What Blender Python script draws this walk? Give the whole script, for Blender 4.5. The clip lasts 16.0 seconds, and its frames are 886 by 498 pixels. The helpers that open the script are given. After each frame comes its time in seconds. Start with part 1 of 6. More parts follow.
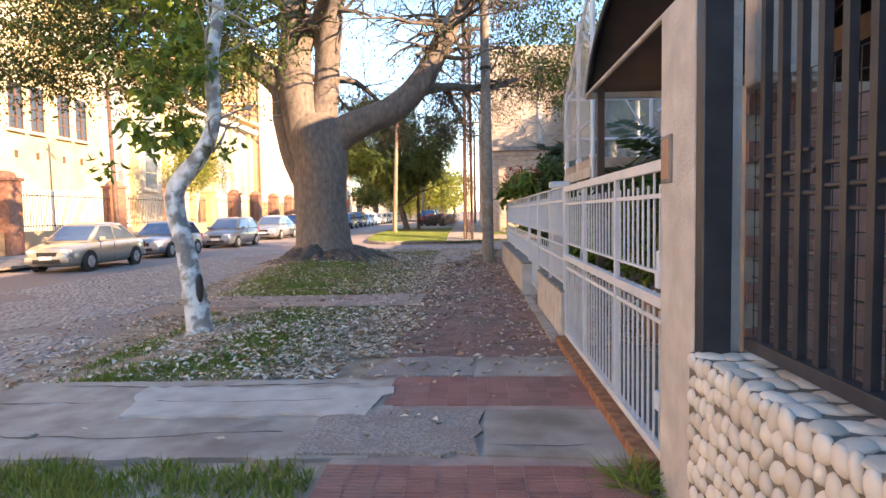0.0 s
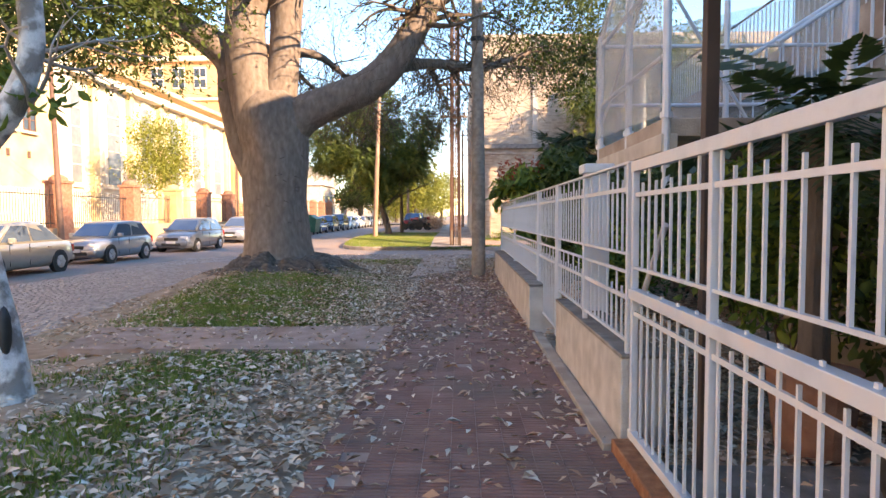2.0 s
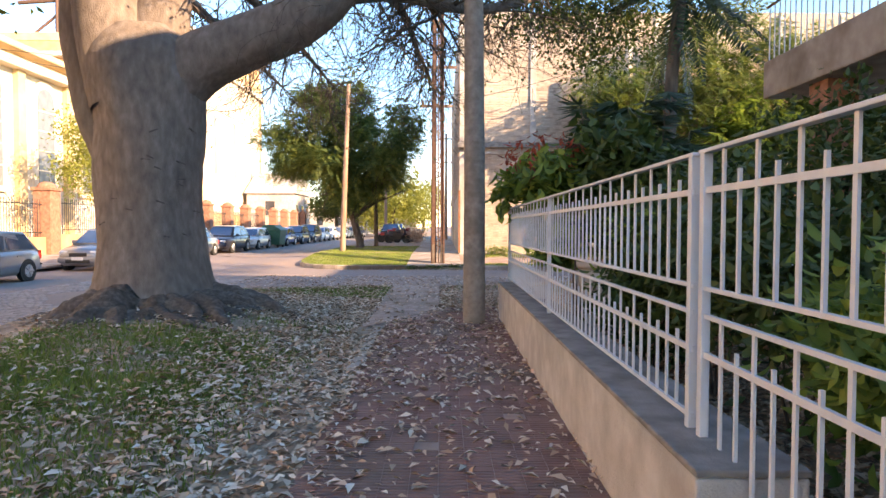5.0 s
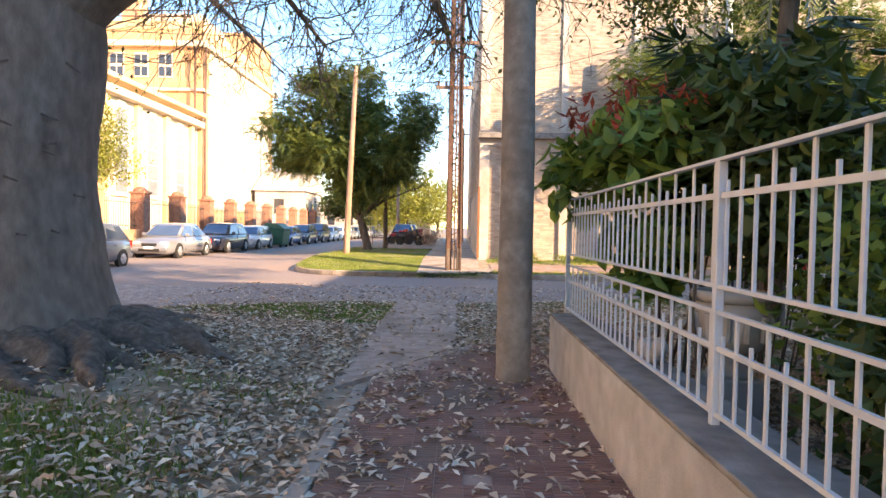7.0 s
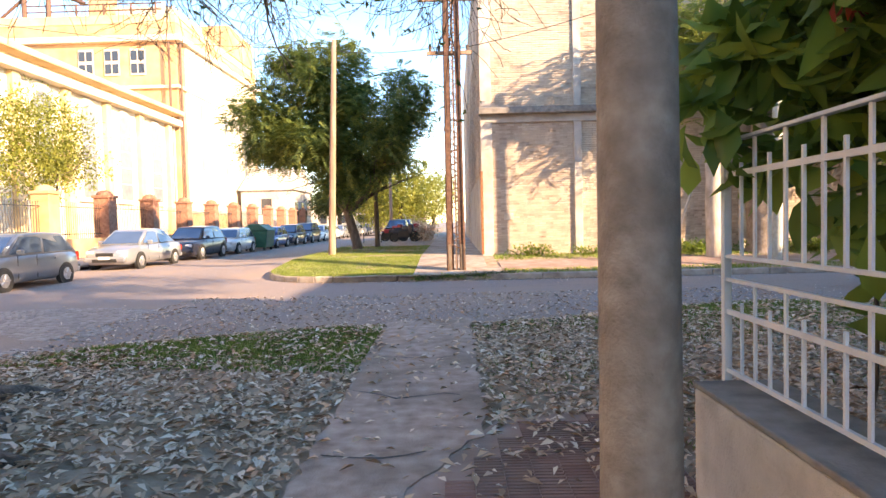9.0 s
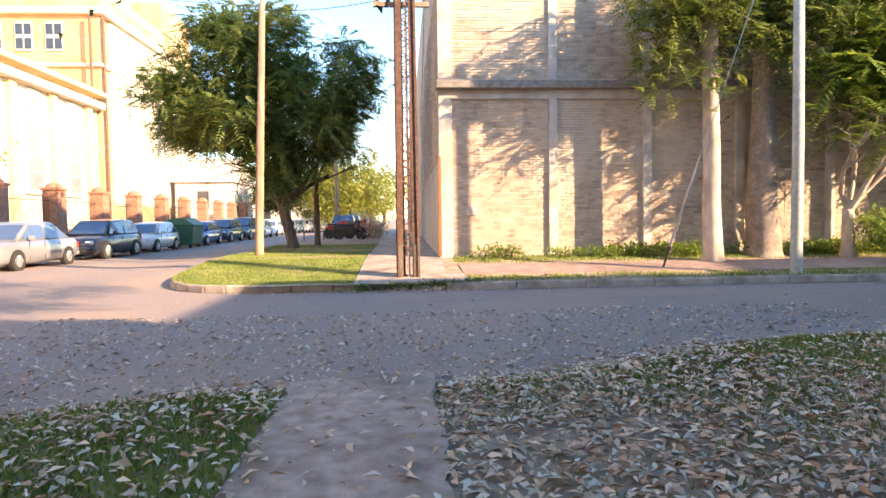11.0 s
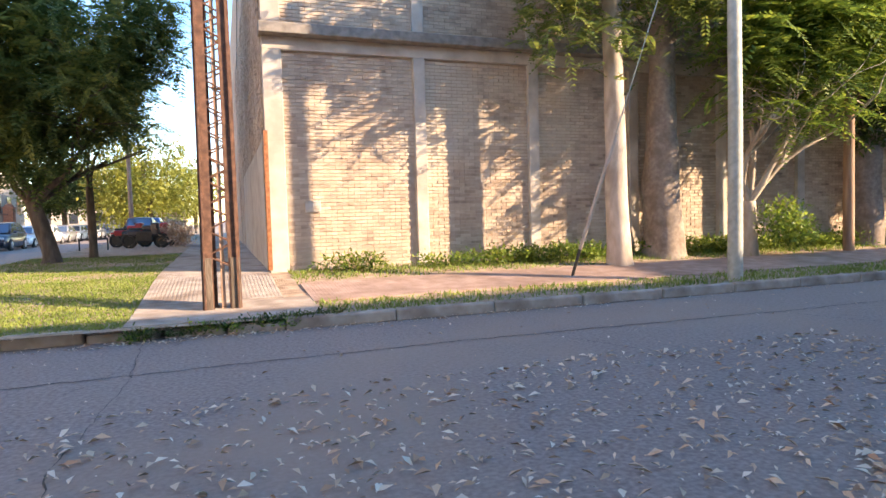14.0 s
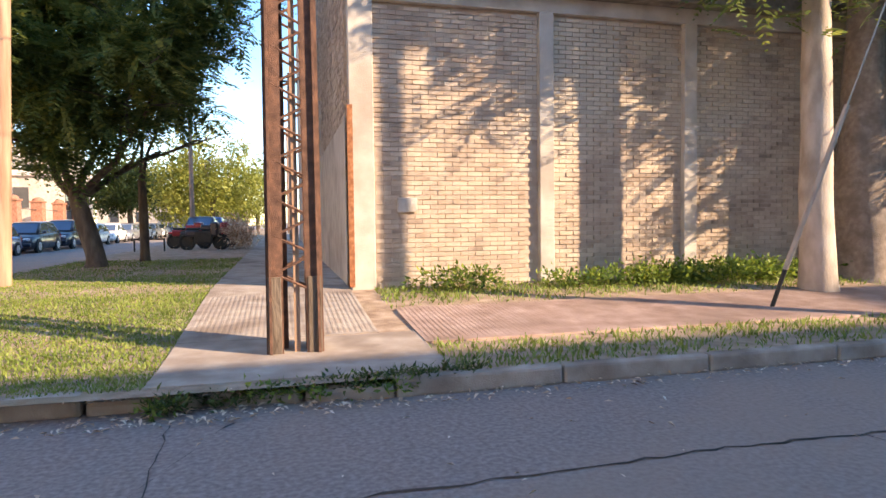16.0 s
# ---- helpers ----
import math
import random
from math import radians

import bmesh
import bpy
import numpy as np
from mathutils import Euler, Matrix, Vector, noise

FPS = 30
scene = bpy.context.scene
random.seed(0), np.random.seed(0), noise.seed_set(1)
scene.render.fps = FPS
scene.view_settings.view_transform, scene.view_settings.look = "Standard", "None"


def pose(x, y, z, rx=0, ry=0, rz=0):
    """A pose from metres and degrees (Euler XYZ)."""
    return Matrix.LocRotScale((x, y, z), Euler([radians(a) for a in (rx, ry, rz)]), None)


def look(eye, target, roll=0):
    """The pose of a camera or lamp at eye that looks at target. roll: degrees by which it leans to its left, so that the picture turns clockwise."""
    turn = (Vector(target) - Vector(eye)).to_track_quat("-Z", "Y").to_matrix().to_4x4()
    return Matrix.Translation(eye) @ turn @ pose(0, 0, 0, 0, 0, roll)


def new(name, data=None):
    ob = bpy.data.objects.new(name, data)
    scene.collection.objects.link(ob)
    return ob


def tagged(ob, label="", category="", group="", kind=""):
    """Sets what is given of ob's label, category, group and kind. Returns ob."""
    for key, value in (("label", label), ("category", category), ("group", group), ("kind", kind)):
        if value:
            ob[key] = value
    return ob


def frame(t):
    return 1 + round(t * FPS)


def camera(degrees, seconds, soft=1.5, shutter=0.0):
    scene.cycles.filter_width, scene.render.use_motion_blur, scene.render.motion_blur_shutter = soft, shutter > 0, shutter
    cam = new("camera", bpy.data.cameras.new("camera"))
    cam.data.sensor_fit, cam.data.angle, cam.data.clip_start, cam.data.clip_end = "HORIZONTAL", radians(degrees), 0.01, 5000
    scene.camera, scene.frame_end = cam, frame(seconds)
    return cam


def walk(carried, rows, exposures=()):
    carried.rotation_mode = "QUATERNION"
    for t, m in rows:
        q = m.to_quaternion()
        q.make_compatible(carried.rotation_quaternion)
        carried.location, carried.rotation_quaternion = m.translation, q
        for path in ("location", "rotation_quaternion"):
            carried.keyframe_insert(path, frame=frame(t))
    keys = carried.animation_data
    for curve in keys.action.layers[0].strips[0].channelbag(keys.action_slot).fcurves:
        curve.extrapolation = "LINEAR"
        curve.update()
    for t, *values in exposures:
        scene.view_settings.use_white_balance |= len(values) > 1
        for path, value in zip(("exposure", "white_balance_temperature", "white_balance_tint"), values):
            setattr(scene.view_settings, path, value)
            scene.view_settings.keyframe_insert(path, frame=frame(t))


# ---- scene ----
cam = camera(70.7, 16.0)
PATH = [
    (0, (0.655, -1.858, 1.453), (0.559, 0.136, 1.338), -0.9),
    (0.5, (0.689, -1.09, 1.467), (0.603, 0.905, 1.358), -1.2),
    (1, (0.685, -0.31, 1.457), (0.615, 1.686, 1.35), -0.8),
    (1.5, (0.701, 0.503, 1.433), (0.636, 2.499, 1.326), -0.8),
    (2, (0.658, 1.329, 1.405), (0.603, 3.326, 1.302), -0.2),
    (2.5, (0.609, 2.145, 1.406), (0.565, 4.142, 1.308), -0.1),
    (3, (0.597, 3.001, 1.38), (0.576, 4.999, 1.285), -0.4),
    (5.5, (0.644, 7.715, 1.429), (0.647, 9.714, 1.366), 0.2),
    (6, (0.674, 8.546, 1.439), (0.669, 10.545, 1.378), 0.5),
    (6.5, (0.6, 9.381, 1.403), (0.585, 11.38, 1.348), 1.0),
    (7, (0.541, 10.24, 1.399), (0.497, 12.239, 1.337), 1.1),
    (7.5, (0.438, 11.028, 1.4), (0.378, 13.026, 1.342), 1.1),
    (8, (0.347, 11.917, 1.384), (0.291, 13.915, 1.323), 0.4),
    (8.5, (0.359, 12.775, 1.41), (0.302, 14.773, 1.341), -0.5),
    (8.7, (0.352, 13.085, 1.37), (0.306, 15.083, 1.292), -1.0),
    (10.8, (0.365, 16.713, 1.358), (0.412, 18.71, 1.271), -0.7),
    (11, (0.348, 17.075, 1.326), (0.471, 19.069, 1.233), -0.8),
    (11.5, (0.328, 17.814, 1.389), (0.661, 19.784, 1.301), -1.1),
    (12, (0.419, 18.568, 1.397), (0.911, 20.504, 1.295), -1.5),
    (12.5, (0.444, 19.342, 1.364), (1.081, 21.235, 1.26), -1.6),
    (13, (0.465, 20.143, 1.325), (1.129, 22.027, 1.225), -1.9),
    (13.5, (0.451, 20.944, 1.27), (1.118, 22.827, 1.17), -1.7),
    (14, (0.446, 21.738, 1.258), (1.114, 23.62, 1.159), -1.6),
    (14.5, (0.423, 22.498, 1.243), (1.085, 24.383, 1.146), -1.2),
    (15, (0.338, 23.322, 1.25), (0.979, 25.214, 1.161), -0.9),
    (15.5, (0.339, 24.212, 1.24), (0.921, 26.124, 1.153), -0.4),
    (16, (0.315, 25.07, 1.278), (0.816, 27.004, 1.194), -0.7),
]
walk(cam, [(t, look(eye, target, roll)) for t, eye, target, roll in PATH], [(0.0, 1.82, 9700, 24), (6.0, 1.74, 9500, 23), (8.5, 1.88, 9500, 22), (12.5, 1.9, 9300, 20), (14.5, 1.62, 8500, 19), (16.0, 1.42, 8400, 19)])

# ---- world and sun ----
SUN = Vector((0.848, -0.53, 0.40)).normalized()
world = bpy.data.worlds.new("world")
scene.world = world
world.use_nodes = True
_n = world.node_tree.nodes
_sky = _n.new("ShaderNodeTexSky")
_sky.sky_type = "NISHITA"
_sky.sun_disc = False
_sky.sun_elevation = math.asin(SUN.z)
_sky.sun_rotation = math.atan2(SUN.x, SUN.y)
_sky.altitude, _sky.air_density, _sky.dust_density, _sky.ozone_density = 300, 1.0, 0.1, 3.2
_deep = _n.new("ShaderNodeHueSaturation")
_deep.inputs["Saturation"].default_value = 1.22
world.node_tree.links.new(_sky.outputs[0], _deep.inputs["Color"])
world.node_tree.links.new(_deep.outputs[0], _n["Background"].inputs[0])
_n["Background"].inputs[1].default_value = 0.23
sun = new("sun", bpy.data.lights.new("sun", "SUN"))
sun.data.energy, sun.data.angle, sun.data.color = 4.9, radians(0.6), (1.0, 0.86, 0.68)
sun.matrix_world = look(SUN * 50, (0, 0, 0))


# ---- materials ----
def mat(name, cols, scale=6.0, detail=6.0, rough=0.8, metal=0.0, bump=0.2, bscale=60.0, island=0.0, objrand=0.0,
        stain=None, stain_scale=0.7, stain_amt=0.5, stain_from=0.48, stain_to=0.66, spec=0.5, stretch=(1, 1, 1), trans=0.0):
    """A node material: noise ramp over cols, an optional stain colour at a larger scale, and fine bump."""
    m = bpy.data.materials.new(name)
    m.use_nodes = True
    nt = m.node_tree
    L, N = nt.links.new, nt.nodes
    b = N["Principled BSDF"]
    tc = N.new("ShaderNodeTexCoord")
    mp = N.new("ShaderNodeMapping")
    mp.inputs["Scale"].default_value = stretch
    L(N.new("ShaderNodeNewGeometry").outputs["Position"] if objrand else tc.outputs["Object"], mp.inputs[0])
    nz = N.new("ShaderNodeTexNoise")
    nz.inputs["Scale"].default_value, nz.inputs["Detail"].default_value = scale, detail
    L(mp.outputs[0], nz.inputs["Vector"])
    rp = N.new("ShaderNodeValToRGB")
    els = rp.color_ramp.elements
    while len(els) < len(cols):
        els.new(0.5)
    for i, c in enumerate(cols):
        els[i].position = 0.28 + 0.44 * i / max(1, len(cols) - 1)
        els[i].color = (*c, 1)
    fac = nz.outputs[0]
    if island or objrand:
        src = N.new("ShaderNodeNewGeometry").outputs["Random Per Island"] if island else N.new("ShaderNodeObjectInfo").outputs["Random"]
        mx = N.new("ShaderNodeMix")
        mx.inputs[0].default_value = island or objrand
        L(nz.outputs[0], mx.inputs[2])
        rg = N.new("ShaderNodeMapRange")
        rg.inputs[3].default_value, rg.inputs[4].default_value = 0.28, 0.72
        L(src, rg.inputs[0])
        L(rg.outputs[0], mx.inputs[3])
        fac = mx.outputs[0]
    L(fac, rp.inputs[0])
    out = rp.outputs[0]
    if stain:
        n2 = N.new("ShaderNodeTexNoise")
        n2.inputs["Scale"].default_value, n2.inputs["Detail"].default_value = stain_scale, 8
        L(mp.outputs[0], n2.inputs["Vector"])
        r2 = N.new("ShaderNodeMapRange")
        r2.inputs[1].default_value, r2.inputs[2].default_value, r2.inputs[4].default_value = stain_from, stain_to, stain_amt
        L(n2.outputs[0], r2.inputs[0])
        m2 = N.new("ShaderNodeMix")
        m2.data_type = "RGBA"
        L(r2.outputs[0], m2.inputs[0])
        L(out, m2.inputs[6])
        m2.inputs[7].default_value = (*stain, 1)
        out = m2.outputs[2]
    L(out, b.inputs["Base Color"])
    b.inputs["Roughness"].default_value, b.inputs["Metallic"].default_value = rough, metal
    b.inputs["Specular IOR Level"].default_value = spec
    if bump:
        n3 = N.new("ShaderNodeTexNoise")
        n3.inputs["Scale"].default_value, n3.inputs["Detail"].default_value = bscale, 5
        L(mp.outputs[0], n3.inputs["Vector"])
        bp = N.new("ShaderNodeBump")
        bp.inputs["Strength"].default_value, bp.inputs["Distance"].default_value = bump, 0.02
        L(n3.outputs[0], bp.inputs["Height"])
        L(bp.outputs[0], b.inputs["Normal"])
    if trans:
        tr = N.new("ShaderNodeBsdfTranslucent")
        ms = N.new("ShaderNodeMixShader")
        ms.inputs[0].default_value = trans
        L(out, tr.inputs[0])
        L(b.outputs[0], ms.inputs[1])
        L(tr.outputs[0], ms.inputs[2])
        L(ms.outputs[0], N["Material Output"].inputs[0])
    return m


M_ASPH = mat("asphalt", [(.18, .14, .13), (.255, .203, .187), (.335, .275, .252)], 26, 12, .85, 0, .25, 260, stain=(.32, .23, .185), stain_scale=.3, stain_amt=.8)
M_COBBLE = mat("cobblestone", [(.25, .205, .19), (.34, .285, .265), (.44, .375, .35)], 8, 6, .65, 0, .3, 60, island=.7)
M_DIRT = mat("dirt", [(.22, .145, .1), (.35, .25, .18), (.47, .36, .275)], 5, 10, .95, 0, .6, 40, stain=(.22, .175, .1), stain_scale=.9, stain_amt=.5)
M_TILE = mat("red_tile", [(.25, .095, .075), (.345, .138, .11), (.42, .185, .15)], 5, 8, .75, 0, .2, 90, objrand=.55, stain=(.17, .12, .1), stain_scale=1.2, stain_amt=.6)
M_TILEJ = mat("red_tile_far", [(.185, .088, .07), (.265, .132, .105), (.34, .18, .148)], 5, 8, .8, 0, .2, 90, island=.5, stain=(.17, .125, .1), stain_scale=.9, stain_amt=.75)
M_CONC = mat("concrete", [(.29, .232, .19), (.37, .308, .258), (.45, .388, .333)], 4, 10, .88, 0, .35, 70, stain=(.19, .14, .11), stain_scale=1.3, stain_amt=.85)
M_CONCP = mat("pale_concrete", [(.38, .335, .29), (.48, .435, .385), (.56, .515, .46)], 4, 10, .88, 0, .35, 70, stain=(.3, .26, .23), stain_scale=1.1, stain_amt=.5)
M_CONCR = mat("reddish_concrete", [(.29, .19, .155), (.38, .258, .215), (.47, .34, .29)], 4, 10, .88, 0, .3, 70, stain=(.2, .13, .1), stain_scale=.9, stain_amt=.6)
M_GRAVEL = mat("exposed_aggregate", [(.19, .155, .135), (.31, .262, .232), (.45, .39, .345)], 55, 4, .9, 0, .8, 60, stain=(.24, .16, .14), stain_scale=2, stain_amt=.6)
M_RENDER = mat("grey_render", [(.36, .335, .315), (.45, .425, .4), (.55, .525, .5)], 5, 12, .9, 0, .45, 60, stain=(.3, .27, .25), stain_scale=.9, stain_amt=.6)
M_WALLTOP = mat("weathered_coping_shaded_floor", [(.14, .12, .11), (.22, .2, .18), (.3, .27, .25)], 6, 8, .9, 0, .3, 60)
M_WHITE = mat("white_painted_iron", [(.47, .5, .545), (.57, .6, .645), (.67, .695, .735)], 5, 6, .4, 0, .06, 80, stain=(.45, .27, .17), stain_scale=5, stain_amt=.22)
M_RUST = mat("rust", [(.16, .06, .03), (.28, .11, .05), (.4, .19, .1)], 14, 8, .9, 0, .4, 90)
M_STEEL = mat("brown_steel", [(.07, .035, .025), (.12, .06, .042), (.2, .1, .065)], 10, 8, .85, 0, .4, 90)
M_PATH = mat("brown_concrete", [(.25, .178, .145), (.385, .285, .238), (.5, .395, .34)], 7, 12, .9, 0, .5, 60, stain=(.17, .13, .1), stain_scale=1.1, stain_amt=.7)
M_DARKIRON = mat("dark_blue_iron", [(.02, .022, .032), (.03, .034, .045), (.045, .048, .06)], 6, 6, .4, .3, .05, 80)
M_BARK = mat("grey_bark", [(.138, .105, .087), (.196, .154, .129), (.265, .214, .183)], 11, 15, .92, 0, .65, 62, stain=(.12, .092, .076), stain_scale=2.0, stain_amt=.28, stretch=(1, 1, .45))
M_BARKD = mat("dark_bark", [(.07, .05, .04), (.12, .09, .07), (.18, .14, .11)], 9, 8, .95, 0, .8, 30, stretch=(1, 1, .3))
M_BARKP = mat("pale_bark", [(.36, .3, .25), (.46, .39, .33), (.55, .48, .42)], 5, 8, .9, 0, .4, 40, stain=(.2, .16, .13), stain_scale=2.2, stain_amt=.7, stretch=(1, 1, .5))
M_LIME = mat("limewashed_bark", [(.55, .52, .48), (.74, .72, .69), (.84, .83, .81)], 9, 10, .95, 0, .8, 40, stain=(.2, .165, .14), stain_scale=5.5, stain_amt=.85, stain_from=.46, stain_to=.58)
M_POLE = mat("concrete_pole", [(.2, .155, .125), (.27, .215, .178), (.34, .28, .235)], 11, 12, .9, 0, .5, 60, stain=(.16, .12, .095), stain_scale=2.4, stain_amt=.7)
M_WOODP = mat("wooden_pole", [(.22, .13, .085), (.32, .2, .14), (.42, .29, .21)], 9, 8, .9, 0, .3, 60, stretch=(1, 1, .1))
M_GPOLE = mat("grey_green_pole", [(.27, .29, .25), (.36, .37, .33), (.44, .45, .41)], 8, 8, .8, 0, .2, 60)
M_BRICK = mat("wall_brick", [(.2, .15, .12), (.4, .31, .245), (.48, .38, .3), (.58, .48, .39)], 4, 6, .9, 0, .4, 70, objrand=.6, stain=(.6, .52, .42), stain_scale=.9, stain_amt=.6)
M_BRICKJ = mat("wall_brick_rest", [(.2, .15, .12), (.4, .31, .245), (.48, .38, .3), (.58, .48, .39)], 4, 6, .9, 0, .4, 70, island=.6, stain=(.6, .52, .42), stain_scale=.5, stain_amt=.6)
M_MORTAR = mat("mortar", [(.37, .295, .235), (.45, .365, .295), (.53, .445, .365)], 6, 8, .95, 0, .4, 60, stain=(.27, .2, .16), stain_scale=.6, stain_amt=.6)
M_COLC = mat("column_concrete", [(.38, .34, .3), (.47, .43, .385), (.55, .51, .46)], 3, 8, .9, 0, .3, 50, stain=(.28, .23, .19), stain_scale=.9, stain_amt=.6)
M_OCHRE = mat("ochre_plaster", [(.55, .385, .2), (.61, .44, .245), (.67, .5, .3)], 1.2, 8, .9, 0, .15, 40, stain=(.66, .56, .42), stain_scale=.35, stain_amt=.5)
M_ORANGE = mat("orange_plaster", [(.5, .27, .13), (.57, .33, .17), (.63, .39, .22)], 1.5, 8, .9, 0, .15, 40, stain=(.5, .36, .25), stain_scale=.4, stain_amt=.5)
M_CREAM = mat("cream_plaster", [(.58, .49, .37), (.66, .575, .455), (.72, .645, .535)], 1.5, 8, .9, 0, .15, 40, stain=(.6, .5, .38), stain_scale=.5, stain_amt=.5)
M_REDBR = mat("fence_brick", [(.24, .1, .065), (.34, .155, .1), (.42, .21, .14)], 7, 8, .9, 0, .4, 60)
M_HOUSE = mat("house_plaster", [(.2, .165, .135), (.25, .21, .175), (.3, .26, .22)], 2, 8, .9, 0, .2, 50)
# church panes lightened: the glare of the overexposed walls put into the colour
M_PALEGLASS = mat("glare_paled_glass", [(.14, .15, .16), (.22, .23, .23)], 3, 3, .3, 0, .05, 40)
M_ROOT = mat("root_bark", [(.06, .043, .034), (.11, .082, .066), (.19, .147, .12)], 14, 12, .95, 0, 1.0, 30)
M_DARKGLASS = mat("window_glass", [(.03, .035, .045), (.05, .055, .065)], 1, 2, .08, 0, 0, 10, spec=.8)
M_BROWNW = mat("brown_shutter", [(.1, .052, .035), (.16, .085, .06)], 6, 4, .7, 0, .1, 60)
M_LEAFD = mat("dark_leaf", [(.035, .06, .012), (.06, .095, .02), (.11, .15, .035)], 3, 3, .55, 0, 0, 10, island=.75, trans=.3)
M_LEAFB = mat("bright_leaf", [(.065, .125, .025), (.15, .24, .045), (.38, .45, .08)], 3, 3, .55, 0, 0, 10, island=.75, trans=.45)
M_LEAFJ = mat("feathery_leaf", [(.055, .1, .036), (.14, .2, .055), (.36, .37, .085)], .6, 3, .6, 0, 0, 10, island=.5, trans=.45)
M_LEAFY = mat("yellow_green_leaf", [(.15, .18, .03), (.25, .27, .05), (.36, .36, .09)], 1, 3, .6, 0, 0, 10, island=.7, trans=.4)
M_LEAFP = mat("palm_leaf", [(.02, .04, .012), (.035, .065, .018), (.06, .1, .03)], 3, 3, .5, 0, 0, 10, island=.7, trans=.2)
M_GRASS = mat("grass_blade", [(.1, .155, .028), (.18, .252, .05), (.32, .362, .1)], 1.6, 5, .7, 0, 0, 10, island=.45, trans=.3)
M_LITTER = mat("dry_leaf", [(.4, .215, .13), (.58, .375, .25), (.7, .515, .38), (.85, .735, .61)], 2, 3, .85, 0, 0, 10, island=.95)
M_STONE = mat("river_pebble", [(.42, .37, .31), (.56, .51, .45), (.68, .64, .58)], 9, 6, .6, 0, .1, 60, objrand=.6)
M_STONEJ = mat("river_pebble_rest", [(.42, .37, .31), (.56, .51, .45), (.68, .64, .58)], 9, 6, .6, 0, .1, 60, island=.6)
M_AWN = mat("brown_awning_carport_shade", [(.035, .022, .018), (.055, .036, .03), (.075, .05, .04)], 3, 5, .7, 0, .15, 40)
M_BLACK = mat("black_plastic", [(.015, .015, .015), (.03, .03, .03)], 8, 3, .6, 0, .05, 60)


# ---- mesh helpers ----
def part(name, bm, material, parent=None, label="", smooth=False):
    """One mesh object from a bmesh, linked under parent."""
    me = bpy.data.meshes.new(name)
    bm.to_mesh(me)
    bm.free()
    me.materials.append(material)
    if smooth:
        me.shade_smooth()
    ob = new(name, me)
    if parent:
        ob.parent = parent
    if label:
        ob["label"] = label
    return ob


def raw(name, verts, faces, material, parent=None, smooth=False):
    me = bpy.data.meshes.new(name)
    me.from_pydata([tuple(v) for v in verts], [], faces)
    me.materials.append(material)
    if smooth:
        me.shade_smooth()
    ob = new(name, me)
    if parent:
        ob.parent = parent
    return ob


def thing(name, x, y, z, label, category, group="", kind="", rz=0):
    e = new(name)
    e.matrix_world = pose(x, y, z, 0, 0, rz)
    return tagged(e, label, category, group, kind)


def box(bm, x0, x1, y0, y1, z0, z1, bev=0.0):
    r = bmesh.ops.create_cube(bm, size=1.0)
    for v in r["verts"]:
        v.co = Vector((x0 + (v.co.x + .5) * (x1 - x0), y0 + (v.co.y + .5) * (y1 - y0), z0 + (v.co.z + .5) * (z1 - z0)))
    if bev:
        bmesh.ops.bevel(bm, geom=list({e for v in r["verts"] for e in v.link_edges}), offset=bev, segments=2, affect="EDGES", profile=.5)
    return bm


def bx(x0, x1, y0, y1, z0, z1, bev=0.0):
    return box(bmesh.new(), x0, x1, y0, y1, z0, z1, bev)


def cyl(bm, a, b, r0, r1=None, seg=12):
    a, b = Vector(a), Vector(b)
    d = b - a
    m = Matrix.Translation((a + b) / 2) @ d.to_track_quat("Z", "Y").to_matrix().to_4x4()
    bmesh.ops.create_cone(bm, cap_ends=True, segments=seg, radius1=r0, radius2=r0 if r1 is None else r1, depth=d.length, matrix=m)
    return bm


def rod(a, b, r0, r1=None, seg=12):
    return cyl(bmesh.new(), a, b, r0, r1, seg)


def tube(V, F, pts, radii, seg=10, wob=0.0, rng=None):
    """A tapered tube along pts, added to the lists V and F."""
    pts = [Vector(p) for p in pts]
    base = len(V)
    run = 0.0
    for i, p in enumerate(pts):
        run += (p - pts[max(i - 1, 0)]).length
        d = (pts[min(i + 1, len(pts) - 1)] - pts[max(i - 1, 0)]).normalized()
        u = d.cross(Vector((0, 1, .13))).normalized()
        w = d.cross(u)
        for k in range(seg):
            a = 2 * math.pi * k / seg
            r = radii[i] * (1 + (wob * noise.noise(Vector((math.cos(a) * 1.3, math.sin(a) * 1.3, run * .8 + pts[0].x))) if wob else 0))
            V.append(p + (u * math.cos(a) + w * math.sin(a)) * r)
    for i in range(len(pts) - 1):
        for k in range(seg):
            a, b = base + i * seg + k, base + i * seg + (k + 1) % seg
            F.append((a, b, b + seg, a + seg))
    F.append(tuple(base + (len(pts) - 1) * seg + k for k in range(seg)))


def smooth_path(pts, n=6):
    """A Catmull-Rom line through pts of (x, y, z, radius)."""
    P = [np.array(p, float) for p in pts]
    P = [2 * P[0] - P[1]] + P + [2 * P[-1] - P[-2]]
    out = []
    for i in range(1, len(P) - 2):
        for k in range(n):
            t = k / n
            out.append(.5 * (2 * P[i] + (P[i + 1] - P[i - 1]) * t + (2 * P[i - 1] - 5 * P[i] + 4 * P[i + 1] - P[i + 2]) * t * t
                             + (3 * P[i] - P[i - 1] - 3 * P[i + 1] + P[i + 2]) * t ** 3))
    out.append(P[-2])
    return [tuple(o[:3]) for o in out], [max(.004, o[3]) for o in out]


def sstep(a, b, x):
    t = min(1, max(0, (x - a) / (b - a)))
    return t * t * (3 - 2 * t)


def rise(y, x=0):
    """The ground climbs gently past the crossing, less on the far side of the street."""
    return (.28 * sstep(30.4, 36, y) + .006 * max(0, y - 36)) * (.4 + .6 * sstep(-9, -5.2, x))


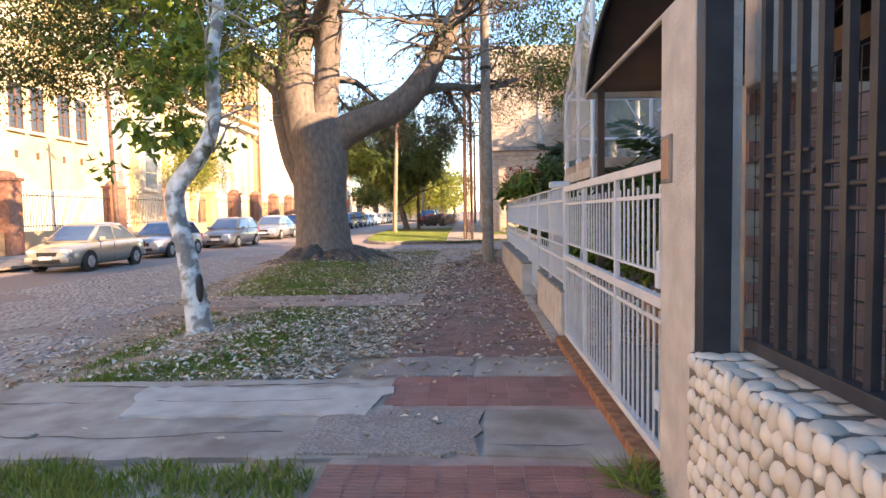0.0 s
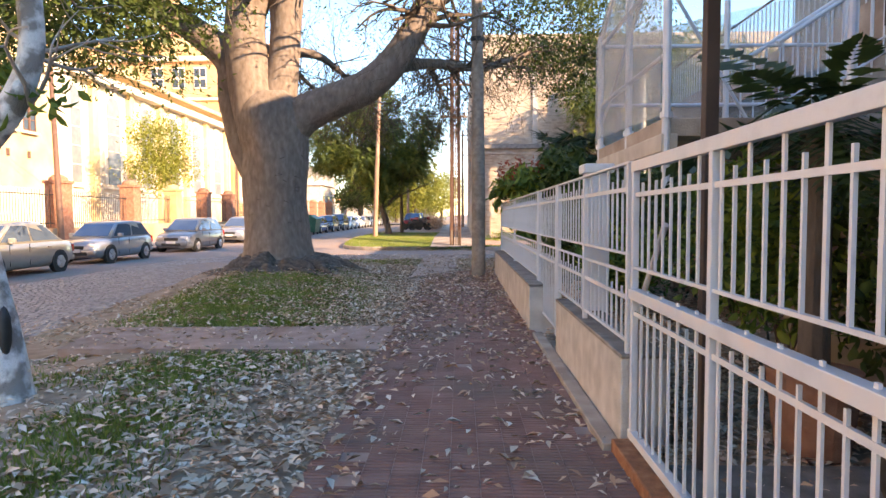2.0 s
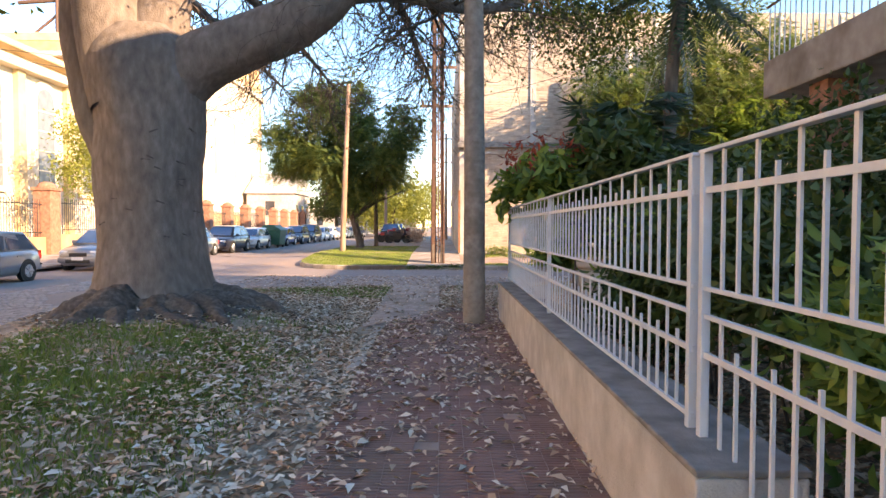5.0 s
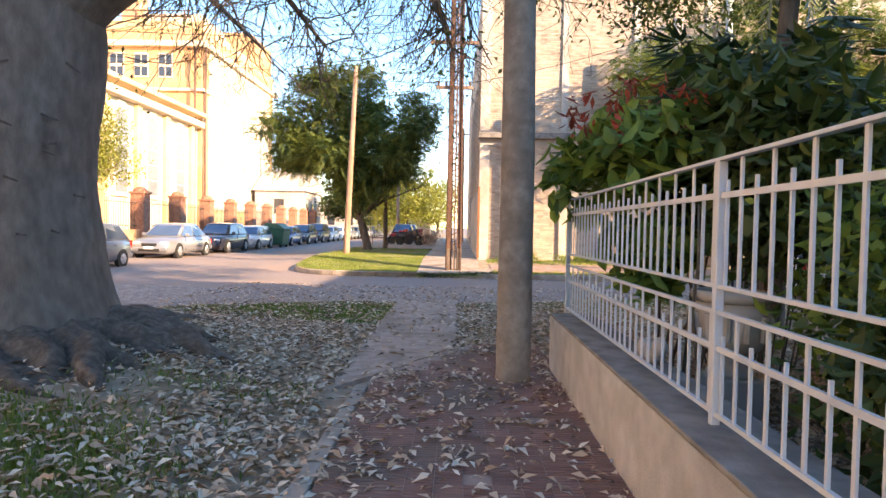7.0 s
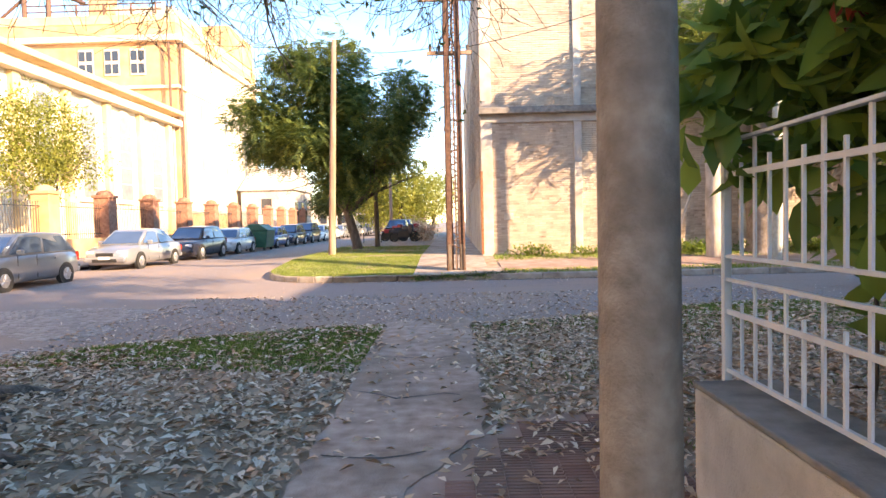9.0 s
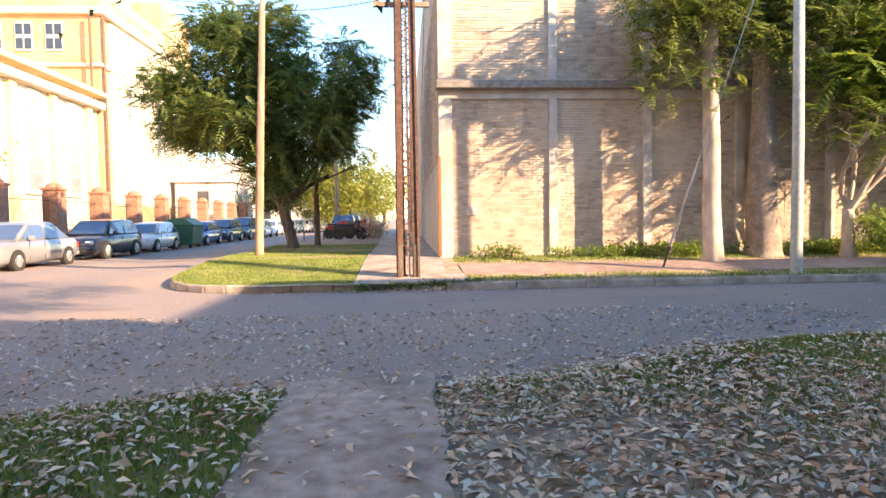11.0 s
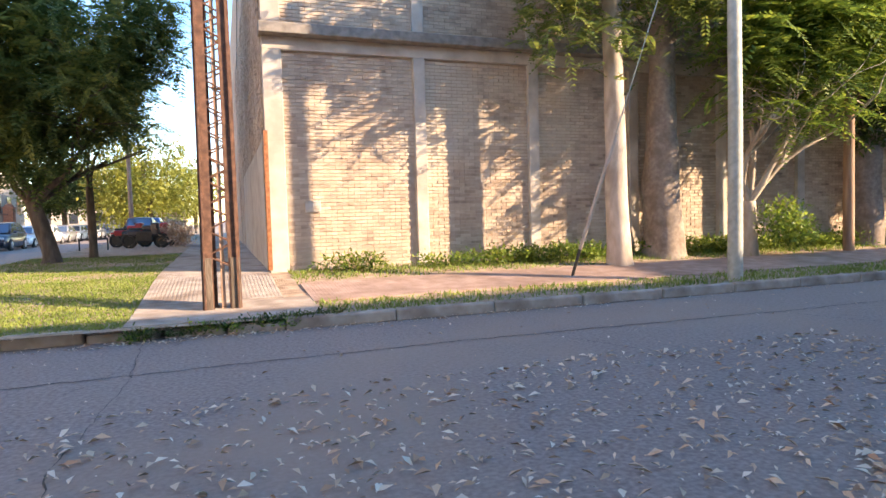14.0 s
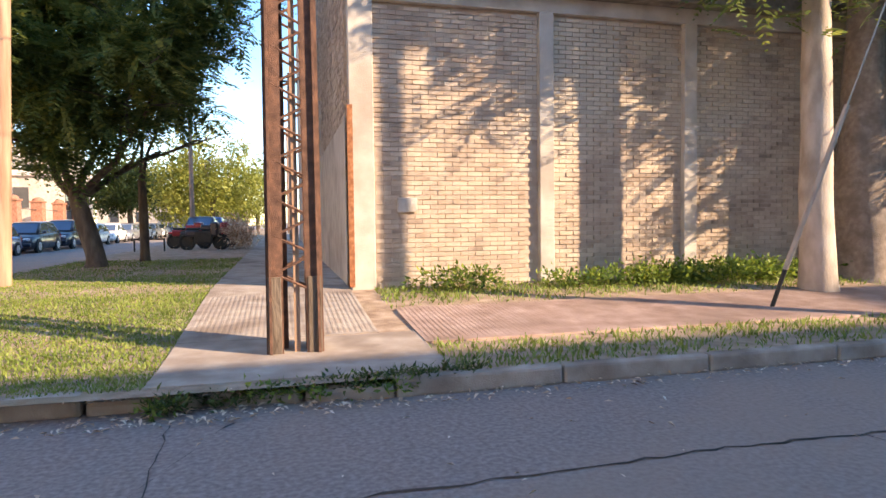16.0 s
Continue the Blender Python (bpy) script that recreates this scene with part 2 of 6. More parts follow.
def kerb_x(y):
    """The street edge of the near block's verge."""
    return -3.35 - 1.35 * sstep(5, 13, y)


def tile_end(x):
    """Where the red tiles break off before the concrete footpath."""
    return min(17.9, 15.45 + 2 * (x + .44))


def near_z(x, y):
    """The near block's ground with the root mound of the big tree."""
    r = math.hypot(x + 3.75, (y - 16.3) * .8)
    z = .4 * math.exp(-(r / 2.1) ** 2) * sstep(-.3, -1.6, x) - .02
    edge = kerb_x(y) - x
    if edge > -.9:
        z -= .1 * sstep(-.9, .25, edge)
    return z


NY = 23.9


def near_end(x):
    """The rounded edge of the near block towards the cross street."""
    return 22.6 + 1.7 * sstep(.3, 5.5, x) - 1.6 * sstep(-1.0, -5.0, x)

# ---- ground ----
V, F = [], []
xs = [-400, -120, -60, -30, -20, -11.6, -9, -8, -7, -6, -5.2, -3, 0, 4, 10, 25, 60, 150, 400]
ys = [-300, -80, -30, 0, 10, 20, 26, 29, 30.2, 31, 32, 33, 34, 35, 36, 40, 50, 70, 100, 160, 260, 420]
for y in ys:
    for x in xs:
        V.append((x, y, -.15 + rise(y, x)))
nx = len(xs)
for j in range(len(ys) - 1):
    for i in range(nx - 1):
        F.append((j * nx + i, j * nx + i + 1, (j + 1) * nx + i + 1, (j + 1) * nx + i))
road = raw("road", V, F, M_ASPH)
tagged(road, "worn grey asphalt street and crossing with dust patches", "road", kind="structure")

# near verge and garden soil
V, F = [], []
gy = np.linspace(-14, 24.6, 110)
gx = np.concatenate([np.linspace(-5.4, 1.6, 60), np.linspace(1.9, 8, 22), [12, 18, 30]])
idx = {}
for j, y in enumerate(gy):
    for i, x in enumerate(gx):
        z = near_z(x, y)
        d = y - near_end(x)
        z -= .16 * sstep(-.9, .15, d)
        idx[i, j] = len(V)
        V.append((x, y, z + .02 * noise.noise(Vector((x * .9, y * .9, 0)))))
for j in range(len(gy) - 1):
    for i in range(len(gx) - 1):
        if gy[j] < near_end(gx[i]) + .6 and gx[i + 1] > kerb_x(gy[j]) - .7:
            F.append((idx[i, j], idx[i + 1, j], idx[i + 1, j + 1], idx[i, j + 1]))
verge = raw("ground", V, F, M_DIRT, smooth=True)
tagged(verge, "brown verge soil with thin grass and a root mound", "ground", kind="structure")


def slab(name, pts, z0, z1, material, label, category="pavement", ragged=0.0, parent=None):
    """A flat slab over a polygon, with ragged edges where it is broken."""
    P = []
    rng = random.Random(len(pts) * 7 + int(pts[0][0] * 10))
    for i, (x, y) in enumerate(pts):
        x2, y2 = pts[(i + 1) % len(pts)]
        n = max(1, int(math.hypot(x2 - x, y2 - y) / .12)) if ragged else 1
        for k in range(n):
            t = k / n
            P.append((x + (x2 - x) * t + rng.uniform(-ragged, ragged), y + (y2 - y) * t + rng.uniform(-ragged, ragged)))
    bm = bmesh.new()
    f = bm.faces.new([bm.verts.new((x, y, z1)) for x, y in P])
    if f.normal.z < 0:
        f.normal_flip()
    bm.normal_update()
    r = bmesh.ops.extrude_face_region(bm, geom=[f])
    for v in r["geom"]:
        if isinstance(v, bmesh.types.BMVert):
            v.co.z = z0
    bmesh.ops.recalc_face_normals(bm, faces=bm.faces)
    ob = part(name, bm, material, parent)
    return ob if parent else tagged(ob, label, category, kind="structure")


slab("pavement", [(-3.3, 1.72), (.02, 1.72), (.02, 3.3), (-.1, 3.52), (-3.3, 3.4)], -.12, .012, M_CONC, "worn grey concrete driveway apron across the verge", ragged=.03)
slab("pavement", [(-1.9, 2.45), (-.12, 2.5), (.0, 3.2), (-2.1, 3.2)], -.1, .03, M_CONCP, "pale patch of newer concrete in the driveway", ragged=.04)
slab("pavement", [(-.45, 1.75), (.66, 1.78), (.7, 2.6), (-.45, 2.62)], -.1, .026, M_GRAVEL, "broken exposed-aggregate concrete patch in the pavement", ragged=.035)
slab("pavement", [(.7, 1.78), (1.56, 1.72), (1.58, 2.62), (.72, 2.62)], -.1, .022, M_CONC, "smooth grey-brown concrete slab by the gate", ragged=.006)
slab("pavement", [(-.35, 3.58), (.62, 3.57), (.64, 4.3), (-.1, 4.28)], -.1, .024, M_GRAVEL, "broken aggregate patch beside the grass", ragged=.03)
slab("pavement", [(.66, 3.57), (1.58, 3.56), (1.58, 4.3), (.68, 4.3)], -.1, .02, M_CONC, "grey concrete slab with a broken edge", ragged=.01)
slab("pavement", [(-3.6, 7.75), (-.16, 7.8), (-.18, 9.2), (-3.9, 9.05)], -.12, .022, M_CONCR, "reddish concrete path across the grass verge", ragged=.012)
slab("pavement", [(-.52, 15.6), (.0, 16.5), (.5, 17.5), (.56, 18.1), (.56, 22.5), (-.58, 22.2)], -.14, .016, M_PATH, "narrow worn concrete footpath to the crossing", ragged=.03)
slab("pavement", [(-.2, -6), (1.58, -6), (1.58, 18.1), (.62, 17.8), (-.2, 16.15)], -.14, .006, M_CONCR, "mortar bed under the red pavement tiles")


# kerb stones of the far block: straight along the cross street, rounded at the corner
kerb = thing("kerb", 0, 0, 0, "weathered concrete kerb of the corner pavement", "kerb", kind="structure")


def kerb_run(pts, n):
    for i in range(n):
        (x0, y0), (x1, y1) = pts(i / n), pts((i + 1) / n)
        d = math.hypot(x1 - x0, y1 - y0)
        if -1.0 < (x0 + x1) / 2 < 1.3 and y0 < 31:
            bm = bx(.01, d - .02, -.16, 0, -.2, -.035, .05)
        else:
            bm = bx(.006, d - .006, -.16, 0, -.16, .015, .03)
        bmesh.ops.subdivide_edges(bm, edges=[e for e in bm.edges if e.calc_length() > .5], cuts=9)
        for v in bm.verts:
            q = Vector((v.co.x + x0, v.co.y, v.co.z))
            v.co.y += .018 * noise.noise(q * 5)
            v.co.z += .014 * noise.noise(q * 4 + Vector((3, 3, 3)))
        o = part("kerb_stone", bm, M_CONC, kerb)
        o.matrix_world = pose(x0, y0, rise(y0), 0, 0, math.degrees(math.atan2(y1 - y0, x1 - x0)))


kerb_run(lambda t: (40 - 38.8 * t, 30.08 - .02 * t), 26)
kerb_run(lambda t: (1.2 - 1.5 * t, 30.06 + .19 * t), 2)
kerb_run(lambda t: (-.3 - 2.6 * t, 30.25), 3)
kerb_run(lambda t: (-2.9 - 2.3 * math.sin(t * math.pi / 2), 32.55 - 2.3 * math.cos(t * math.pi / 2)), 7)
kerb_run(lambda t: (-5.2, 32.6 + 77 * t), 50)

V, F = [], []
xs = np.concatenate([np.linspace(-5.2, 3, 42), np.linspace(3.4, 42, 60)])
ys = np.concatenate([np.linspace(30.1, 36, 30), np.linspace(36.5, 110, 40)])
for y in ys:
    for x in xs:
        yy, xx = y, x
        if x < -2.9:
            dx = -2.9 - x
            lim = 32.55 - math.sqrt(max(0, 2.3 ** 2 - min(dx, 2.3) ** 2))
            yy = max(y, lim + .02)
        V.append((xx, yy, rise(yy) + .005 + .012 * noise.noise(Vector((x, y, 3)))))
nx = len(xs)
for j in range(len(ys) - 1):
    for i in range(nx - 1):
        if ys[j] > 36 and xs[i] > 1.6:
            continue
        F.append((j * nx + i, j * nx + i + 1, (j + 1) * nx + i + 1, (j + 1) * nx + i))
far_ground = raw("ground", V, F, M_DIRT, smooth=True)
tagged(far_ground, "brown soil of the far corner verge", "ground", kind="structure")


def strip(name, x0, x1, y0, y1, dz, material, label, step=1.0):
    """A paved strip that follows the rise of the far block."""
    V, F = [], []
    n = max(2, int((y1 - y0) / step))
    for i in range(n + 1):
        y = y0 + (y1 - y0) * i / n
        for x in (x0, x1):
            for z in (rise(y, x) + dz - .08, rise(y, x) + dz):
                V.append((x, y, z))
    for i in range(n):
        a = i * 4
        F += [(a + 1, a + 3, a + 7, a + 5), (a, a + 1, a + 5, a + 4), (a + 3, a + 2, a + 6, a + 7)]
    F += [(0, 2, 3, 1), (n * 4 + 1, n * 4 + 3, n * 4 + 2, n * 4)]
    return tagged(raw(name, V, F, material), label, "pavement", kind="structure")


strip("pavement", -.75, 1.34, 31.9, 105, .028, M_CONC, "long grey tiled pavement beside the brick wall")
strip("pavement", -.75, 1.75, 30.3, 31.9, .022, M_CONC, "pale concrete corner ramp under the pylon", .4)
strip("pavement", 1.75, 42, 31.35, 33.1, .03, M_CONCR, "reddish pavement along the cross street", .4)

# far pavement on the other side of the street
strip("pavement", -17.9, -13.4, -20, 140, .03, M_CONC, "grey pavement before the railed wall", 4)

# ---- the brick warehouse on the far corner ----
WY, WX = 34.8, 1.36
wall = tagged(part("wall_warehouse", bx(WX + .03, 42, WY + .05, WY + .35, 0, 11), M_MORTAR), "tall brick wall of a warehouse with concrete columns", "wall", kind="structure")
tagged(part("wall_warehouse_side", bx(WX, WX + .3, WY + .36, 62, 0, 11), M_MORTAR), "shaded brick side wall of the warehouse", "wall", kind="structure")
tagged(part("wall_warehouse_back", bx(WX + .31, 42, 61.7, 62, 0, 10.58), M_MORTAR), "plain rear wall of the warehouse", "wall", kind="structure")
tagged(part("roof", bx(WX + .3, 42, WY + .36, 62, 10.6, 10.9), M_CONC), "flat warehouse roof", "roof", kind="structure")
COLX = [1.36, 4.5, 7.25, 10.0, 12.75, 15.5, 18.25, 21.0, 23.75]
for i, x in enumerate(COLX):
    w = .38 if i == 0 else .26
    o = part("column", bx(x, x + w, WY - .06, WY + .12, .1, 4.72, .012), M_COLC, wall)
    part("column", bx(x, x + w, WY - .03, WY + .12, 5.22, 10.9, .012), M_COLC, wall)
part("beam", bx(WX, 42, WY - .05, WY + .12, 4.72, 4.98, .012), M_COLC, wall)
part("ledge", bx(WX - .06, 42, WY - .3, WY + .12, 4.985, 5.2, .02), M_WALLTOP, wall)

# ---- street poles ----
pole = thing("utility_pole", 1.09, 16.05, 0, "tall round grey-brown concrete utility pole in the pavement", "utility pole")
V, F = [], []
tube(V, F, [(0, 0, -.15), (.0, 0, 2), (-.03, 0, 6), (-.06, 0, 11)], [.165, .155, .13, .1], 24)
p = raw("shaft", V, F, M_POLE, pole, True)
part("clamp", rod((-.02, 0, 5.45), (-.02, 0, 5.55), .16, seg=20), M_BLACK, pole, "dark iron pole clamp")

lat = thing("lattice_pylon", .43, 31.4, rise(31.5), "rusty steel lattice power pylon on the corner pavement", "pylon")
LW, LD, LH = .19, .17, 11.0
for sx in (-1, 1):
    for sy in (-1, 1):
        x0, y0, x1, y1 = sx * LW, sy * LD, sx * LW * .72, sy * LD * .72
        bm = bmesh.new()
        box(bm, -.08, .08, -.012, .012, 0, LH)
        box(bm, -.05 if sx < 0 else .026, -.026 if sx < 0 else .05, -.05, .012, 0, LH)
        for v in bm.verts:
            t = v.co.z / LH
            v.co.x += x0 + (x1 - x0) * t
            v.co.y += y0 + (y1 - y0) * t
        # one leg in tan: the sunlit look of the steel put into its colour
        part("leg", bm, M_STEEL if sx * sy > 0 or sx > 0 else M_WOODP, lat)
for k in range(58):
    z0, z1 = .6 + k * .18, .6 + (k + 1) * .18
    s = 1 - .28 * z0 / LH
    a = -1 if k % 2 else 1
    for sy in (-1, 1):
        part("brace", rod((a * LW * s, sy * LD * s, z0), (-a * LW * s, sy * LD * s, z1), .014, seg=5), M_STEEL, lat)
    for sx in (-1, 1):
        part("brace", rod((sx * LW * s, a * LD * s, z0), (sx * LW * s, -a * LD * s, z1), .014, seg=5), M_STEEL, lat)
for sx in (-1, 1):
    part("base_plate", bx(sx * .19 - .065, sx * .19 + .065, -.19, .19, -.1, .75, .006), M_BARKD, lat, "dark rusted sheet-steel base plate")
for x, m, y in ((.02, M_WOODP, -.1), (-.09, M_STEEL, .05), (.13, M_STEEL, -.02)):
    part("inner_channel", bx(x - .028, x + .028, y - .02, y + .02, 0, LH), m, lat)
for z, l in ((6.1, .7), (7.6, .9)):
    part("crossarm", bx(-l, l * .8, -.05, .05, z, z + .1), M_WOODP, lat)
    for x in (-l + .1, -.35, .45):
        part("insulator", rod((x, 0, z + .1), (x, 0, z + .26), .035, .05, 8), M_BARKD, lat)

gp = thing("street_pole", 9.05, 30.45, 0, "slim grey-green weathered pole on the verge", "pole")
V, F = [], []
tube(V, F, [(0, 0, -.1), (.02, 0, 3), (-.02, 0, 9)], [.13, .12, .1], 16)
raw("shaft", V, F, M_GPOLE, gp, True)
ip = thing("wooden_pole", -4.22, 37.0, rise(37), "leaning brown wooden telephone pole on the grass verge", "pole")
V, F = [], []
tube(V, F, [(0, 0, -.1), (.13, 0, 3.4), (.32, 0, 8.0)], [.14, .12, .085], 14)
raw("shaft", V, F, M_WOODP, ip, True)

# ---- white railing, gates and low wall ----
FX = 1.67


def railing(name, y0, y1, zb, label, posts, category="railing", mid=1.07, top=1.72, pitch=.127, kick=False):
    """White iron railing along the pavement: three rails, alternate long and short bars in two tiers."""
    r = thing(name, FX, y0, 0, label, category, "white railings")
    L = y1 - y0
    for y in posts:
        part("post", bx(-.019, .019, y - .019 - y0, y + .019 - y0, zb - .05, top + (.03 if kick else .0), .004), M_WHITE, r)
    part("top_rail", bx(-.02, .02, 0, L, top - (.02 if kick else .006), top + (.04 if kick else .01), .003), M_WHITE, r)
    part("spike_rail", bx(-.008, .008, 0, L, top - .165, top - .14), M_WHITE, r)
    part("middle_rail", bx(-.012, .012, 0, L, mid + .1, mid + .116), M_WHITE, r)
    if kick:
        part("lock_rail", bx(-.03, .03, 0, L, mid - .075, mid - .015, .004), M_WHITE, r)
        part("bottom_rail", bx(-.025, .025, 0, L, zb, zb + .05, .004), M_WHITE, r)
    else:
        part("lock_rail", bx(-.01, .01, 0, L, mid - .012, mid + .006), M_WHITE, r)
        part("bottom_rail", bx(-.01, .01, 0, L, zb + .02, zb + .04), M_WHITE, r)
    part("lower_spike_rail", bx(-.008, .008, 0, L, mid - .17, mid - .145), M_WHITE, r)
    n = max(1, round(L / pitch))
    protos = {}
    for kind, (za, zc) in {"long_up": (mid + .1, top), "short_up": (mid + .1, top - .09), "long_low": (zb + .02, mid), "short_low": (zb + .02, mid - .1)}.items():
        protos[kind] = (za, zc)
    first = {}
    for i in range(n):
        y = (i + .5) * L / n
        if any(abs(y + y0 - q) < .05 for q in posts):
            continue
        for kind in (("long_up", "long_low") if i % 2 == 0 else ("short_up", "short_low")):
            za, zc = protos[kind]
            if kind not in first:
                o = part("bar", bx(-.0065, .0065, -.0065, .0065, za, zc) if 'short' in kind else bx(-.005, .005, -.0095, .0095, za, zc), M_WHITE, r)
                first[kind] = o.data
            else:
                o = new("bar", first[kind])
                o.parent = r
            o.location = (0, y, 0)
    return r


railing("gate", 1.4, 5.0, .1, "white-painted iron driveway gate with rusty feet", [1.43, 2.6, 3.85, 4.97], "gate", mid=1.0, top=1.68, pitch=.118, kick=True)
railing("railing", 5.06, 7.78, .62, "white-painted iron railing on a low rendered wall", [5.09, 6.4, 7.75])
railing("gate", 7.84, 9.34, .2, "narrow white-painted iron garden gate", [7.87, 9.31], "gate")
railing("railing", 9.4, 16.62, .6, "long white-painted iron railing on a low rendered wall", [9.43, 12.95, 16.59])
for y0, y1, wx in ((5.06, 7.6, 1.62), (8.95, 16.56, 1.5)):
    lw = tagged(part("wall_low", bx(wx, 1.9, y0, y1, -.2, .55, .012), M_RENDER), "low smooth grey rendered wall under the railing", "wall", kind="structure")
    part("coping", bx(wx - .005, 1.905, y0 - .005, y1 + .005, .553, .58, .008), M_WALLTOP, lw)
tagged(part("trim", bx(-.33, -.215, 12.9, 15.7, -.1, .022, .012), M_CONC), "worn cement edging between tiles and verge", "edging", kind="structure")
tagged(part("trim", bx(1.5, 1.615, 5.0, 8.6, -.1, .06, .01), M_CONC), "narrow cement edging along the wall foot", "edging", kind="structure")
tagged(part("trim", bx(1.55, 1.72, 1.5, 5.0, -.1, .09, .01), M_RUST), "rusty gate sill", "sill", kind="structure")

# ---- gate pillar and pebble wall with dark railing ----
pil = tagged(part("wall_pillar", bx(1.6, 1.8, .86, 1.34, -.2, 2.42, .01), M_RENDER), "tall rough grey rendered gate pillar", "pillar", kind="structure")
M_JOINT = mat("dark_joint", [(.1, .085, .07), (.16, .14, .12), (.22, .19, .165)], 8, 6, .95, 0, .4, 60)
tagged(part("wall_pebble", bx(1.58, 1.95, -8, .855, -.2, .84, .01), M_JOINT), "low wall faced with river pebbles", "wall", kind="structure")

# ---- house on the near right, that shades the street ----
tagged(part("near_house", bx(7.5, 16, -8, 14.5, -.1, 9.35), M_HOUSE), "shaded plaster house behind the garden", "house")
# the next three are unseen blocks, added to cast shade
tagged(part("near_house", bx(17, 31.98, -30, 18.5, -.1, 9.4), M_HOUSE), "unseen plaster block that shades the cross street", "house")
tagged(part("near_house", bx(32, 48, -30, 18.5, -.1, 11.3), M_HOUSE), "taller unseen plaster block that shades the far pavement", "house")
tagged(part("near_house", bx(4.5, 16, -40, -9, -.1, 9.0), M_HOUSE), "unseen plaster block behind the camera that shades the street", "house")

tagged(part("wall_pale_panel", bx(WX - .034, WX - .02, WY + .3, 46, .1, 2.95), M_COLC), "paler panel over the lower part of the warehouse side wall", "wall", kind="structure")
tagged(part("trim", bx(WX - .035, WX + .05, WY - .085, WY - .065, .3, 3.1), M_RUST), "red-brown paint strip on the corner column", "paint strip", kind="structure")
tagged(part("trim", bx(2.1, 2.42, WY - .006, WY + .02, 1.45, 1.68, .01), M_CONCP), "white paint blot on the brick wall", "paint patch", kind="structure")

# ---- foliage helpers ----
def unit(a):
    return a / np.maximum(1e-6, np.linalg.norm(a, axis=-1, keepdims=True))


def leaves_mesh(name, C, A, S, length, width, material, parent=None, fold=.25, fine=False):
    """One mesh of folded leaves: centres C, axes A, sides S (arrays n x 3), lengths and widths (n). fine: pointed ovals with a midrib."""
    n = len(C)
    U = np.cross(A, S)
    l, w = length[:, None], width[:, None]
    if fine:
        rows = [(-.5, 0, 0), (-.22, .42, 1), (.12, .5, 1), (.12, -.5, 1), (-.22, -.42, 1), (.5, 0, -.6), (-.22, 0, 0), (.12, 0, 0)]
        polys = [(0, 6, 1), (0, 4, 6), (6, 7, 2, 1), (4, 3, 7, 6), (7, 5, 2), (3, 5, 7)]
    else:
        rows = [(-.5, 0, 0), (-.08, .5, 1), (.5, 0, -.6), (-.08, -.5, 1)]
        polys = [(0, 1, 2, 3)]
    k = len(rows)
    Vt = np.empty((n, k, 3))
    for i, (a, b, u) in enumerate(rows):
        Vt[:, i] = C + A * l * a + S * w * b + U * w * fold * u
    flat = np.array([q for p in polys for q in p])
    starts = np.cumsum([0] + [len(p) for p in polys[:-1]])
    m = len(flat)
    me = bpy.data.meshes.new(name)
    me.vertices.add(n * k)
    me.vertices.foreach_set("co", Vt.ravel())
    me.loops.add(n * m)
    me.loops.foreach_set("vertex_index", (np.arange(n)[:, None] * k + flat[None]).ravel())
    me.polygons.add(n * len(polys))
    me.polygons.foreach_set("loop_start", (np.arange(n)[:, None] * m + starts[None]).ravel())
    me.update(calc_edges=True)
    me.materials.append(material)
    ob = new(name, me)
    if parent:
        ob.parent = parent
    return ob


def cloud(rng, blobs, clumps, per, spread):
    """Points in uneven clumps inside ellipsoids (centre, radii); the middle is left open."""
    vol = np.array([b[1][0] * b[1][1] * b[1][2] for b in blobs])
    pick = rng.choice(len(blobs), clumps, p=vol / vol.sum())
    d = unit(rng.normal(size=(clumps, 3)))
    r = rng.uniform(.35, 1.0, clumps) ** .6 * rng.uniform(.75, 1.1, clumps)
    cc = np.array([blobs[i][0] for i in pick]) + d * r[:, None] * np.array([blobs[i][1] for i in pick])
    k = rng.poisson(per, clumps)
    off = rng.normal(size=(k.sum(), 3)) * np.array(spread)
    cloud.last = off
    return cc, np.repeat(cc, k, axis=0) + off


def crown(name, seed, blobs, clumps, per, spread, l, w, material, parent=None, droop=.3, origin=(0, 0, 0), clip=None, fine=False):
    rng = np.random.default_rng(seed)
    cc, C = cloud(rng, blobs, clumps, per, spread)
    off = cloud.last
    if clip:
        keep = clip(C)
        C, off = C[keep], off[keep]
    C = C - np.array(origin)
    n = len(C)
    A = unit(unit(off) * 1.1 + rng.normal(size=(n, 3)) * .55 + np.array([0, 0, -droop]))
    S = unit(np.cross(A, np.array([0, 0, 1.0]) + rng.normal(size=(n, 3)) * .45))
    return leaves_mesh(name, C, A, S, l * rng.uniform(.6, 1.3, n), w * rng.uniform(.6, 1.3, n), material, parent, .25, fine), cc


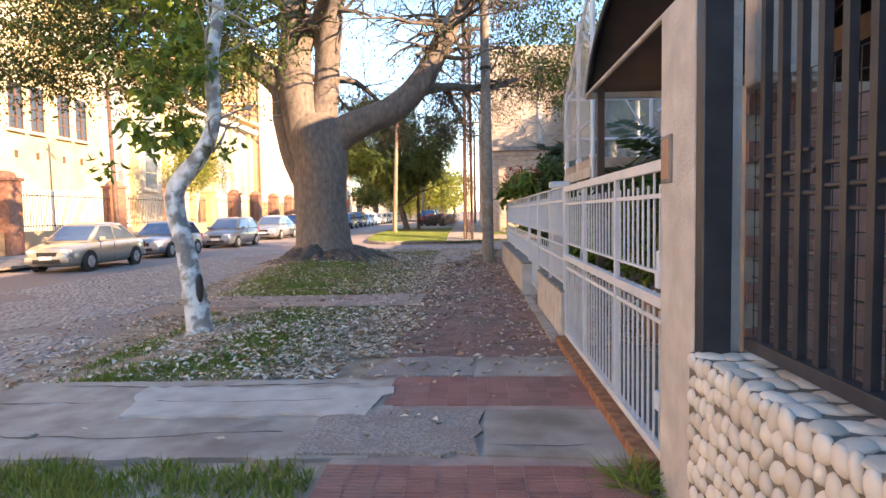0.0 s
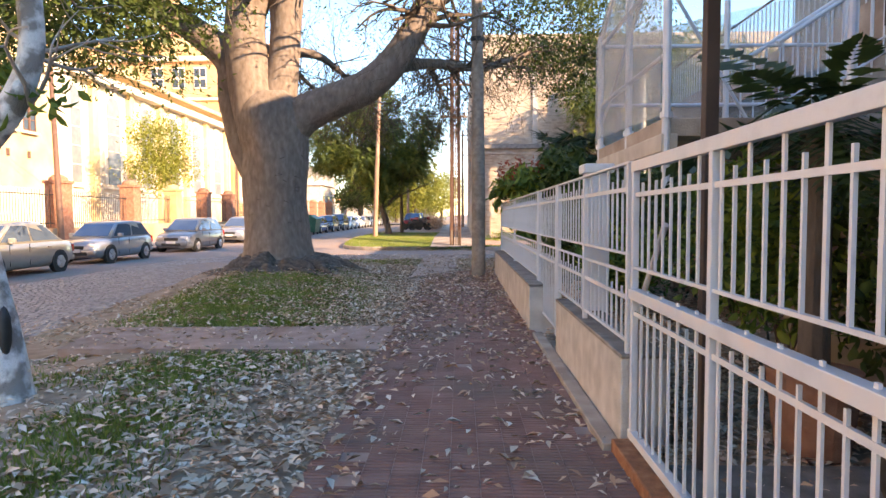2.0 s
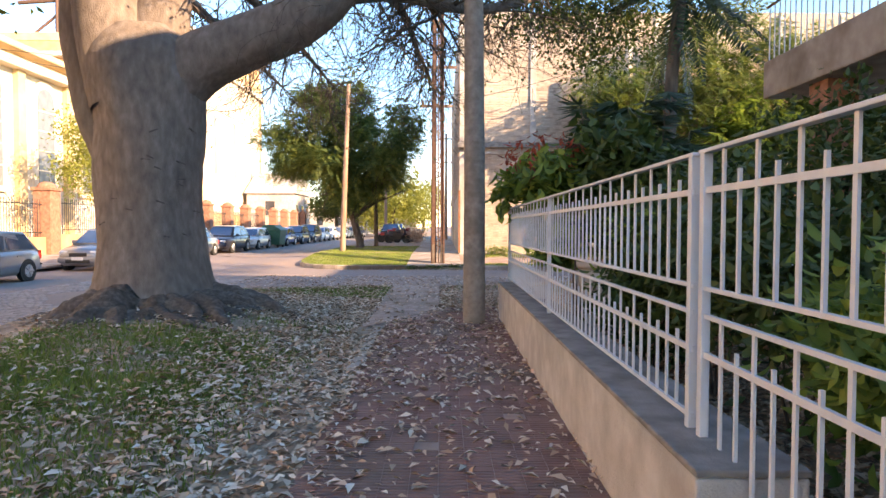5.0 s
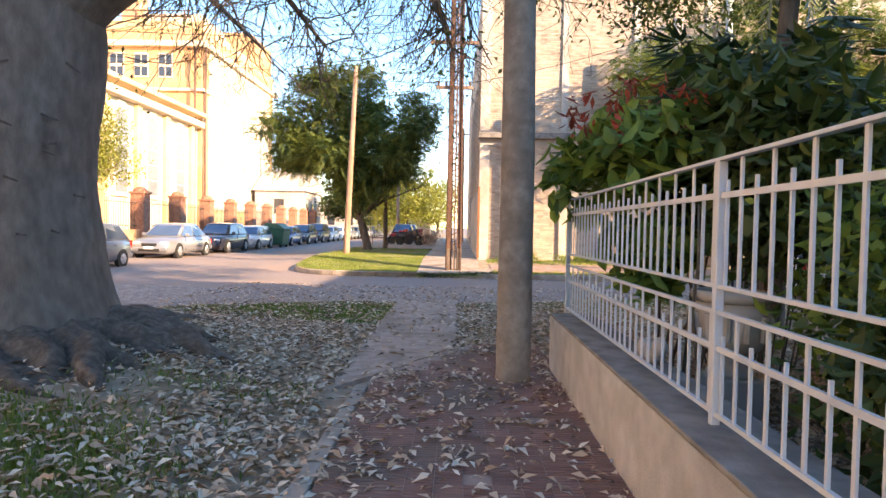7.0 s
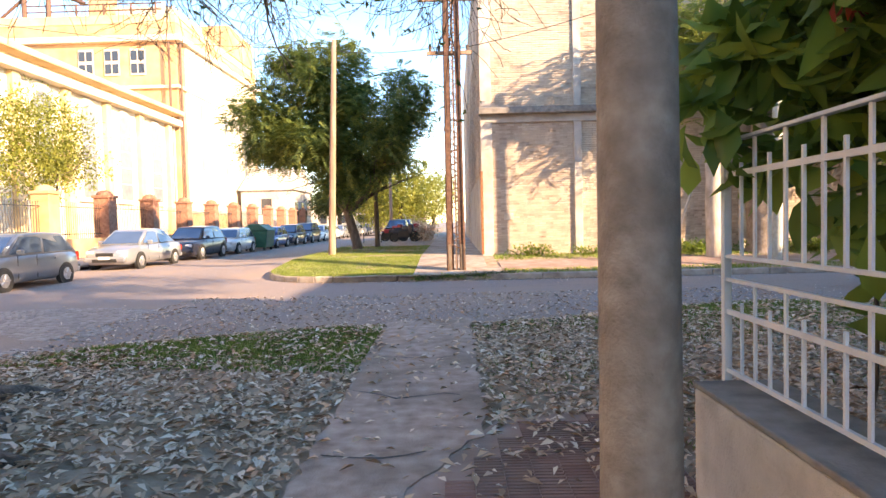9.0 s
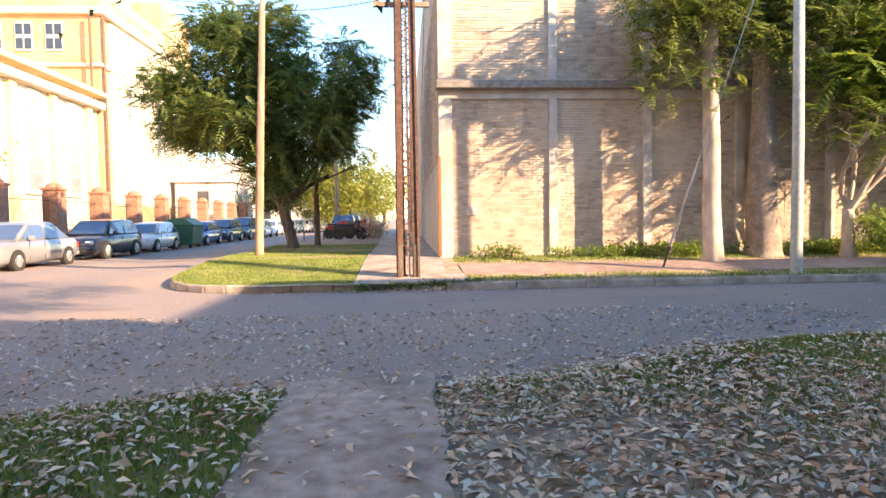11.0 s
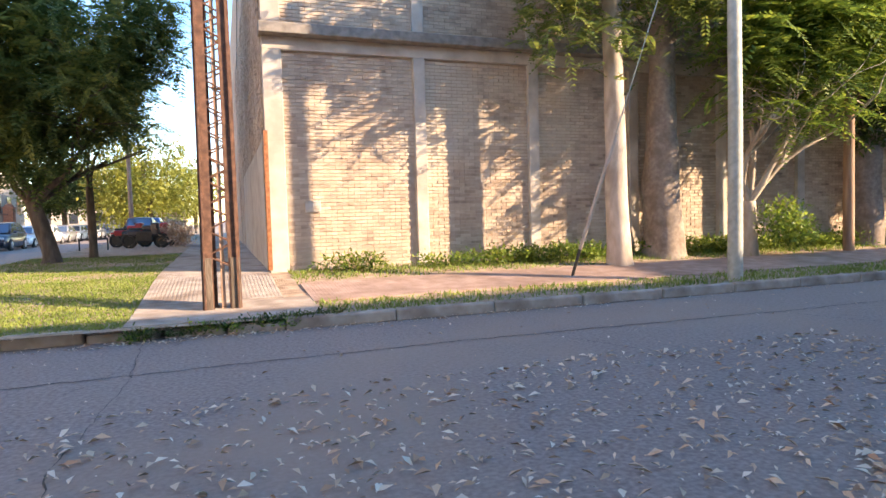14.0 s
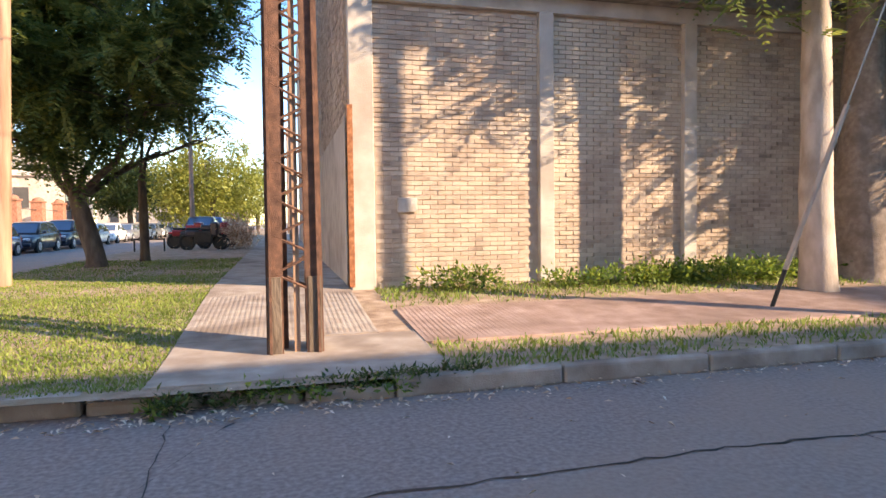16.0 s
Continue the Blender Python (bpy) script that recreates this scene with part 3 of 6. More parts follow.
def fronds(name, seed, blobs, clumps, per, spread, size, material, parent=None, origin=(0, 0, 0), pairs=9, leaflet=.3, flat=.5):
    """Feathery foliage: arching fronds with leaflets in pairs."""
    rng = np.random.default_rng(seed)
    cc, C = cloud(rng, blobs, clumps, per, spread)
    C = C - np.array(origin)
    n = len(C)
    D = rng.normal(size=(n, 3))
    D[:, 2] = D[:, 2] * (1 - flat) - .1
    D = unit(D)
    S = unit(np.cross(D, np.array([0, 0, 1.0]) + rng.normal(size=(n, 3)) * .15))
    L = size * rng.uniform(.6, 1.25, n)
    t = np.linspace(.08, 1, pairs)
    base = C[:, None] + D[:, None] * (L[:, None] * t)[..., None] + np.array([0, 0, -1]) * (L[:, None] * .35 * t ** 2)[..., None]
    out = []
    for sgn in (-1, 1):
        ax = unit(S[:, None] * sgn + D[:, None] * .5 + np.array([0, 0, -.25]) + rng.normal(size=base.shape) * .1)
        ll = L[:, None] * leaflet * (np.sin(np.pi * (.12 + .83 * t)))[None]
        out.append((base + ax * ll[..., None] * .5, ax, ll))
    Cn = np.concatenate([o[0].reshape(-1, 3) for o in out])
    An = np.concatenate([o[1].reshape(-1, 3) for o in out])
    ln = np.concatenate([o[2].reshape(-1) for o in out])
    Dn = np.concatenate([np.repeat(D, pairs, axis=0)] * 2)
    return leaves_mesh(name, Cn, An, unit(np.cross(np.cross(An, Dn), An) + 1e-5), ln, np.repeat(L, pairs * 2) / pairs * .9, material, parent, .1), cc


def twigs(V, F, rng, start, d, length, r, depth, tips, seg=5, up=.0):
    """Forking, wandering twigs added to V and F."""
    p, pts, rad = Vector(start), [Vector(start)], [r]
    n = 4
    d = Vector(d).normalized()
    for i in range(n):
        d = (d + Vector((rng.uniform(-.3, .3), rng.uniform(-.3, .3), rng.uniform(-.3, .3) + up))).normalized()
        p = p + d * length / n
        pts.append(p.copy())
        rad.append(max(.004, r * (1 - .6 * (i + 1) / n)))
    tube(V, F, pts, rad, seg)
    tips.append(pts[-1])
    if depth:
        for k in range(rng.choice((2, 3, 3))):
            q = pts[rng.choice((2, 3, 4))]
            nd = (d + Vector((rng.uniform(-1, 1), rng.uniform(-1, 1), rng.uniform(-.7, .6) + up))).normalized()
            twigs(V, F, rng, q, nd, length * rng.uniform(.55, .8), max(.005, r * .45), depth - 1, tips, max(3, seg - 1), up)


# ---- the big street tree ----
def bark_relief(V):
    """Fine upright fissures, ring creases and shallow dents in smooth bark."""
    for v in V:
        a = math.atan2(v.y, v.x)
        d = .006 * noise.noise(Vector((math.cos(a) * 11, math.sin(a) * 11, v.z * 1.6)))
        d += .03 * noise.noise(Vector((v.x * 1.7, v.y * 1.7, v.z * 1.1 + 5)))
        d -= .022 * max(0, noise.noise(Vector((v.x * .8, v.y * .8, v.z * 6.0))) - .15)
        d += .006 * noise.noise(Vector((v.x * 4, v.y * 4, v.z * 16)))
        n = Vector((v.x, v.y, 0))
        if n.length > .01:
            v += n.normalized() * d


TB = Vector((-3.74, 16.2, .22))
big = thing("tree", TB.x, TB.y, TB.z, "huge smooth grey-barked street tree with forked limbs and buttress roots", "tree")
V, F = [], []
P, R = smooth_path([(0, 0, -.35, 1.4), (0, 0, 0, 1.04), (0, 0, .45, .82), (0, 0, 1.4, .745), (0, 0, 2.6, .75), (-.04, 0, 3.3, .79), (-.08, 0, 3.75, .74), (-.12, 0, 4.1, .5)], 14)
tube(V, F, P, R, 90, .12)
bark_relief(V)
raw("trunk", V, F, M_BARK, big, True)
srng = random.Random(23)
for k in range(16):
    a, z, l = math.radians(srng.uniform(-125, -10)), srng.uniform(.7, 2.7), srng.uniform(.03, .08)
    c, t = Vector((math.cos(a), math.sin(a), 0)) * .765, Vector((-math.sin(a), math.cos(a), srng.uniform(-.5, .5)))
    part("bark_scar", rod(c - t * l + Vector((0, 0, z)), c + t * l + Vector((0, 0, z)), .012, .007, 7), M_ROOT, big)
BOUGHS = {
    "left": [(-.3, .1, 1.9, .42), (-.6, .15, 2.9, .44), (-.72, .2, 4.0, .4), (-.85, .2, 4.9, .37), (-1.6, .1, 5.6, .33), (-2.5, -.2, 6.1, .27), (-3.9, -1.0, 6.6, .2), (-5.5, -2.5, 7.3, .12)],
    "mid": [(-.1, 0, 3.0, .62), (-.25, 0, 4.0, .55), (-.4, .05, 5.0, .5), (-.42, .1, 6.0, .46), (-.3, .1, 6.7, .5), (-.6, -.2, 7.6, .3), (-1.3, -1.2, 9.0, .2), (-1.9, -2.5, 10.5, .1)],
    "stub": [(.15, .1, 3.4, .5), (.4, .2, 4.6, .38), (.5, .25, 5.6, .36), (.55, .2, 6.5, .38), (.9, 0, 7.4, .24), (1.9, -.8, 8.6, .16), (2.8, -2.2, 10, .08)],
    "right": [(.05, 0, 3.0, .5), (.68, 0, 3.62, .45), (1.42, -.02, 3.92, .4), (2.2, -.03, 4.25, .38), (2.9, -.02, 4.9, .35), (3.35, 0, 5.6, .32), (3.75, .1, 6.4, .28), (4.2, .4, 7.2, .22), (5.2, 1.2, 8.2, .16), (6.8, 2.6, 9.0, .1)],
    "fore": [(.3, -.1, 6.6, .22), (.9, -1.5, 7.0, .18), (1.9, -3.4, 7.1, .14), (3.4, -5.2, 7.6, .08)],
    "out": [(2.6, -.02, 4.6, .16), (3.6, .9, 5.0, .13), (5.0, 2.2, 5.2, .1), (6.4, 3.4, 5.9, .06)],
    "forward": [(.5, .3, 5.2, .15), (1.0, 1.8, 5.4, .1), (1.5, 3.6, 5.1, .06), (1.9, 6.2, 4.7, .03)],
    "spread": [(-.3, .3, 5.4, .15), (-.2, 2.0, 5.5, .1), (.1, 4.4, 5.2, .06), (.5, 6.8, 4.8, .03)],
    "reach": [(2.9, 0, 4.8, .13), (3.5, 1.8, 5.2, .09), (3.8, 3.8, 5.0, .05), (4.1, 5.8, 4.6, .03)],
    "over": [(-.5, 0, 7.2, .2), (-1.6, -2.0, 7.6, .16), (-2.4, -4.5, 7.4, .11), (-2.8, -7, 6.8, .06)],
}
trng = random.Random(4)
tw_v, tw_f, tips = [], [], []
for nm, pts in BOUGHS.items():
    V, F = [], []
    if nm not in ("right", "out", "reach"):
        pts = [(x - .26 * sstep(1.8, 4, z), y, z, r) for x, y, z, r in pts]
    P, R = smooth_path(pts, 6)
    tube(V, F, P, R, 32, .08)
    bark_relief(V)
    raw("limb", V, F, M_BARK, big, True)
    k0 = len(P) * (2 if nm not in ("fore", "out", "over", "forward", "spread", "reach") else 1) // 4
    for i in range(k0 + 8 if nm == "left" else k0 + 4, len(P), 2):
        if P[i][2] < 4.4:
            continue
        for _ in range(4 if nm in ('right', 'out', 'stub') else 2):
            d = Vector((trng.uniform(-1, 1), trng.uniform(-1, 1), trng.uniform(-.5, .9)))
            twigs(tw_v, tw_f, trng, P[i], d, trng.uniform(1.1, 2.2), max(.02, R[i] * .28), 2, tips, 6, .02)
    if nm in ("right", "out", "forward", "spread", "reach"):
        for i in range(len(P) // 3, len(P)):
            for _ in range(2 if nm == "right" else 4):
                d = Vector((trng.uniform(-.9, .7), trng.uniform(-.6, 1.0), trng.uniform(-1.0, -.1)))
                twigs(tw_v, tw_f, trng, P[i], d, trng.uniform(.7, 1.15), .014, 2, [], 4, -.04)
tagged(raw("twig_mass", tw_v, tw_f, M_BARKD, big, True), kind="stuff")


def root_at(r, ang):
    return TB.x + math.cos(ang) * r, TB.y + math.sin(ang) * r


def rough_up(V, amp, s):
    for v in V:
        w = v + TB
        v.z += amp * noise.noise(w * s) + amp * .5 * noise.noise(w * s * 2.7)
        v.x += amp * .5 * noise.noise(w * s + Vector((7, 0, 0)))


for k in range(40):
    V, F = [], []
    big_one = k < 24
    a = 2 * math.pi * k / 24 + trng.uniform(-.2, .2)
    q = trng.uniform(.75, 1.3) * (1 if big_one else .5)
    ext = 1 if math.cos(a) > -.2 else .68
    r0, r1 = (.55, trng.uniform(1.6, 2.4) * ext) if big_one else (trng.uniform(.9, 1.3) * ext, trng.uniform(1.7, 2.8) * ext)
    bend = trng.uniform(-.9, .9)
    pts = []
    for i in range(6):
        t = r0 + (r1 - r0) * i / 5
        aa = a + bend * (t - r0) * .35 + trng.uniform(-.05, .05)
        x, y = root_at(t, aa)
        rad = (.24 * (1 - i / 5) ** .8 + .04) * q
        z = near_z(x, y) - TB.z + rad * .05 - .03
        if big_one and i == 0:
            z += trng.uniform(.0, .14)
        pts.append((x - TB.x, y - TB.y, z, rad))
    P, R = smooth_path(pts, 6)
    tube(V, F, P, R, 12, .4)
    rough_up(V, .05 * q, 4.5)
    raw("root", V, F, M_ROOT, big, True)
V, F = [], []
n = 60
for j in range(n + 1):
    for i in range(n * 2):
        r, ang = .5 + 1.5 * j / n, math.pi * i / n
        x, y = root_at(r, ang)
        w = Vector((x, y, 0))
        z = near_z(x, y) - TB.z + (.05 + .09 * noise.noise(w * 2.6) + .05 * noise.noise(w * 7)) * sstep(1.95, 1.3, r + .5 * noise.noise(w * 1.4)) - .02 - .05 * sstep(1.7, 2.0, r)
        V.append(Vector((x - TB.x, y - TB.y, z)))
for j in range(n):
    for i in range(n * 2):
        i2 = (i + 1) % (n * 2)
        F.append((j * n * 2 + i, (j + 1) * n * 2 + i, (j + 1) * n * 2 + i2, j * n * 2 + i2))
raw("root_crust", V, F, M_ROOT, big, True)
o = tuple(TB)
crown("crown", 11, [((-6.4, 12.4, 5.9), (3.0, 3.4, 2.2)), ((-9.8, 13, 6.4), (2.6, 3, 2.6)), ((-3.8, 9.5, 7.4), (2.6, 3, 1.8)), ((-5.2, 11.6, 4.7), (1.6, 1.6, .9))], 620, 64, (.32, .32, .2), .13, .06, M_LEAFD, big, .4, o)
crown("crown", 12, [((3.4, 20.6, 7.0), (2.2, 3.0, 1.7)), ((5.4, 21.8, 6.9), (2.4, 2.6, 1.9)), ((2.4, 17.5, 9.0), (3, 3, 1.6)), ((4.2, 22.6, 5.6), (1.0, 1.0, .6))], 360, 60, (.3, .3, .22), .14, .065, M_LEAFD, big, .4, o)
tp = np.array([tuple(t) for t in tips])
rng = np.random.default_rng(3)
C = np.repeat(tp, 3, axis=0) + rng.normal(size=(len(tp) * 3, 3)) * .14
A = unit(rng.normal(size=C.shape) + np.array([0, 0, -.4]))
leaves_mesh("crown", C, A, unit(np.cross(A, rng.normal(size=C.shape))), .1 * rng.uniform(.6, 1.2, len(C)), .05 * rng.uniform(.6, 1.2, len(C)), M_LEAFD, big)

# ---- the young limewashed tree ----
wt = thing("young_tree", -3.0, 6.2, 0, "young crooked street tree with a limewashed trunk and a dark hollow", "tree")
V, F = [], []
P, R = smooth_path([(.02, 0, -.1, .2), (0, 0, .1, .16), (-.08, 0, .6, .135), (-.16, 0, 1.1, .12), (-.24, 0, 1.5, .125), (-.2, 0, 1.85, .12), (.12, 0, 2.25, .1), (.3, 0, 2.7, .085), (.3, 0, 3.4, .09), (.38, .1, 4.2, .07), (.3, .2, 5.4, .05)], 6)
tube(V, F, P, R, 16, .3)
raw("trunk", V, F, M_LIME, wt, True)
bm = bmesh.new()
bmesh.ops.create_icosphere(bm, subdivisions=2, radius=1, matrix=Matrix.Translation((.08, -.1, .52)) @ Matrix.Diagonal((.05, .05, .2, 1)))
part("hollow", bm, M_BLACK, wt, "dark rotted hollow", True)
tips, tw_v, tw_f = [], [], []
for z, k in ((2.3, 2), (2.7, 3), (3.4, 3), (4.2, 3), (5.2, 3)):
    for _ in range(k):
        twigs(tw_v, tw_f, trng, (.28, 0, z), (trng.uniform(-1, .4), trng.uniform(-1, 1), trng.uniform(-.2, .8)), trng.uniform(.5, 1), .022, 1, tips, 5)
tagged(raw("twig_mass", tw_v, tw_f, M_BARKP, wt, True), kind="stuff")
crown("crown", 21, [((-3.5, 6.3, 2.75), (.55, .6, .55)), ((-3.2, 6.2, 3.5), (.7, .8, .6)), ((-2.7, 6.4, 2.35), (.35, .4, .2)), ((-3.9, 6.4, 2.05), (.4, .4, .15)), ((-3.3, 6.5, 4.8), (1.2, 1.2, .8))], 95, 24, (.13, .13, .1), .17, .07, M_LEAFB, wt, .5, (-3.0, 6.2, 0), None, True)


# ---- verge trees on the far corner ----
def street_tree(name, x, y, h, trunk_r, forks, mat_bark, label, z0=None, seed=1, lean=(0, 0)):
    z = rise(y) if z0 is None else z0
    t = thing(name, x, y, z, label, "tree")
    rr = random.Random(seed)
    V, F = [], []
    P, R = smooth_path([(0, 0, -.1, trunk_r * 1.5), (0, 0, .25, trunk_r * 1.05), (lean[0] * .5, lean[1] * .5, h * .55, trunk_r), (lean[0], lean[1], h, trunk_r * .85)], 5)
    tube(V, F, P, R, 14, .2)
    raw("trunk", V, F, mat_bark, t, True)
    V, F, tips = [], [], []
    for d, l in forks:
        twigs(V, F, rr, (lean[0], lean[1], h * .95), d, l, trunk_r * .5, 3, tips, 7, .05)
    tagged(raw("branch_mass", V, F, mat_bark, t, True), kind="stuff")
    return t


jac = street_tree("jacaranda_tree", -4.0, 41.6, 1.7, .21, [((-.9, .2, .6), 2.6), ((.9, -.2, .8), 2.8), ((.1, .6, 1.2), 2.6), ((-.1, -.5, 1.2), 2.6), ((.5, .5, .9), 2.4)], M_BARKD, "forked jacaranda tree with a dark feathery crown", seed=5, lean=(-.35, 0))
o = (-4.0, 41.6, rise(41.6))
jrng = random.Random(17)
JB = []
while len(JB) < 60:
    u, v, w = jrng.uniform(-1, 1), jrng.uniform(-1, 1), jrng.uniform(-1, 1)
    if .12 < u * u + v * v + w * w < 1 and (w > -.45 or abs(u) < .75):
        JB.append(((-4.6 + 3.9 * u, 41.4 + 2.6 * v, 6.15 + 3.1 * w), (jrng.uniform(.7, 1.3), 1.2, jrng.uniform(.4, .75))))
fronds("crown", 31, JB, 1150, 10, (.36, .36, .2), .7, M_LEAFJ, jac, o, 9, .28)
street_tree("young_tree", -3.3, 43.6, 2.2, .12, [((.2, .1, 1), 2), ((-.4, .2, 1), 2)], M_BARKD, "slim dark street tree behind the jacaranda", seed=8)

pt = thing("tall_tree", 8.45, 33.1, rise(33.1), "tall pale-trunked tree against the brick wall", "tree")
V, F = [], []
P, R = smooth_path([(.05, 0, -.1, .32), (.02, 0, .4, .26), (0, 0, 2, .23), (-.05, 0, 5, .2), (-.1, 0, 9, .15)], 6)
tube(V, F, P, R, 16, .15)
raw("trunk", V, F, M_BARKP, pt, True)
o = (8.75, 33.35, rise(33.4))
fronds("crown", 33, [((7.4, 33.2, 5.3), (.9, .8, .8)), ((8.8, 33.1, 4.9), (.8, .7, .7)), ((9.0, 33.2, 6.4), (1.5, 1.0, 1.1)), ((7.8, 33.0, 7.2), (1.9, 1.3, 1.2)), ((9.3, 33.0, 4.2), (.4, .5, .4)), ((10.6, 32.9, 6.2), (1.2, .9, .9)), ((11.6, 32.7, 7.2), (1.6, 1.2, 1.1))], 300, 7, (.25, .25, .2), .55, M_LEAFJ, pt, o, 8, .3)
tt = thing("old_tree", 10.35, 34.0, rise(34), "thick grey tree trunk against the brick wall", "tree")
V, F = [], []
P, R = smooth_path([(0, 0, -.1, .62), (0, 0, .3, .48), (0, 0, 2.2, .4), (.02, 0, 3.6, .33), (.0, -.1, 7, .24), (-.5, -.4, 9, .12)], 6)
tube(V, F, P, R, 18, .2)
raw("trunk", V, F, M_POLE, tt, True)
fronds("crown", 34, [((11.2, 33.0, 7.9), (2.2, 1.4, 1.5)), ((14.4, 32.8, 8.0), (2.4, 1.5, 1.7)), ((16.6, 32.8, 8.6), (2.2, 1.5, 1.6)), ((12.5, 32.9, 9.6), (2.6, 1.5, 1.3))], 330, 8, (.3, .3, .2), .55, M_LEAFJ, tt, (10.6, 34.0, rise(34)), 8, .3)
ft = street_tree("forked_tree", 12.5, 33.5, 1.3, .17, [((-.35, 0, 1), 2.4), ((.35, -.2, 1.1), 2.6), ((.1, -.6, 1), 2.2), ((.7, -.3, .9), 2.4)], M_BARKP, "forked street tree with bright feathery fronds", seed=9)
o = (12.5, 33.5, rise(33.5))
FB = [((12.9, 32.8, 4.4), (1.0, .8, .8)), ((13.9, 32.6, 5.6), (1.6, 1.0, 1.0)), ((12.9, 32.6, 6.4), (1.3, 1.0, 1.0)), ((14.4, 32.2, 4.2), (1.2, .9, .6)), ((13.2, 32.2, 3.3), (.9, .8, .4)), ((11.3, 32.8, 3.2), (.35, .5, .25)), ((11.9, 32.6, 5.2), (1.0, .8, .8)), ((15.0, 32.3, 5.4), (1.0, .8, .8)), ((11.6, 32.7, 4.0), (.6, .6, .4))]
fronds("crown", 35, FB, 165, 6, (.28, .26, .16), 1.0, M_LEAFB, ft, o, 13, .24, .6)
rt = street_tree("dark_tree", 18.2, 33.3, 2.0, .2, [((-.3, 0, 1), 2.4), ((.5, 0, 1), 2.4), ((0, -.4, 1), 2.2)], M_BARKD, "dark leafy street tree with two leaning stems", seed=12, lean=(.5, 0))
# crown blobs beyond x 20 lie out of view, added to shade the wall
crown("crown", 36, [((18.2, 32.8, 5.2), (2.0, 1.4, 1.6)), ((19.5, 32.4, 6.4), (2.4, 1.4, 1.6)), ((17.0, 32.6, 6.8), (1.8, 1.2, 1.2)), ((20.2, 32.2, 4.2), (1.4, 1.0, .9)), ((22.0, 32.0, 5.4), (2.0, 1.3, 1.8)), ((24.2, 31.8, 5.6), (2.0, 1.3, 2.2)), ((18.6, 33.2, 3.4), (1.4, .7, .7)), ((20.5, 31.8, 3.4), (1.6, .9, .8))], 900, 42, (.24, .24, .2), .2, .1, M_LEAFD, rt, .4, (18.2, 33.3, rise(33.3)))
rp = thing("thick_tree", 17.2, 34.1, rise(34), "thick grey trunk beside the brick wall", "tree")
V, F = [], []
P, R = smooth_path([(0, 0, -.1, .55), (0, 0, .3, .45), (0, 0, 3, .38), (0, 0, 7, .25)], 6)
tube(V, F, P, R, 16, .2)
raw("trunk", V, F, M_POLE, rp, True)
# crown added on the bare trunk to shade the wall beside it
crown("crown", 38, [((17.5, 33.2, 5.4), (1.8, 1.0, 1.6)), ((15.8, 33.1, 6.0), (1.5, .9, 1.2)), ((19.0, 33.0, 3.8), (1.2, .7, .9)), ((16.4, 33.5, 3.4), (.9, .5, .6)), ((18.6, 32.6, 6.4), (1.6, .9, 1.2))], 460, 36, (.24, .22, .2), .18, .085, M_LEAFD, rp, .4, (17.2, 34.1, rise(34)))
sp = thing("street_pole", 15.3, 33.1, rise(33.1), "slim dark wooden pole by the wall", "pole")
V, F = [], []
tube(V, F, [(0, 0, -.1), (0, 0, 3), (0, 0, 7)], [.13, .12, .1], 12)
raw("shaft", V, F, M_WOODP, sp, True)
sh = thing("shrub", 12.9, 32.9, rise(33), "leafy green shrub at the wall foot", "shrub")
crown("foliage", 37, [((12.9, 32.9, .95), (.65, .5, .6)), ((13.5, 33.0, .8), (.4, .4, .4))], 60, 22, (.14, .14, .12), .13, .06, M_LEAFB, sh, .2, (12.9, 32.9, rise(33)))

# far trees down the street and by the church
for i, (x, y, rx, rz, zc, m) in enumerate([(-5.5, 84, 5.0, 4.4, 5.6, M_LEAFY), (-9.0, 96, 4.5, 4.0, 5.0, M_LEAFY), (-13.5, 90, 3.0, 2.6, 5.2, M_LEAFD), (-2.5, 108, 5, 4.2, 5.5, M_LEAFY), (-20, 120, 7, 5, 6, M_LEAFD), (-12, 135, 8, 5, 6, M_LEAFY)]):
    ft2 = street_tree("street_tree", x, y, 2.6, .25, [((.3, 0, 1), 3), ((-.4, .1, 1), 3)], M_BARKD, "distant sunlit yellow-green street tree" if m == M_LEAFY else "distant dark green tree behind the roofs", seed=20 + i)
    crown("crown", 50 + i, [((x, y, zc), (rx, 3.5, rz)), ((x - 1.5, y, zc - 1.2), (rx * .7, 3, rz * .6))], 260, 26, (.5, .5, .4), .38, .2, m, ft2, .3, (x, y, rise(y)))
ct = street_tree("small_tree", -20.6, 46.0, 2.0, .14, [((0, .3, 1), 2.4), ((.1, -.4, 1), 2.4), ((.1, .1, 1), 2.8)], M_BARKD, "sparse yellow-green tree behind the railings", z0=0, seed=40)
crown("crown", 61, [((-20.5, 45.7, 6.5), (1.4, 3.2, 2.4)), ((-20.5, 44.2, 4.6), (1.3, 3.5, 1.5)), ((-20.5, 48.0, 5.0), (1.3, 2.7, 1.3)), ((-20.5, 43.2, 6.8), (1.2, 1.8, 1.3))], 420, 20, (.32, .4, .36), .23, .1, M_LEAFY, ct, .3, (-20.6, 46.0, 0))

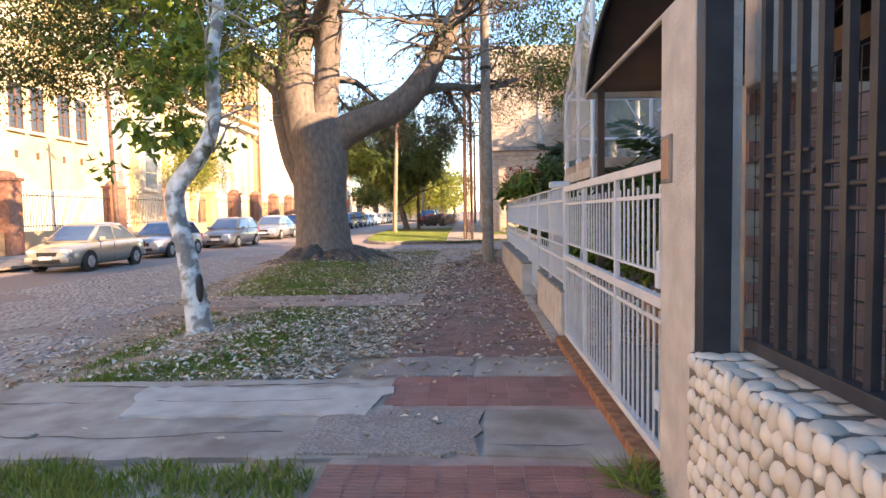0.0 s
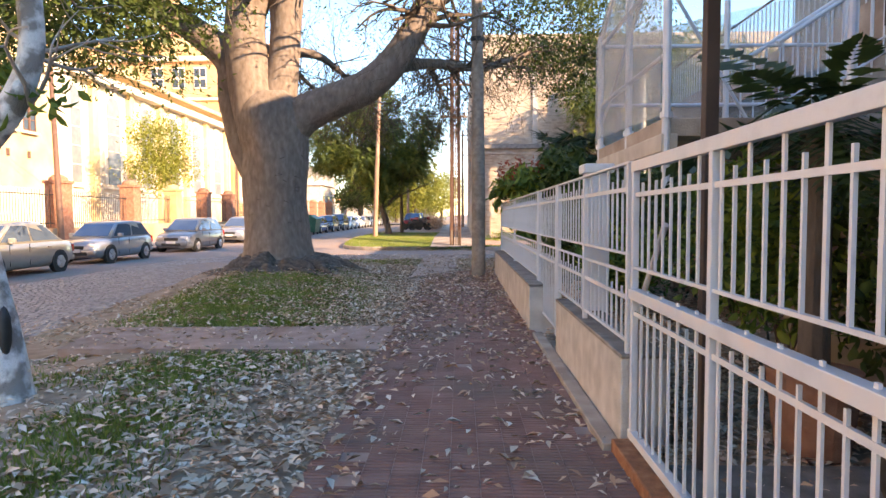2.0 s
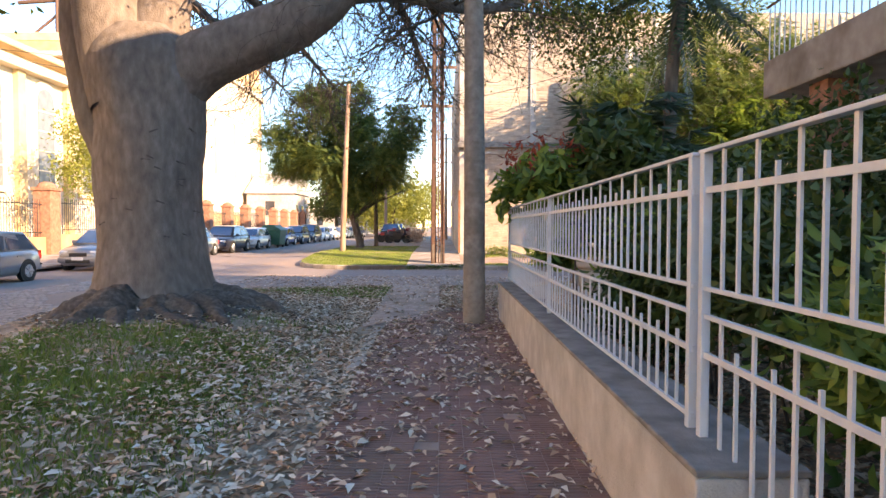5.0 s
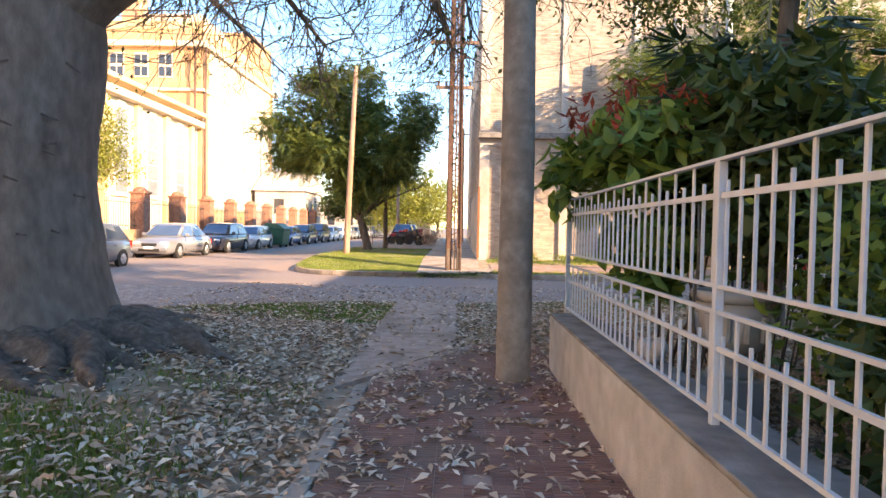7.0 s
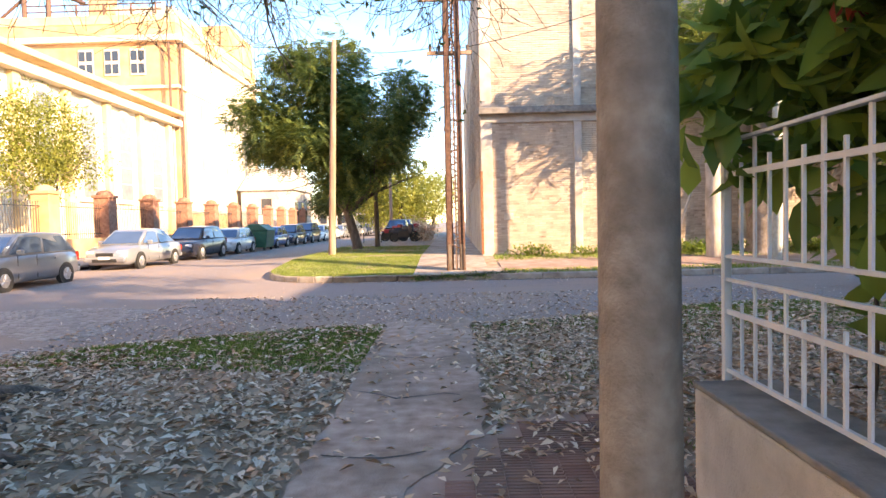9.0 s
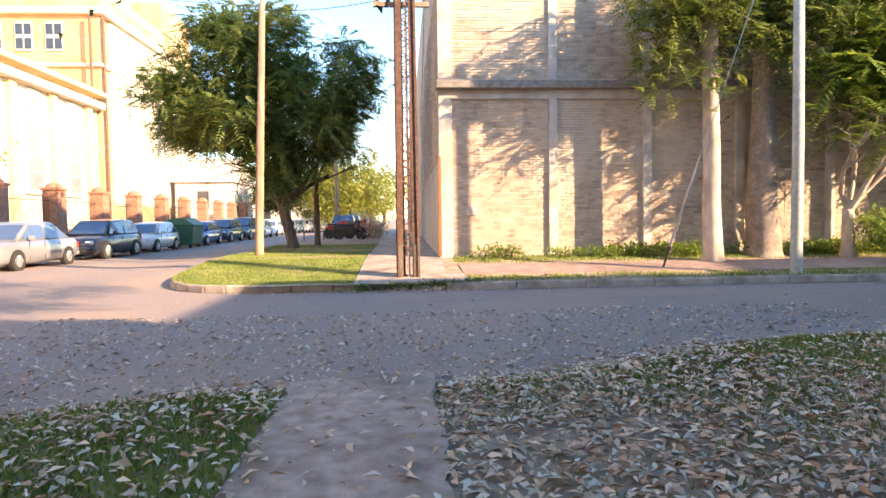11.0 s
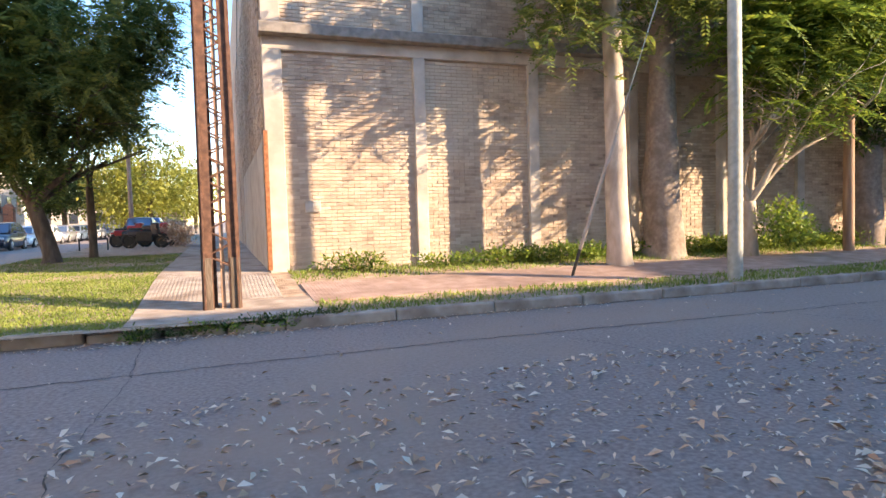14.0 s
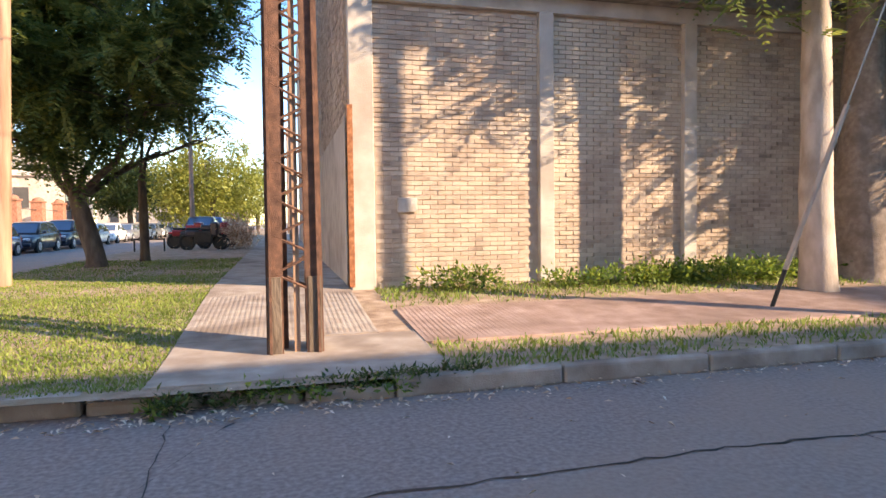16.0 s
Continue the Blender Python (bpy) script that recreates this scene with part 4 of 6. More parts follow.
# ---- garden plants behind the railing ----
gs = thing("flowering_shrub", 2.3, 16.4, 0, "large-leaved shrub with red bracts leaning over the railing end", "shrub")
crown("foliage", 71, [((2.1, 16.3, 2.1), (.5, .7, .5)), ((2.4, 15.8, 2.3), (.45, .5, .45)), ((1.72, 16.5, 1.9), (.3, .3, .45)), ((1.62, 16.6, 1.15), (.14, .16, .3)), ((2.3, 16.0, 1.3), (.4, .8, .5)), ((2.0, 15.7, 2.0), (.3, .5, .3))], 150, 9, (.1, .1, .05), .25, .105, M_LEAFB, gs, .65, (2.3, 16.4, 0), None, True)
crown("foliage", 72, [((2.85, 16.2, 2.1), (.6, .9, .9)), ((3.0, 15.2, 2.0), (.55, .8, 1.0))], 230, 11, (.13, .13, .08), .22, .095, M_LEAFD, gs, .5, (2.3, 16.4, 0), None, True)
M_BRACT = mat("red_bract", [(.3, .03, .02), (.42, .06, .03), (.5, .12, .06)], 5, 2, .6, 0, 0, 10, island=.6, trans=.2)
tagged(crown("bract_mass", 73, [((2.1, 16.0, 2.45), (.6, .9, .45))], 26, 10, (.05, .05, .06), .14, .04, M_BRACT, gs, .8, (2.3, 16.4, 0))[0], kind="stuff")
V, F, tips = [], [], []
for k in range(7):
    twigs(V, F, trng, (.2 + .05 * k, -1.2 + .35 * k, -.05), (trng.uniform(.0, .2), trng.uniform(-.2, .2), 2.5), 1.7, .02, 0, tips, 5, .2)
tagged(raw("stem_mass", V, F, M_BARKD, gs, True), kind="stuff")


def fan_palm(x, y, h, n, size, seed):
    """A clump of cane stems with fans of narrow leaf blades."""
    p = thing("fan_palm", x, y, 0, "dark green clumping fan palm in the front garden", "palm")
    rng = np.random.default_rng(seed)
    V, F = [], []
    Cs, As, Ss, Ls, Ws = [], [], [], [], []
    for i in range(n):
        a, r = rng.uniform(0, 6.28), rng.uniform(.1, .95)
        top = np.array([math.cos(a) * r, math.sin(a) * r, h * rng.uniform(.45, 1.0)])
        if i % 4 == 0:
            tube(V, F, [(top[0] * .5, top[1] * .5, 0), tuple(top)], [.01, .007], 5)
        a += rng.uniform(-1, 1)
        d = unit(np.array([math.cos(a), math.sin(a), rng.uniform(-.5, .6)]))
        s = unit(np.cross(d, [0, 0, 1.0]))
        for k in np.linspace(-1.25, 1.25, 11):
            ax = unit(d * math.cos(k) + s * math.sin(k) + np.array([0, 0, -.1 - .4 * rng.random()]))
            L = size * rng.uniform(.8, 1.15)
            Cs.append(top + ax * L * .5)
            As.append(ax)
            Ss.append(unit(np.cross(ax, np.array([0, 0, 1.0]) + .01)))
            Ls.append(L)
            Ws.append(size * .13)
    tagged(raw("stem_mass", V, F, M_BARKD, p, True), kind="stuff")
    leaves_mesh("fronds", np.array(Cs), np.array(As), np.array(Ss), np.array(Ls), np.array(Ws), M_LEAFP, p)
    return p


fan_palm(3.7, 17.0, 3.5, 170, .48, 1)
fan_palm(4.3, 14.9, 2.4, 70, .4, 2)
pm = thing("palm_tree", 5.0, 19.2, 0, "slender palm tree with drooping fronds over the garden", "palm")
V, F = [], []
P, R = smooth_path([(0, 0, -.1, .2), (.05, 0, 2, .15), (.12, 0, 4.4, .13), (.3, 0, 6.2, .12)], 5)
tube(V, F, P, R, 10, .1)
raw("trunk", V, F, M_BARKD, pm, True)
fronds("crown", 81, [((5.3, 19.2, 6.2), (.25, .25, .2))], 16, 1.6, (.05, .05, .05), 1.9, M_LEAFP, pm, (5.0, 19.2, 0), 30, .22)
for i, (x, y, rx, ry, rz, zc) in enumerate([(2.8, 9.6, .5, .6, .5, .8), (3.0, 11.0, .7, .9, .7, 1.0), (2.6, 12.6, .5, .8, .5, .8), (3.2, 13.6, .8, .9, .7, 1.1), (4.6, 10.5, .9, 1.6, 1.0, 1.2), (4.8, 13, .9, 1.8, 1.2, 1.5), (3.0, 6.0, .6, .6, .7, 1.2), (3.6, 14.8, 1.0, 1.2, .9, 1.6), (2.9, 12.0, .6, .9, .7, 1.3), (4.0, 7.9, .9, .9, 1.0, 1.6), (3.7, 5.5, .9, .4, 1.1, 1.3), (4.6, 6.3, .8, .5, 1.0, 1.2), (5.2, 9.4, .7, 1.2, 1.3, 1.6), (5.3, 11.8, .7, 1.3, 1.4, 1.7), (5.2, 14.2, .8, 1.3, 1.5, 1.8), (5.0, 16.4, .9, 1.1, 1.3, 1.6)]):
    s = thing("garden_shrub", x, y, 0, "shaded dark green shrub in the front garden", "shrub", "garden shrubs")
    crown("foliage", 90 + i, [((x, y, zc), (rx, ry, rz))], int(70 + 60 * rx * ry), 18, (.14, .14, .12), .12, .055, M_LEAFD if i % 3 else M_LEAFB, s, .3, (x, y, 0), None, True)
    V, F, tips = [], [], []
    for k in range(4):
        twigs(V, F, trng, (0, 0, -.05), (trng.uniform(-.15, .15), trng.uniform(-.2, .2), 1), zc * .9, .014, 0, tips, 4, .2)
    tagged(raw("stem_mass", V, F, M_BARKD, s, True), kind="stuff")


# ---- grass and fallen leaves ----
def scatter(rng, n, x0, x1, y0, y1, dens):
    X, Y = rng.uniform(x0, x1, n), rng.uniform(y0, y1, n)
    keep = np.array([rng.random() < dens(x, y) for x, y in zip(X, Y)])
    return X[keep], Y[keep]


def patchy(x, y, s=1.0, o=0.0):
    return noise.noise(Vector((x * s + o, y * s, o)))


def grass_near(x, y):
    if kerb_x(y) - .1 > x or (1.68 < y < 3.5 and x < 0) or 7.7 < y < 9.25 or y > near_end(x) - .1:
        return 0
    if -.25 < x < 1.6 and y < tile_end(x):
        return 0
    if -.6 < x < .58 and y > 14.8:
        return 0
    if x > .75 and y < 17.2:
        return 0
    r = math.hypot(x + 3.75, y - 16.2)
    d = .5 + .9 * patchy(x, y, .9, 4)
    if y < 1.7:
        d = (.75 + .9 * patchy(x, y, 2.2, 13)) * sstep(1.74, 1.45, y + .25 * patchy(x, y, 3, 2)) * sstep(.12, -.15, x + .2 * patchy(x, y, 3, 5))
    elif y < 7.7:
        d = (.42 + 1.4 * patchy(x, y, .9, 1)) * sstep(-.5, -1.7, x)
    elif y < 15:
        d = (.85 + .9 * patchy(x, y, .8, 2)) * sstep(-.5, -1.7, x) * sstep(kerb_x(y) - .2, kerb_x(y) + 1.2, x) * sstep(15.0, 13.6, y)
    elif x < 0:
        d = .8 + 1.0 * patchy(x, y, .7, 7) if y > 19.3 else (.15 if y < 15.6 else .0)
    else:
        d = .15 + .75 * sstep(21.2, 22.8, y + .12 * x) + .4 * patchy(x, y, .8, 3)
    return max(0, d) * (0 if r < 1.3 else sstep(1.3, 2.2, r))


def grass_far(x, y):
    if y > 36 and x > -.75:
        return 0
    if x < -.75:
        dx = -2.9 - x
        if x < -5.15 or (dx > 0 and y < 32.6 - math.sqrt(max(0, 2.25 ** 2 - dx * dx))) or y < 30.3:
            return 0
        return .85 if y < 35 else .45 + .6 * patchy(x, y, .6, 5)
    if x > 1.75 and 30.15 < y < 31.3:
        return .55 + .6 * patchy(x, y, 1.2, 6)
    if x > 1.6 and 33.15 < y < 34.75:
        return sstep(33.0, 34.2, y + .5 * patchy(x, y, 1.5, 8))
    return 0


def blades(name, n, area, dens, zf, h, w, material, seed, label):
    rng = np.random.default_rng(seed)
    X, Y = scatter(rng, n, *area, dens)
    Z = np.array([zf(x, y) for x, y in zip(X, Y)])
    k = len(X)
    A = unit(np.stack([rng.normal(size=k) * .45, rng.normal(size=k) * .45, np.ones(k)], 1))
    S = unit(np.cross(A, rng.normal(size=(k, 3))))
    L = h * rng.uniform(.4, 1.4, k)
    C = np.stack([X, Y, Z], 1) + A * L[:, None] * .45
    ob = leaves_mesh(name, C, A, S, L, np.full(k, w) * rng.uniform(.7, 1.4, k), material)
    return tagged(ob, label, "grass", kind="stuff")


blades("grass", 170000, (-5.3, 6.5, -1.5, 24.5), grass_near, lambda x, y: near_z(x, y) - .16 * sstep(-.9, .15, y - near_end(x)), .065, .012, M_GRASS, 101, "short patchy green grass on the verge")
for k, (n_, area, h_) in enumerate([(26000, (-3.4, .15, -.6, 1.72), .09), (30000, (-3.4, -.3, 3.5, 7.7), .075), (42000, (-4.6, -.6, 9.2, 15.8), .085), (16000, (.9, 7, 20.5, 24.2), .08), (16000, (-4, -.6, 19.2, 22), .075)]):
    blades("grass", n_, area, grass_near, lambda x, y: near_z(x, y) - .16 * sstep(-.9, .15, y - near_end(x)), h_, .012, M_GRASS, 110 + k, "thick green grass tufts on the verge")
blades("grass", 60000, (-5.2, 0, 30.2, 44), grass_far, lambda x, y: rise(y), .045, .014, M_GRASS, 102, "sunlit short grass of the far verge")
blades("grass", 34000, (-5.2, -.7, 30.3, 37), grass_far, lambda x, y: rise(y), .045, .013, M_GRASS, 106, "thick lawn of the far corner verge")
blades("grass", 40000, (1.7, 20, 30.1, 34.8), grass_far, lambda x, y: rise(y), .09, .018, M_GRASS, 103, "green grass and weeds along the brick wall")
wd = crown("weeds", 104, [((2.9, 34.3, .42), (.9, .35, .14)), ((7.5, 34.2, .42), (2.2, .4, .16)), ((12, 34.2, .42), (3, .4, .16)), ((17, 34.2, .42), (3, .4, .16)), ((5.4, 34.3, .38), (1.3, .3, .08))], 480, 22, (.14, .1, .07), .1, .05, M_LEAFB, None, -.3)[0]
tagged(wd, "bright leafy weeds at the foot of the brick wall", "weeds", kind="stuff")


def litter(name, n, area, dens, zf, size, seed, label):
    rng = np.random.default_rng(seed)
    X, Y = scatter(rng, n, *area, dens)
    Z = np.array([zf(x, y) for x, y in zip(X, Y)])
    k = len(X)
    a = rng.uniform(0, 6.283, k)
    A = unit(np.stack([np.cos(a), np.sin(a), rng.normal(size=k) * .22], 1))
    S = unit(np.stack([-np.sin(a), np.cos(a), rng.normal(size=k) * .35], 1))
    L = size * rng.uniform(.45, 1.35, k)
    C = np.stack([X, Y, Z + .012 + .02 * rng.random(k)], 1)
    ob = leaves_mesh(name, C, A, S, L, L * rng.uniform(.28, .5, k), M_LITTER, None, .3)
    return tagged(ob, label, "leaves", kind="stuff")


def litter_near(x, y):
    if y > near_end(x) + .3 or x < kerb_x(y) - .8:
        return .1 if y < 27 else .03
    if y < 3.5:
        return .012
    if y < 4.4 and x > -.6:
        return .08
    if -.2 < x < 1.55 and y < tile_end(x):
        e = .10 + .25 * sstep(6, 14, y) * (.5 + patchy(x, y, 1.3, 9)) + .25 * sstep(.35, 0, x + .15) + .1 * sstep(1.25, 1.5, x)
        return e
    if -.55 < x < .56 and y >= 15:
        return .07
    if x < -2 and math.hypot(x + 3.75, y - 16.2) < 1.1:
        return .12
    if y < 7.7:
        return .26 + .85 * sstep(-2.0, -.5, x) + .35 * patchy(x, y, 1.1, 5)
    if y < 9.2:
        return .1
    if y < 15.5:
        return .2 + .9 * sstep(-2.4, -.7, x) + .35 * patchy(x, y, 1.1, 6)
    if x < -.4:
        return .9 - .55 * sstep(18.6, 20.2, y) + .4 * patchy(x, y, .8, 11)
    return (.95 - .55 * sstep(21.4, 23.2, y) - .2 * sstep(2.5, 5, x)) + .4 * patchy(x, y, .8, 11)


def lz(x, y):
    if -.2 < x < 1.55 and y < tile_end(x) or 7.7 < y < 9.2:
        return .02
    if -.55 < x < .56 and 15 < y < 22.4:
        return .015
    return max(-.148, near_z(x, y) - .16 * sstep(-.9, .15, y - near_end(x)) + .012 + .03 * min(1, grass_near(x, y)))


litter("fallen_leaves", 185000, (-5.3, 7, 2, 27), litter_near, lz, .085, 201, "dry curled fallen leaves, tan and whitish, over the verge and pavement")
litter("fallen_leaves", 4500, (-4, 14, 26, 30), lambda x, y: .05 + .6 * sstep(29.6, 29.95, y) * (.5 + patchy(x, y, 1, 2)), lambda x, y: -.146, .055, 202, "scattered dry leaves in the gutter")
litter("fallen_leaves", 3500, (-12, -4.5, -1, 26), lambda x, y: .25 * sstep(-9, -5, x), lambda x, y: -.146, .06, 203, "scattered dry leaves on the street")

litter("fallen_leaves", 13000, (-4.5, 9, 22.3, 27.2), lambda x, y: .75 * sstep(27.2, 23.6, y) * (.5 + .9 * patchy(x, y, .8, 21)), lambda x, y: max(-.147, near_z(x, y) - .16 * sstep(-.9, .15, y - near_end(x))), .04, 205, "broken dry leaves blown over the edge of the street")


def edge_stones():
    """Low worn kerb stones, half buried, along the near verge's rounded end."""
    k = thing("kerb", 0, 0, 0, "low half-buried concrete kerb of the near verge", "kerb", kind="structure")
    x = 1.0
    while x < 9:
        x1 = x + .9
        y0, y1 = near_end(x) + .12, near_end(x1) + .12
        d = math.hypot(x1 - x, y1 - y0)
        bm = bx(.01, d - .01, -.07, .07, -.12, .02, .02)
        bmesh.ops.subdivide_edges(bm, edges=[e for e in bm.edges if e.calc_length() > .5], cuts=6)
        for v in bm.verts:
            v.co += Vector((0, .6, 1)) * (.02 * noise.noise(Vector((v.co.x + x, v.co.y, v.co.z)) * 4))
        o = part("kerb_stone", bm, M_PATH, k)
        o.matrix_world = pose(x, y0, -.15, 0, 0, math.degrees(math.atan2(y1 - y0, x1 - x)))
        x = x1


edge_stones()

# ---- buildings across the street ----
def arch_bm(w, h, t, n=10, inner=None):
    """An upright arched panel in the y-z plane, width w, height h, thickness t (towards +x)."""
    bm = bmesh.new()
    pts = [(-w / 2, 0), (w / 2, 0), (w / 2, h - w / 2)]
    pts += [(w / 2 * math.cos(a), h - w / 2 + w / 2 * math.sin(a)) for a in (math.pi * k / n for k in range(1, n))]
    pts.append((-w / 2, h - w / 2))
    f = bm.faces.new([bm.verts.new((0, y, z)) for y, z in pts])
    r = bmesh.ops.extrude_face_region(bm, geom=[f])
    for v in r["geom"]:
        if isinstance(v, bmesh.types.BMVert):
            v.co.x = t
    bmesh.ops.recalc_face_normals(bm, faces=bm.faces)
    return bm


def put(o, x, y, z):
    o.location = (x, y, z)
    return o


school = thing("school_building", -23.1, 12.85, -.43, "ochre plastered school building with tall brown-shuttered windows", "building")
school.scale = (1.3,) * 3
part("wall", bx(-12, 0, -26, 20, -.2, 11.5), M_OCHRE, school)
part("plinth", bx(-.05, .06, -26, 20, -.2, 2.7, .01), M_CREAM, school, "pale plinth band")
part("pilaster", bx(-.05, .14, 18.9, 20.05, -.2, 11.5, .01), M_CREAM, school)
part("cornice", bx(-.05, .3, -26, 20.1, 9.2, 9.6, .03), M_CREAM, school)
part("roof", bx(-12.2, .35, -26.2, 20.2, 11.5, 11.7), M_ORANGE, school)
for y in (13.1, 14.35, 16.05, 17.3, 9.3, 10.5, 6.1, 7.3, 2.9, 4.1, -.3, .9, -6, -4.8):
    w = part("window", bx(-.1, .04, -.42, .42, 0, 1.95, .01), M_CREAM, school)
    put(w, .02, y, 5.05)
    for dy in (-.2, .2):
        g = part("pane", bx(.0, .015, -.17, .17, .06, 1.88), M_DARKGLASS, w)
        g.location = (.03, dy, 0)
        for dz in (.06, .5, .95, 1.4, 1.85):
            part("glazing_bar", bx(.044, .07, dy - .17, dy + .17, dz, dz + .05), M_BROWNW, w)
        for ey in (-.19, .15):
            part("casement", bx(.044, .075, dy + ey, dy + ey + .045, .06, 1.9), M_BROWNW, w, "brown window casement")
        s = part("shutter", bx(0, .025, -.17, .17, 1.1, 1.85), M_BROWNW, w, "brown tilted upper sash")
        s.matrix_local = pose(.07, dy, 0, 0, -5, 0)
    part("sill", bx(0, .16, -.5, .5, -.08, 0, .01), M_CREAM, w)
    v = part("vent", bx(0, .03, -.09, .09, 0, .3), M_BROWNW, school)
    put(v, .0, y, 3.95)

nave = thing("church_nave", -25.2, 56.3, -.6, "cream church nave with tall arched windows and a heavy cornice", "church")
nave.scale = (1.42,) * 3
part("wall", bx(-14, -.3, -12, 11.4, -.2, 9.0), M_CREAM, nave)
part("cornice", bx(-.4, .25, -12, 11.4, 8.2, 8.6, .05), M_CREAM, nave)
part("cornice", bx(-.4, .4, -12, 11.4, 8.9, 9.2, .05), M_OCHRE, nave)
bm = bmesh.new()
vs = [bm.verts.new(p) for p in ((.3, -12, 9.2), (.3, 11.4, 9.2), (-7, 11.4, 11.6), (-7, -12, 11.6), (-14, -12, 9.2), (-14, 11.4, 9.2))]
for q in ((0, 1, 2, 3), (3, 2, 5, 4), (0, 3, 4), (1, 5, 2), (0, 4, 5, 1)):
    bm.faces.new([vs[i] for i in q])
part("roof", bm, M_ORANGE, nave)
for y in (-9.3, -5.8, -2.3, 1.2, 4.7, 8.4):
    s = part("window", arch_bm(1.75, 5.2, .16), M_CREAM, nave)
    put(s, -.32, y, 2.9)
    g = part("pane", arch_bm(1.15, 4.6, .04), M_PALEGLASS, s, "leaded glass paled by glare put into its colour")
    g.location = (.15, 0, .25)
    for z in (1.1, 2.0, 2.9, 3.8):
        b = part("glazing_bar", bx(0, .05, -.58, .58, -.03, .03), M_CREAM, s)
        b.location = (.16, 0, z)
    p = part("pilaster", bx(-.35, -.05, -.25, .25, -.2, 8.2, .02), M_OCHRE, nave)
    put(p, 0, y + 1.75, 0)

tower = thing("church_block", -25.7, 72.6, -.63, "tall orange church block with white pilasters and cornices", "church")
tower.scale = (1.45,) * 3
part("wall", bx(-14, .3, 0, 16.5, -.2, 14.8), M_ORANGE, tower)
# cream street-side bay: white paint, with its sunlit brightness put into the colour
part("sunlit_white_bay", bx(.2, .42, 1.2, 15.2, 2.5, 13.6, .03), M_CREAM, tower)
part("cornice", bx(-14, .7, -.35, 16.8, 13.6, 14.0, .06), M_CREAM, tower)
part("parapet", bx(-14, .35, -.05, 16.5, 14.8, 15.4, .04), M_OCHRE, tower)
part("gable", bx(-4, .45, 9.5, 15.5, 15.4, 17.6, .05), M_ORANGE, tower)
part("chimney", bx(-5.9, -4.6, 1.0, 2.3, 15.3, 22, .05), M_ORANGE, tower, "square brick chimney")
part("roof_hut", bx(-4.2, -.3, 1.2, 6, 15.3, 16.3, .05), M_CREAM, tower)
for x in (-9.6, -8.0, -6.2, -4.4, -2.6, -1.0):
    part("roof_post", rod((x, .15, 15.3), (x, .15, 16.2 if x > -7 else 18.2), .07 if x > -7 else .16, seg=8), M_BROWNW, tower)
part("roof_rail", rod((-9.8, .15, 16.15), (-.6, .15, 16.15), .05, seg=8), M_BROWNW, tower)
part("roof_rail", rod((-9.8, .15, 15.75), (-.6, .15, 15.75), .05, seg=8), M_BROWNW, tower)
part("roof_beam", rod((-12.5, .3, 19.2), (-5.9, .6, 16.4), .14, seg=8), M_BROWNW, tower)
part("roof_beam", rod((-12.5, .3, 17.6), (-8, .3, 17.9), .16, seg=8), M_BROWNW, tower)
part("roof_beam", rod((-11.5, .3, 15.3), (-8, .3, 18.1), .1, seg=8), M_BROWNW, tower)
part("drainpipe", rod((.5, .15, .2), (.5, .15, 13.5), .09, seg=8), M_BROWNW, tower)
part("drainpipe", rod((.0, -.4, .2), (.0, -.4, 13.5), .08, seg=8), M_BROWNW, tower)
for y in (3.6, 8.2, 12.6):
    g = part("lancet_window", arch_bm(.45, 4.6, .05), M_PALEGLASS, tower)
    put(g, .42, y, 5.6)
for x in (-5.6, -3.9, -2.2):
    w = part("window", bx(-.5, .5, -.06, 0, 0, 1.7, .01), M_CREAM, tower)
    put(w, x, -.02, 11.5)
    for dz in (.12, .95):
        for dx in (-.24, .24):
            g = part("pane", bx(-.2, .2, -.015, 0, 0, .62), M_DARKGLASS, w)
            g.location = (dx, -.065, dz)
part("frieze", bx(-14, .5, -.2, 16.6, 10.6, 10.8, .02), M_CREAM, tower)

# railed boundary wall
fence = thing("boundary_fence", -17.95, 0, 0, "brick-pillared boundary fence with iron railings before the church", "fence")
PY = [7.0, 14.6, 22.3, 29.9, 36.2, 41.45, 46.3, 51.15, 56.0, 60.85, 65.7, 70.55, 75.4, 80.2, 85.0, 89.9]
bar_mesh = None
for i, y in enumerate(PY):
    z = rise(y, -18)
    # the sixth pillar turns orange, its sunlit look put into the colour
    lit = M_ORANGE if i == 5 else M_REDBR
    p = part("pillar", bx(-.4, .4, -.4, .4, -.2, 3.0, .015), lit, fence)
    put(p, 0, y, z)
    part("cap", bx(-.47, .47, -.47, .47, 3.0, 3.14, .02), lit, p)
    bm = bmesh.new()
    bmesh.ops.create_uvsphere(bm, u_segments=14, v_segments=8, radius=.42, matrix=Matrix.Translation((0, 0, 3.14)) @ Matrix.Diagonal((1, 1, .7, 1)))
    part("dome", bm, lit, p, "", True)
    if i + 1 < len(PY):
        L = PY[i + 1] - y
        part("base_wall", bx(-.18, .18, y + .41, y + L - .41, z - .2, z + .95, .01), M_ORANGE, fence)
        for zz in (1.15, 2.45):
            part("rail", bx(-.02, .02, y + .41, y + L - .41, z + zz, z + zz + .04), M_BLACK, fence)
        if y < 70:
            n = int((L - .82) / .17)
            for k in range(n):
                if bar_mesh is None:
                    b = part("bar", rod((0, 0, .95), (0, 0, 2.7), .017, .012, 5), M_BLACK, fence)
                    bar_mesh = b.data
                else:
                    b = new("bar", bar_mesh)
                    b.parent = fence
                b.location = (0, y + .49 + k * .17, z)

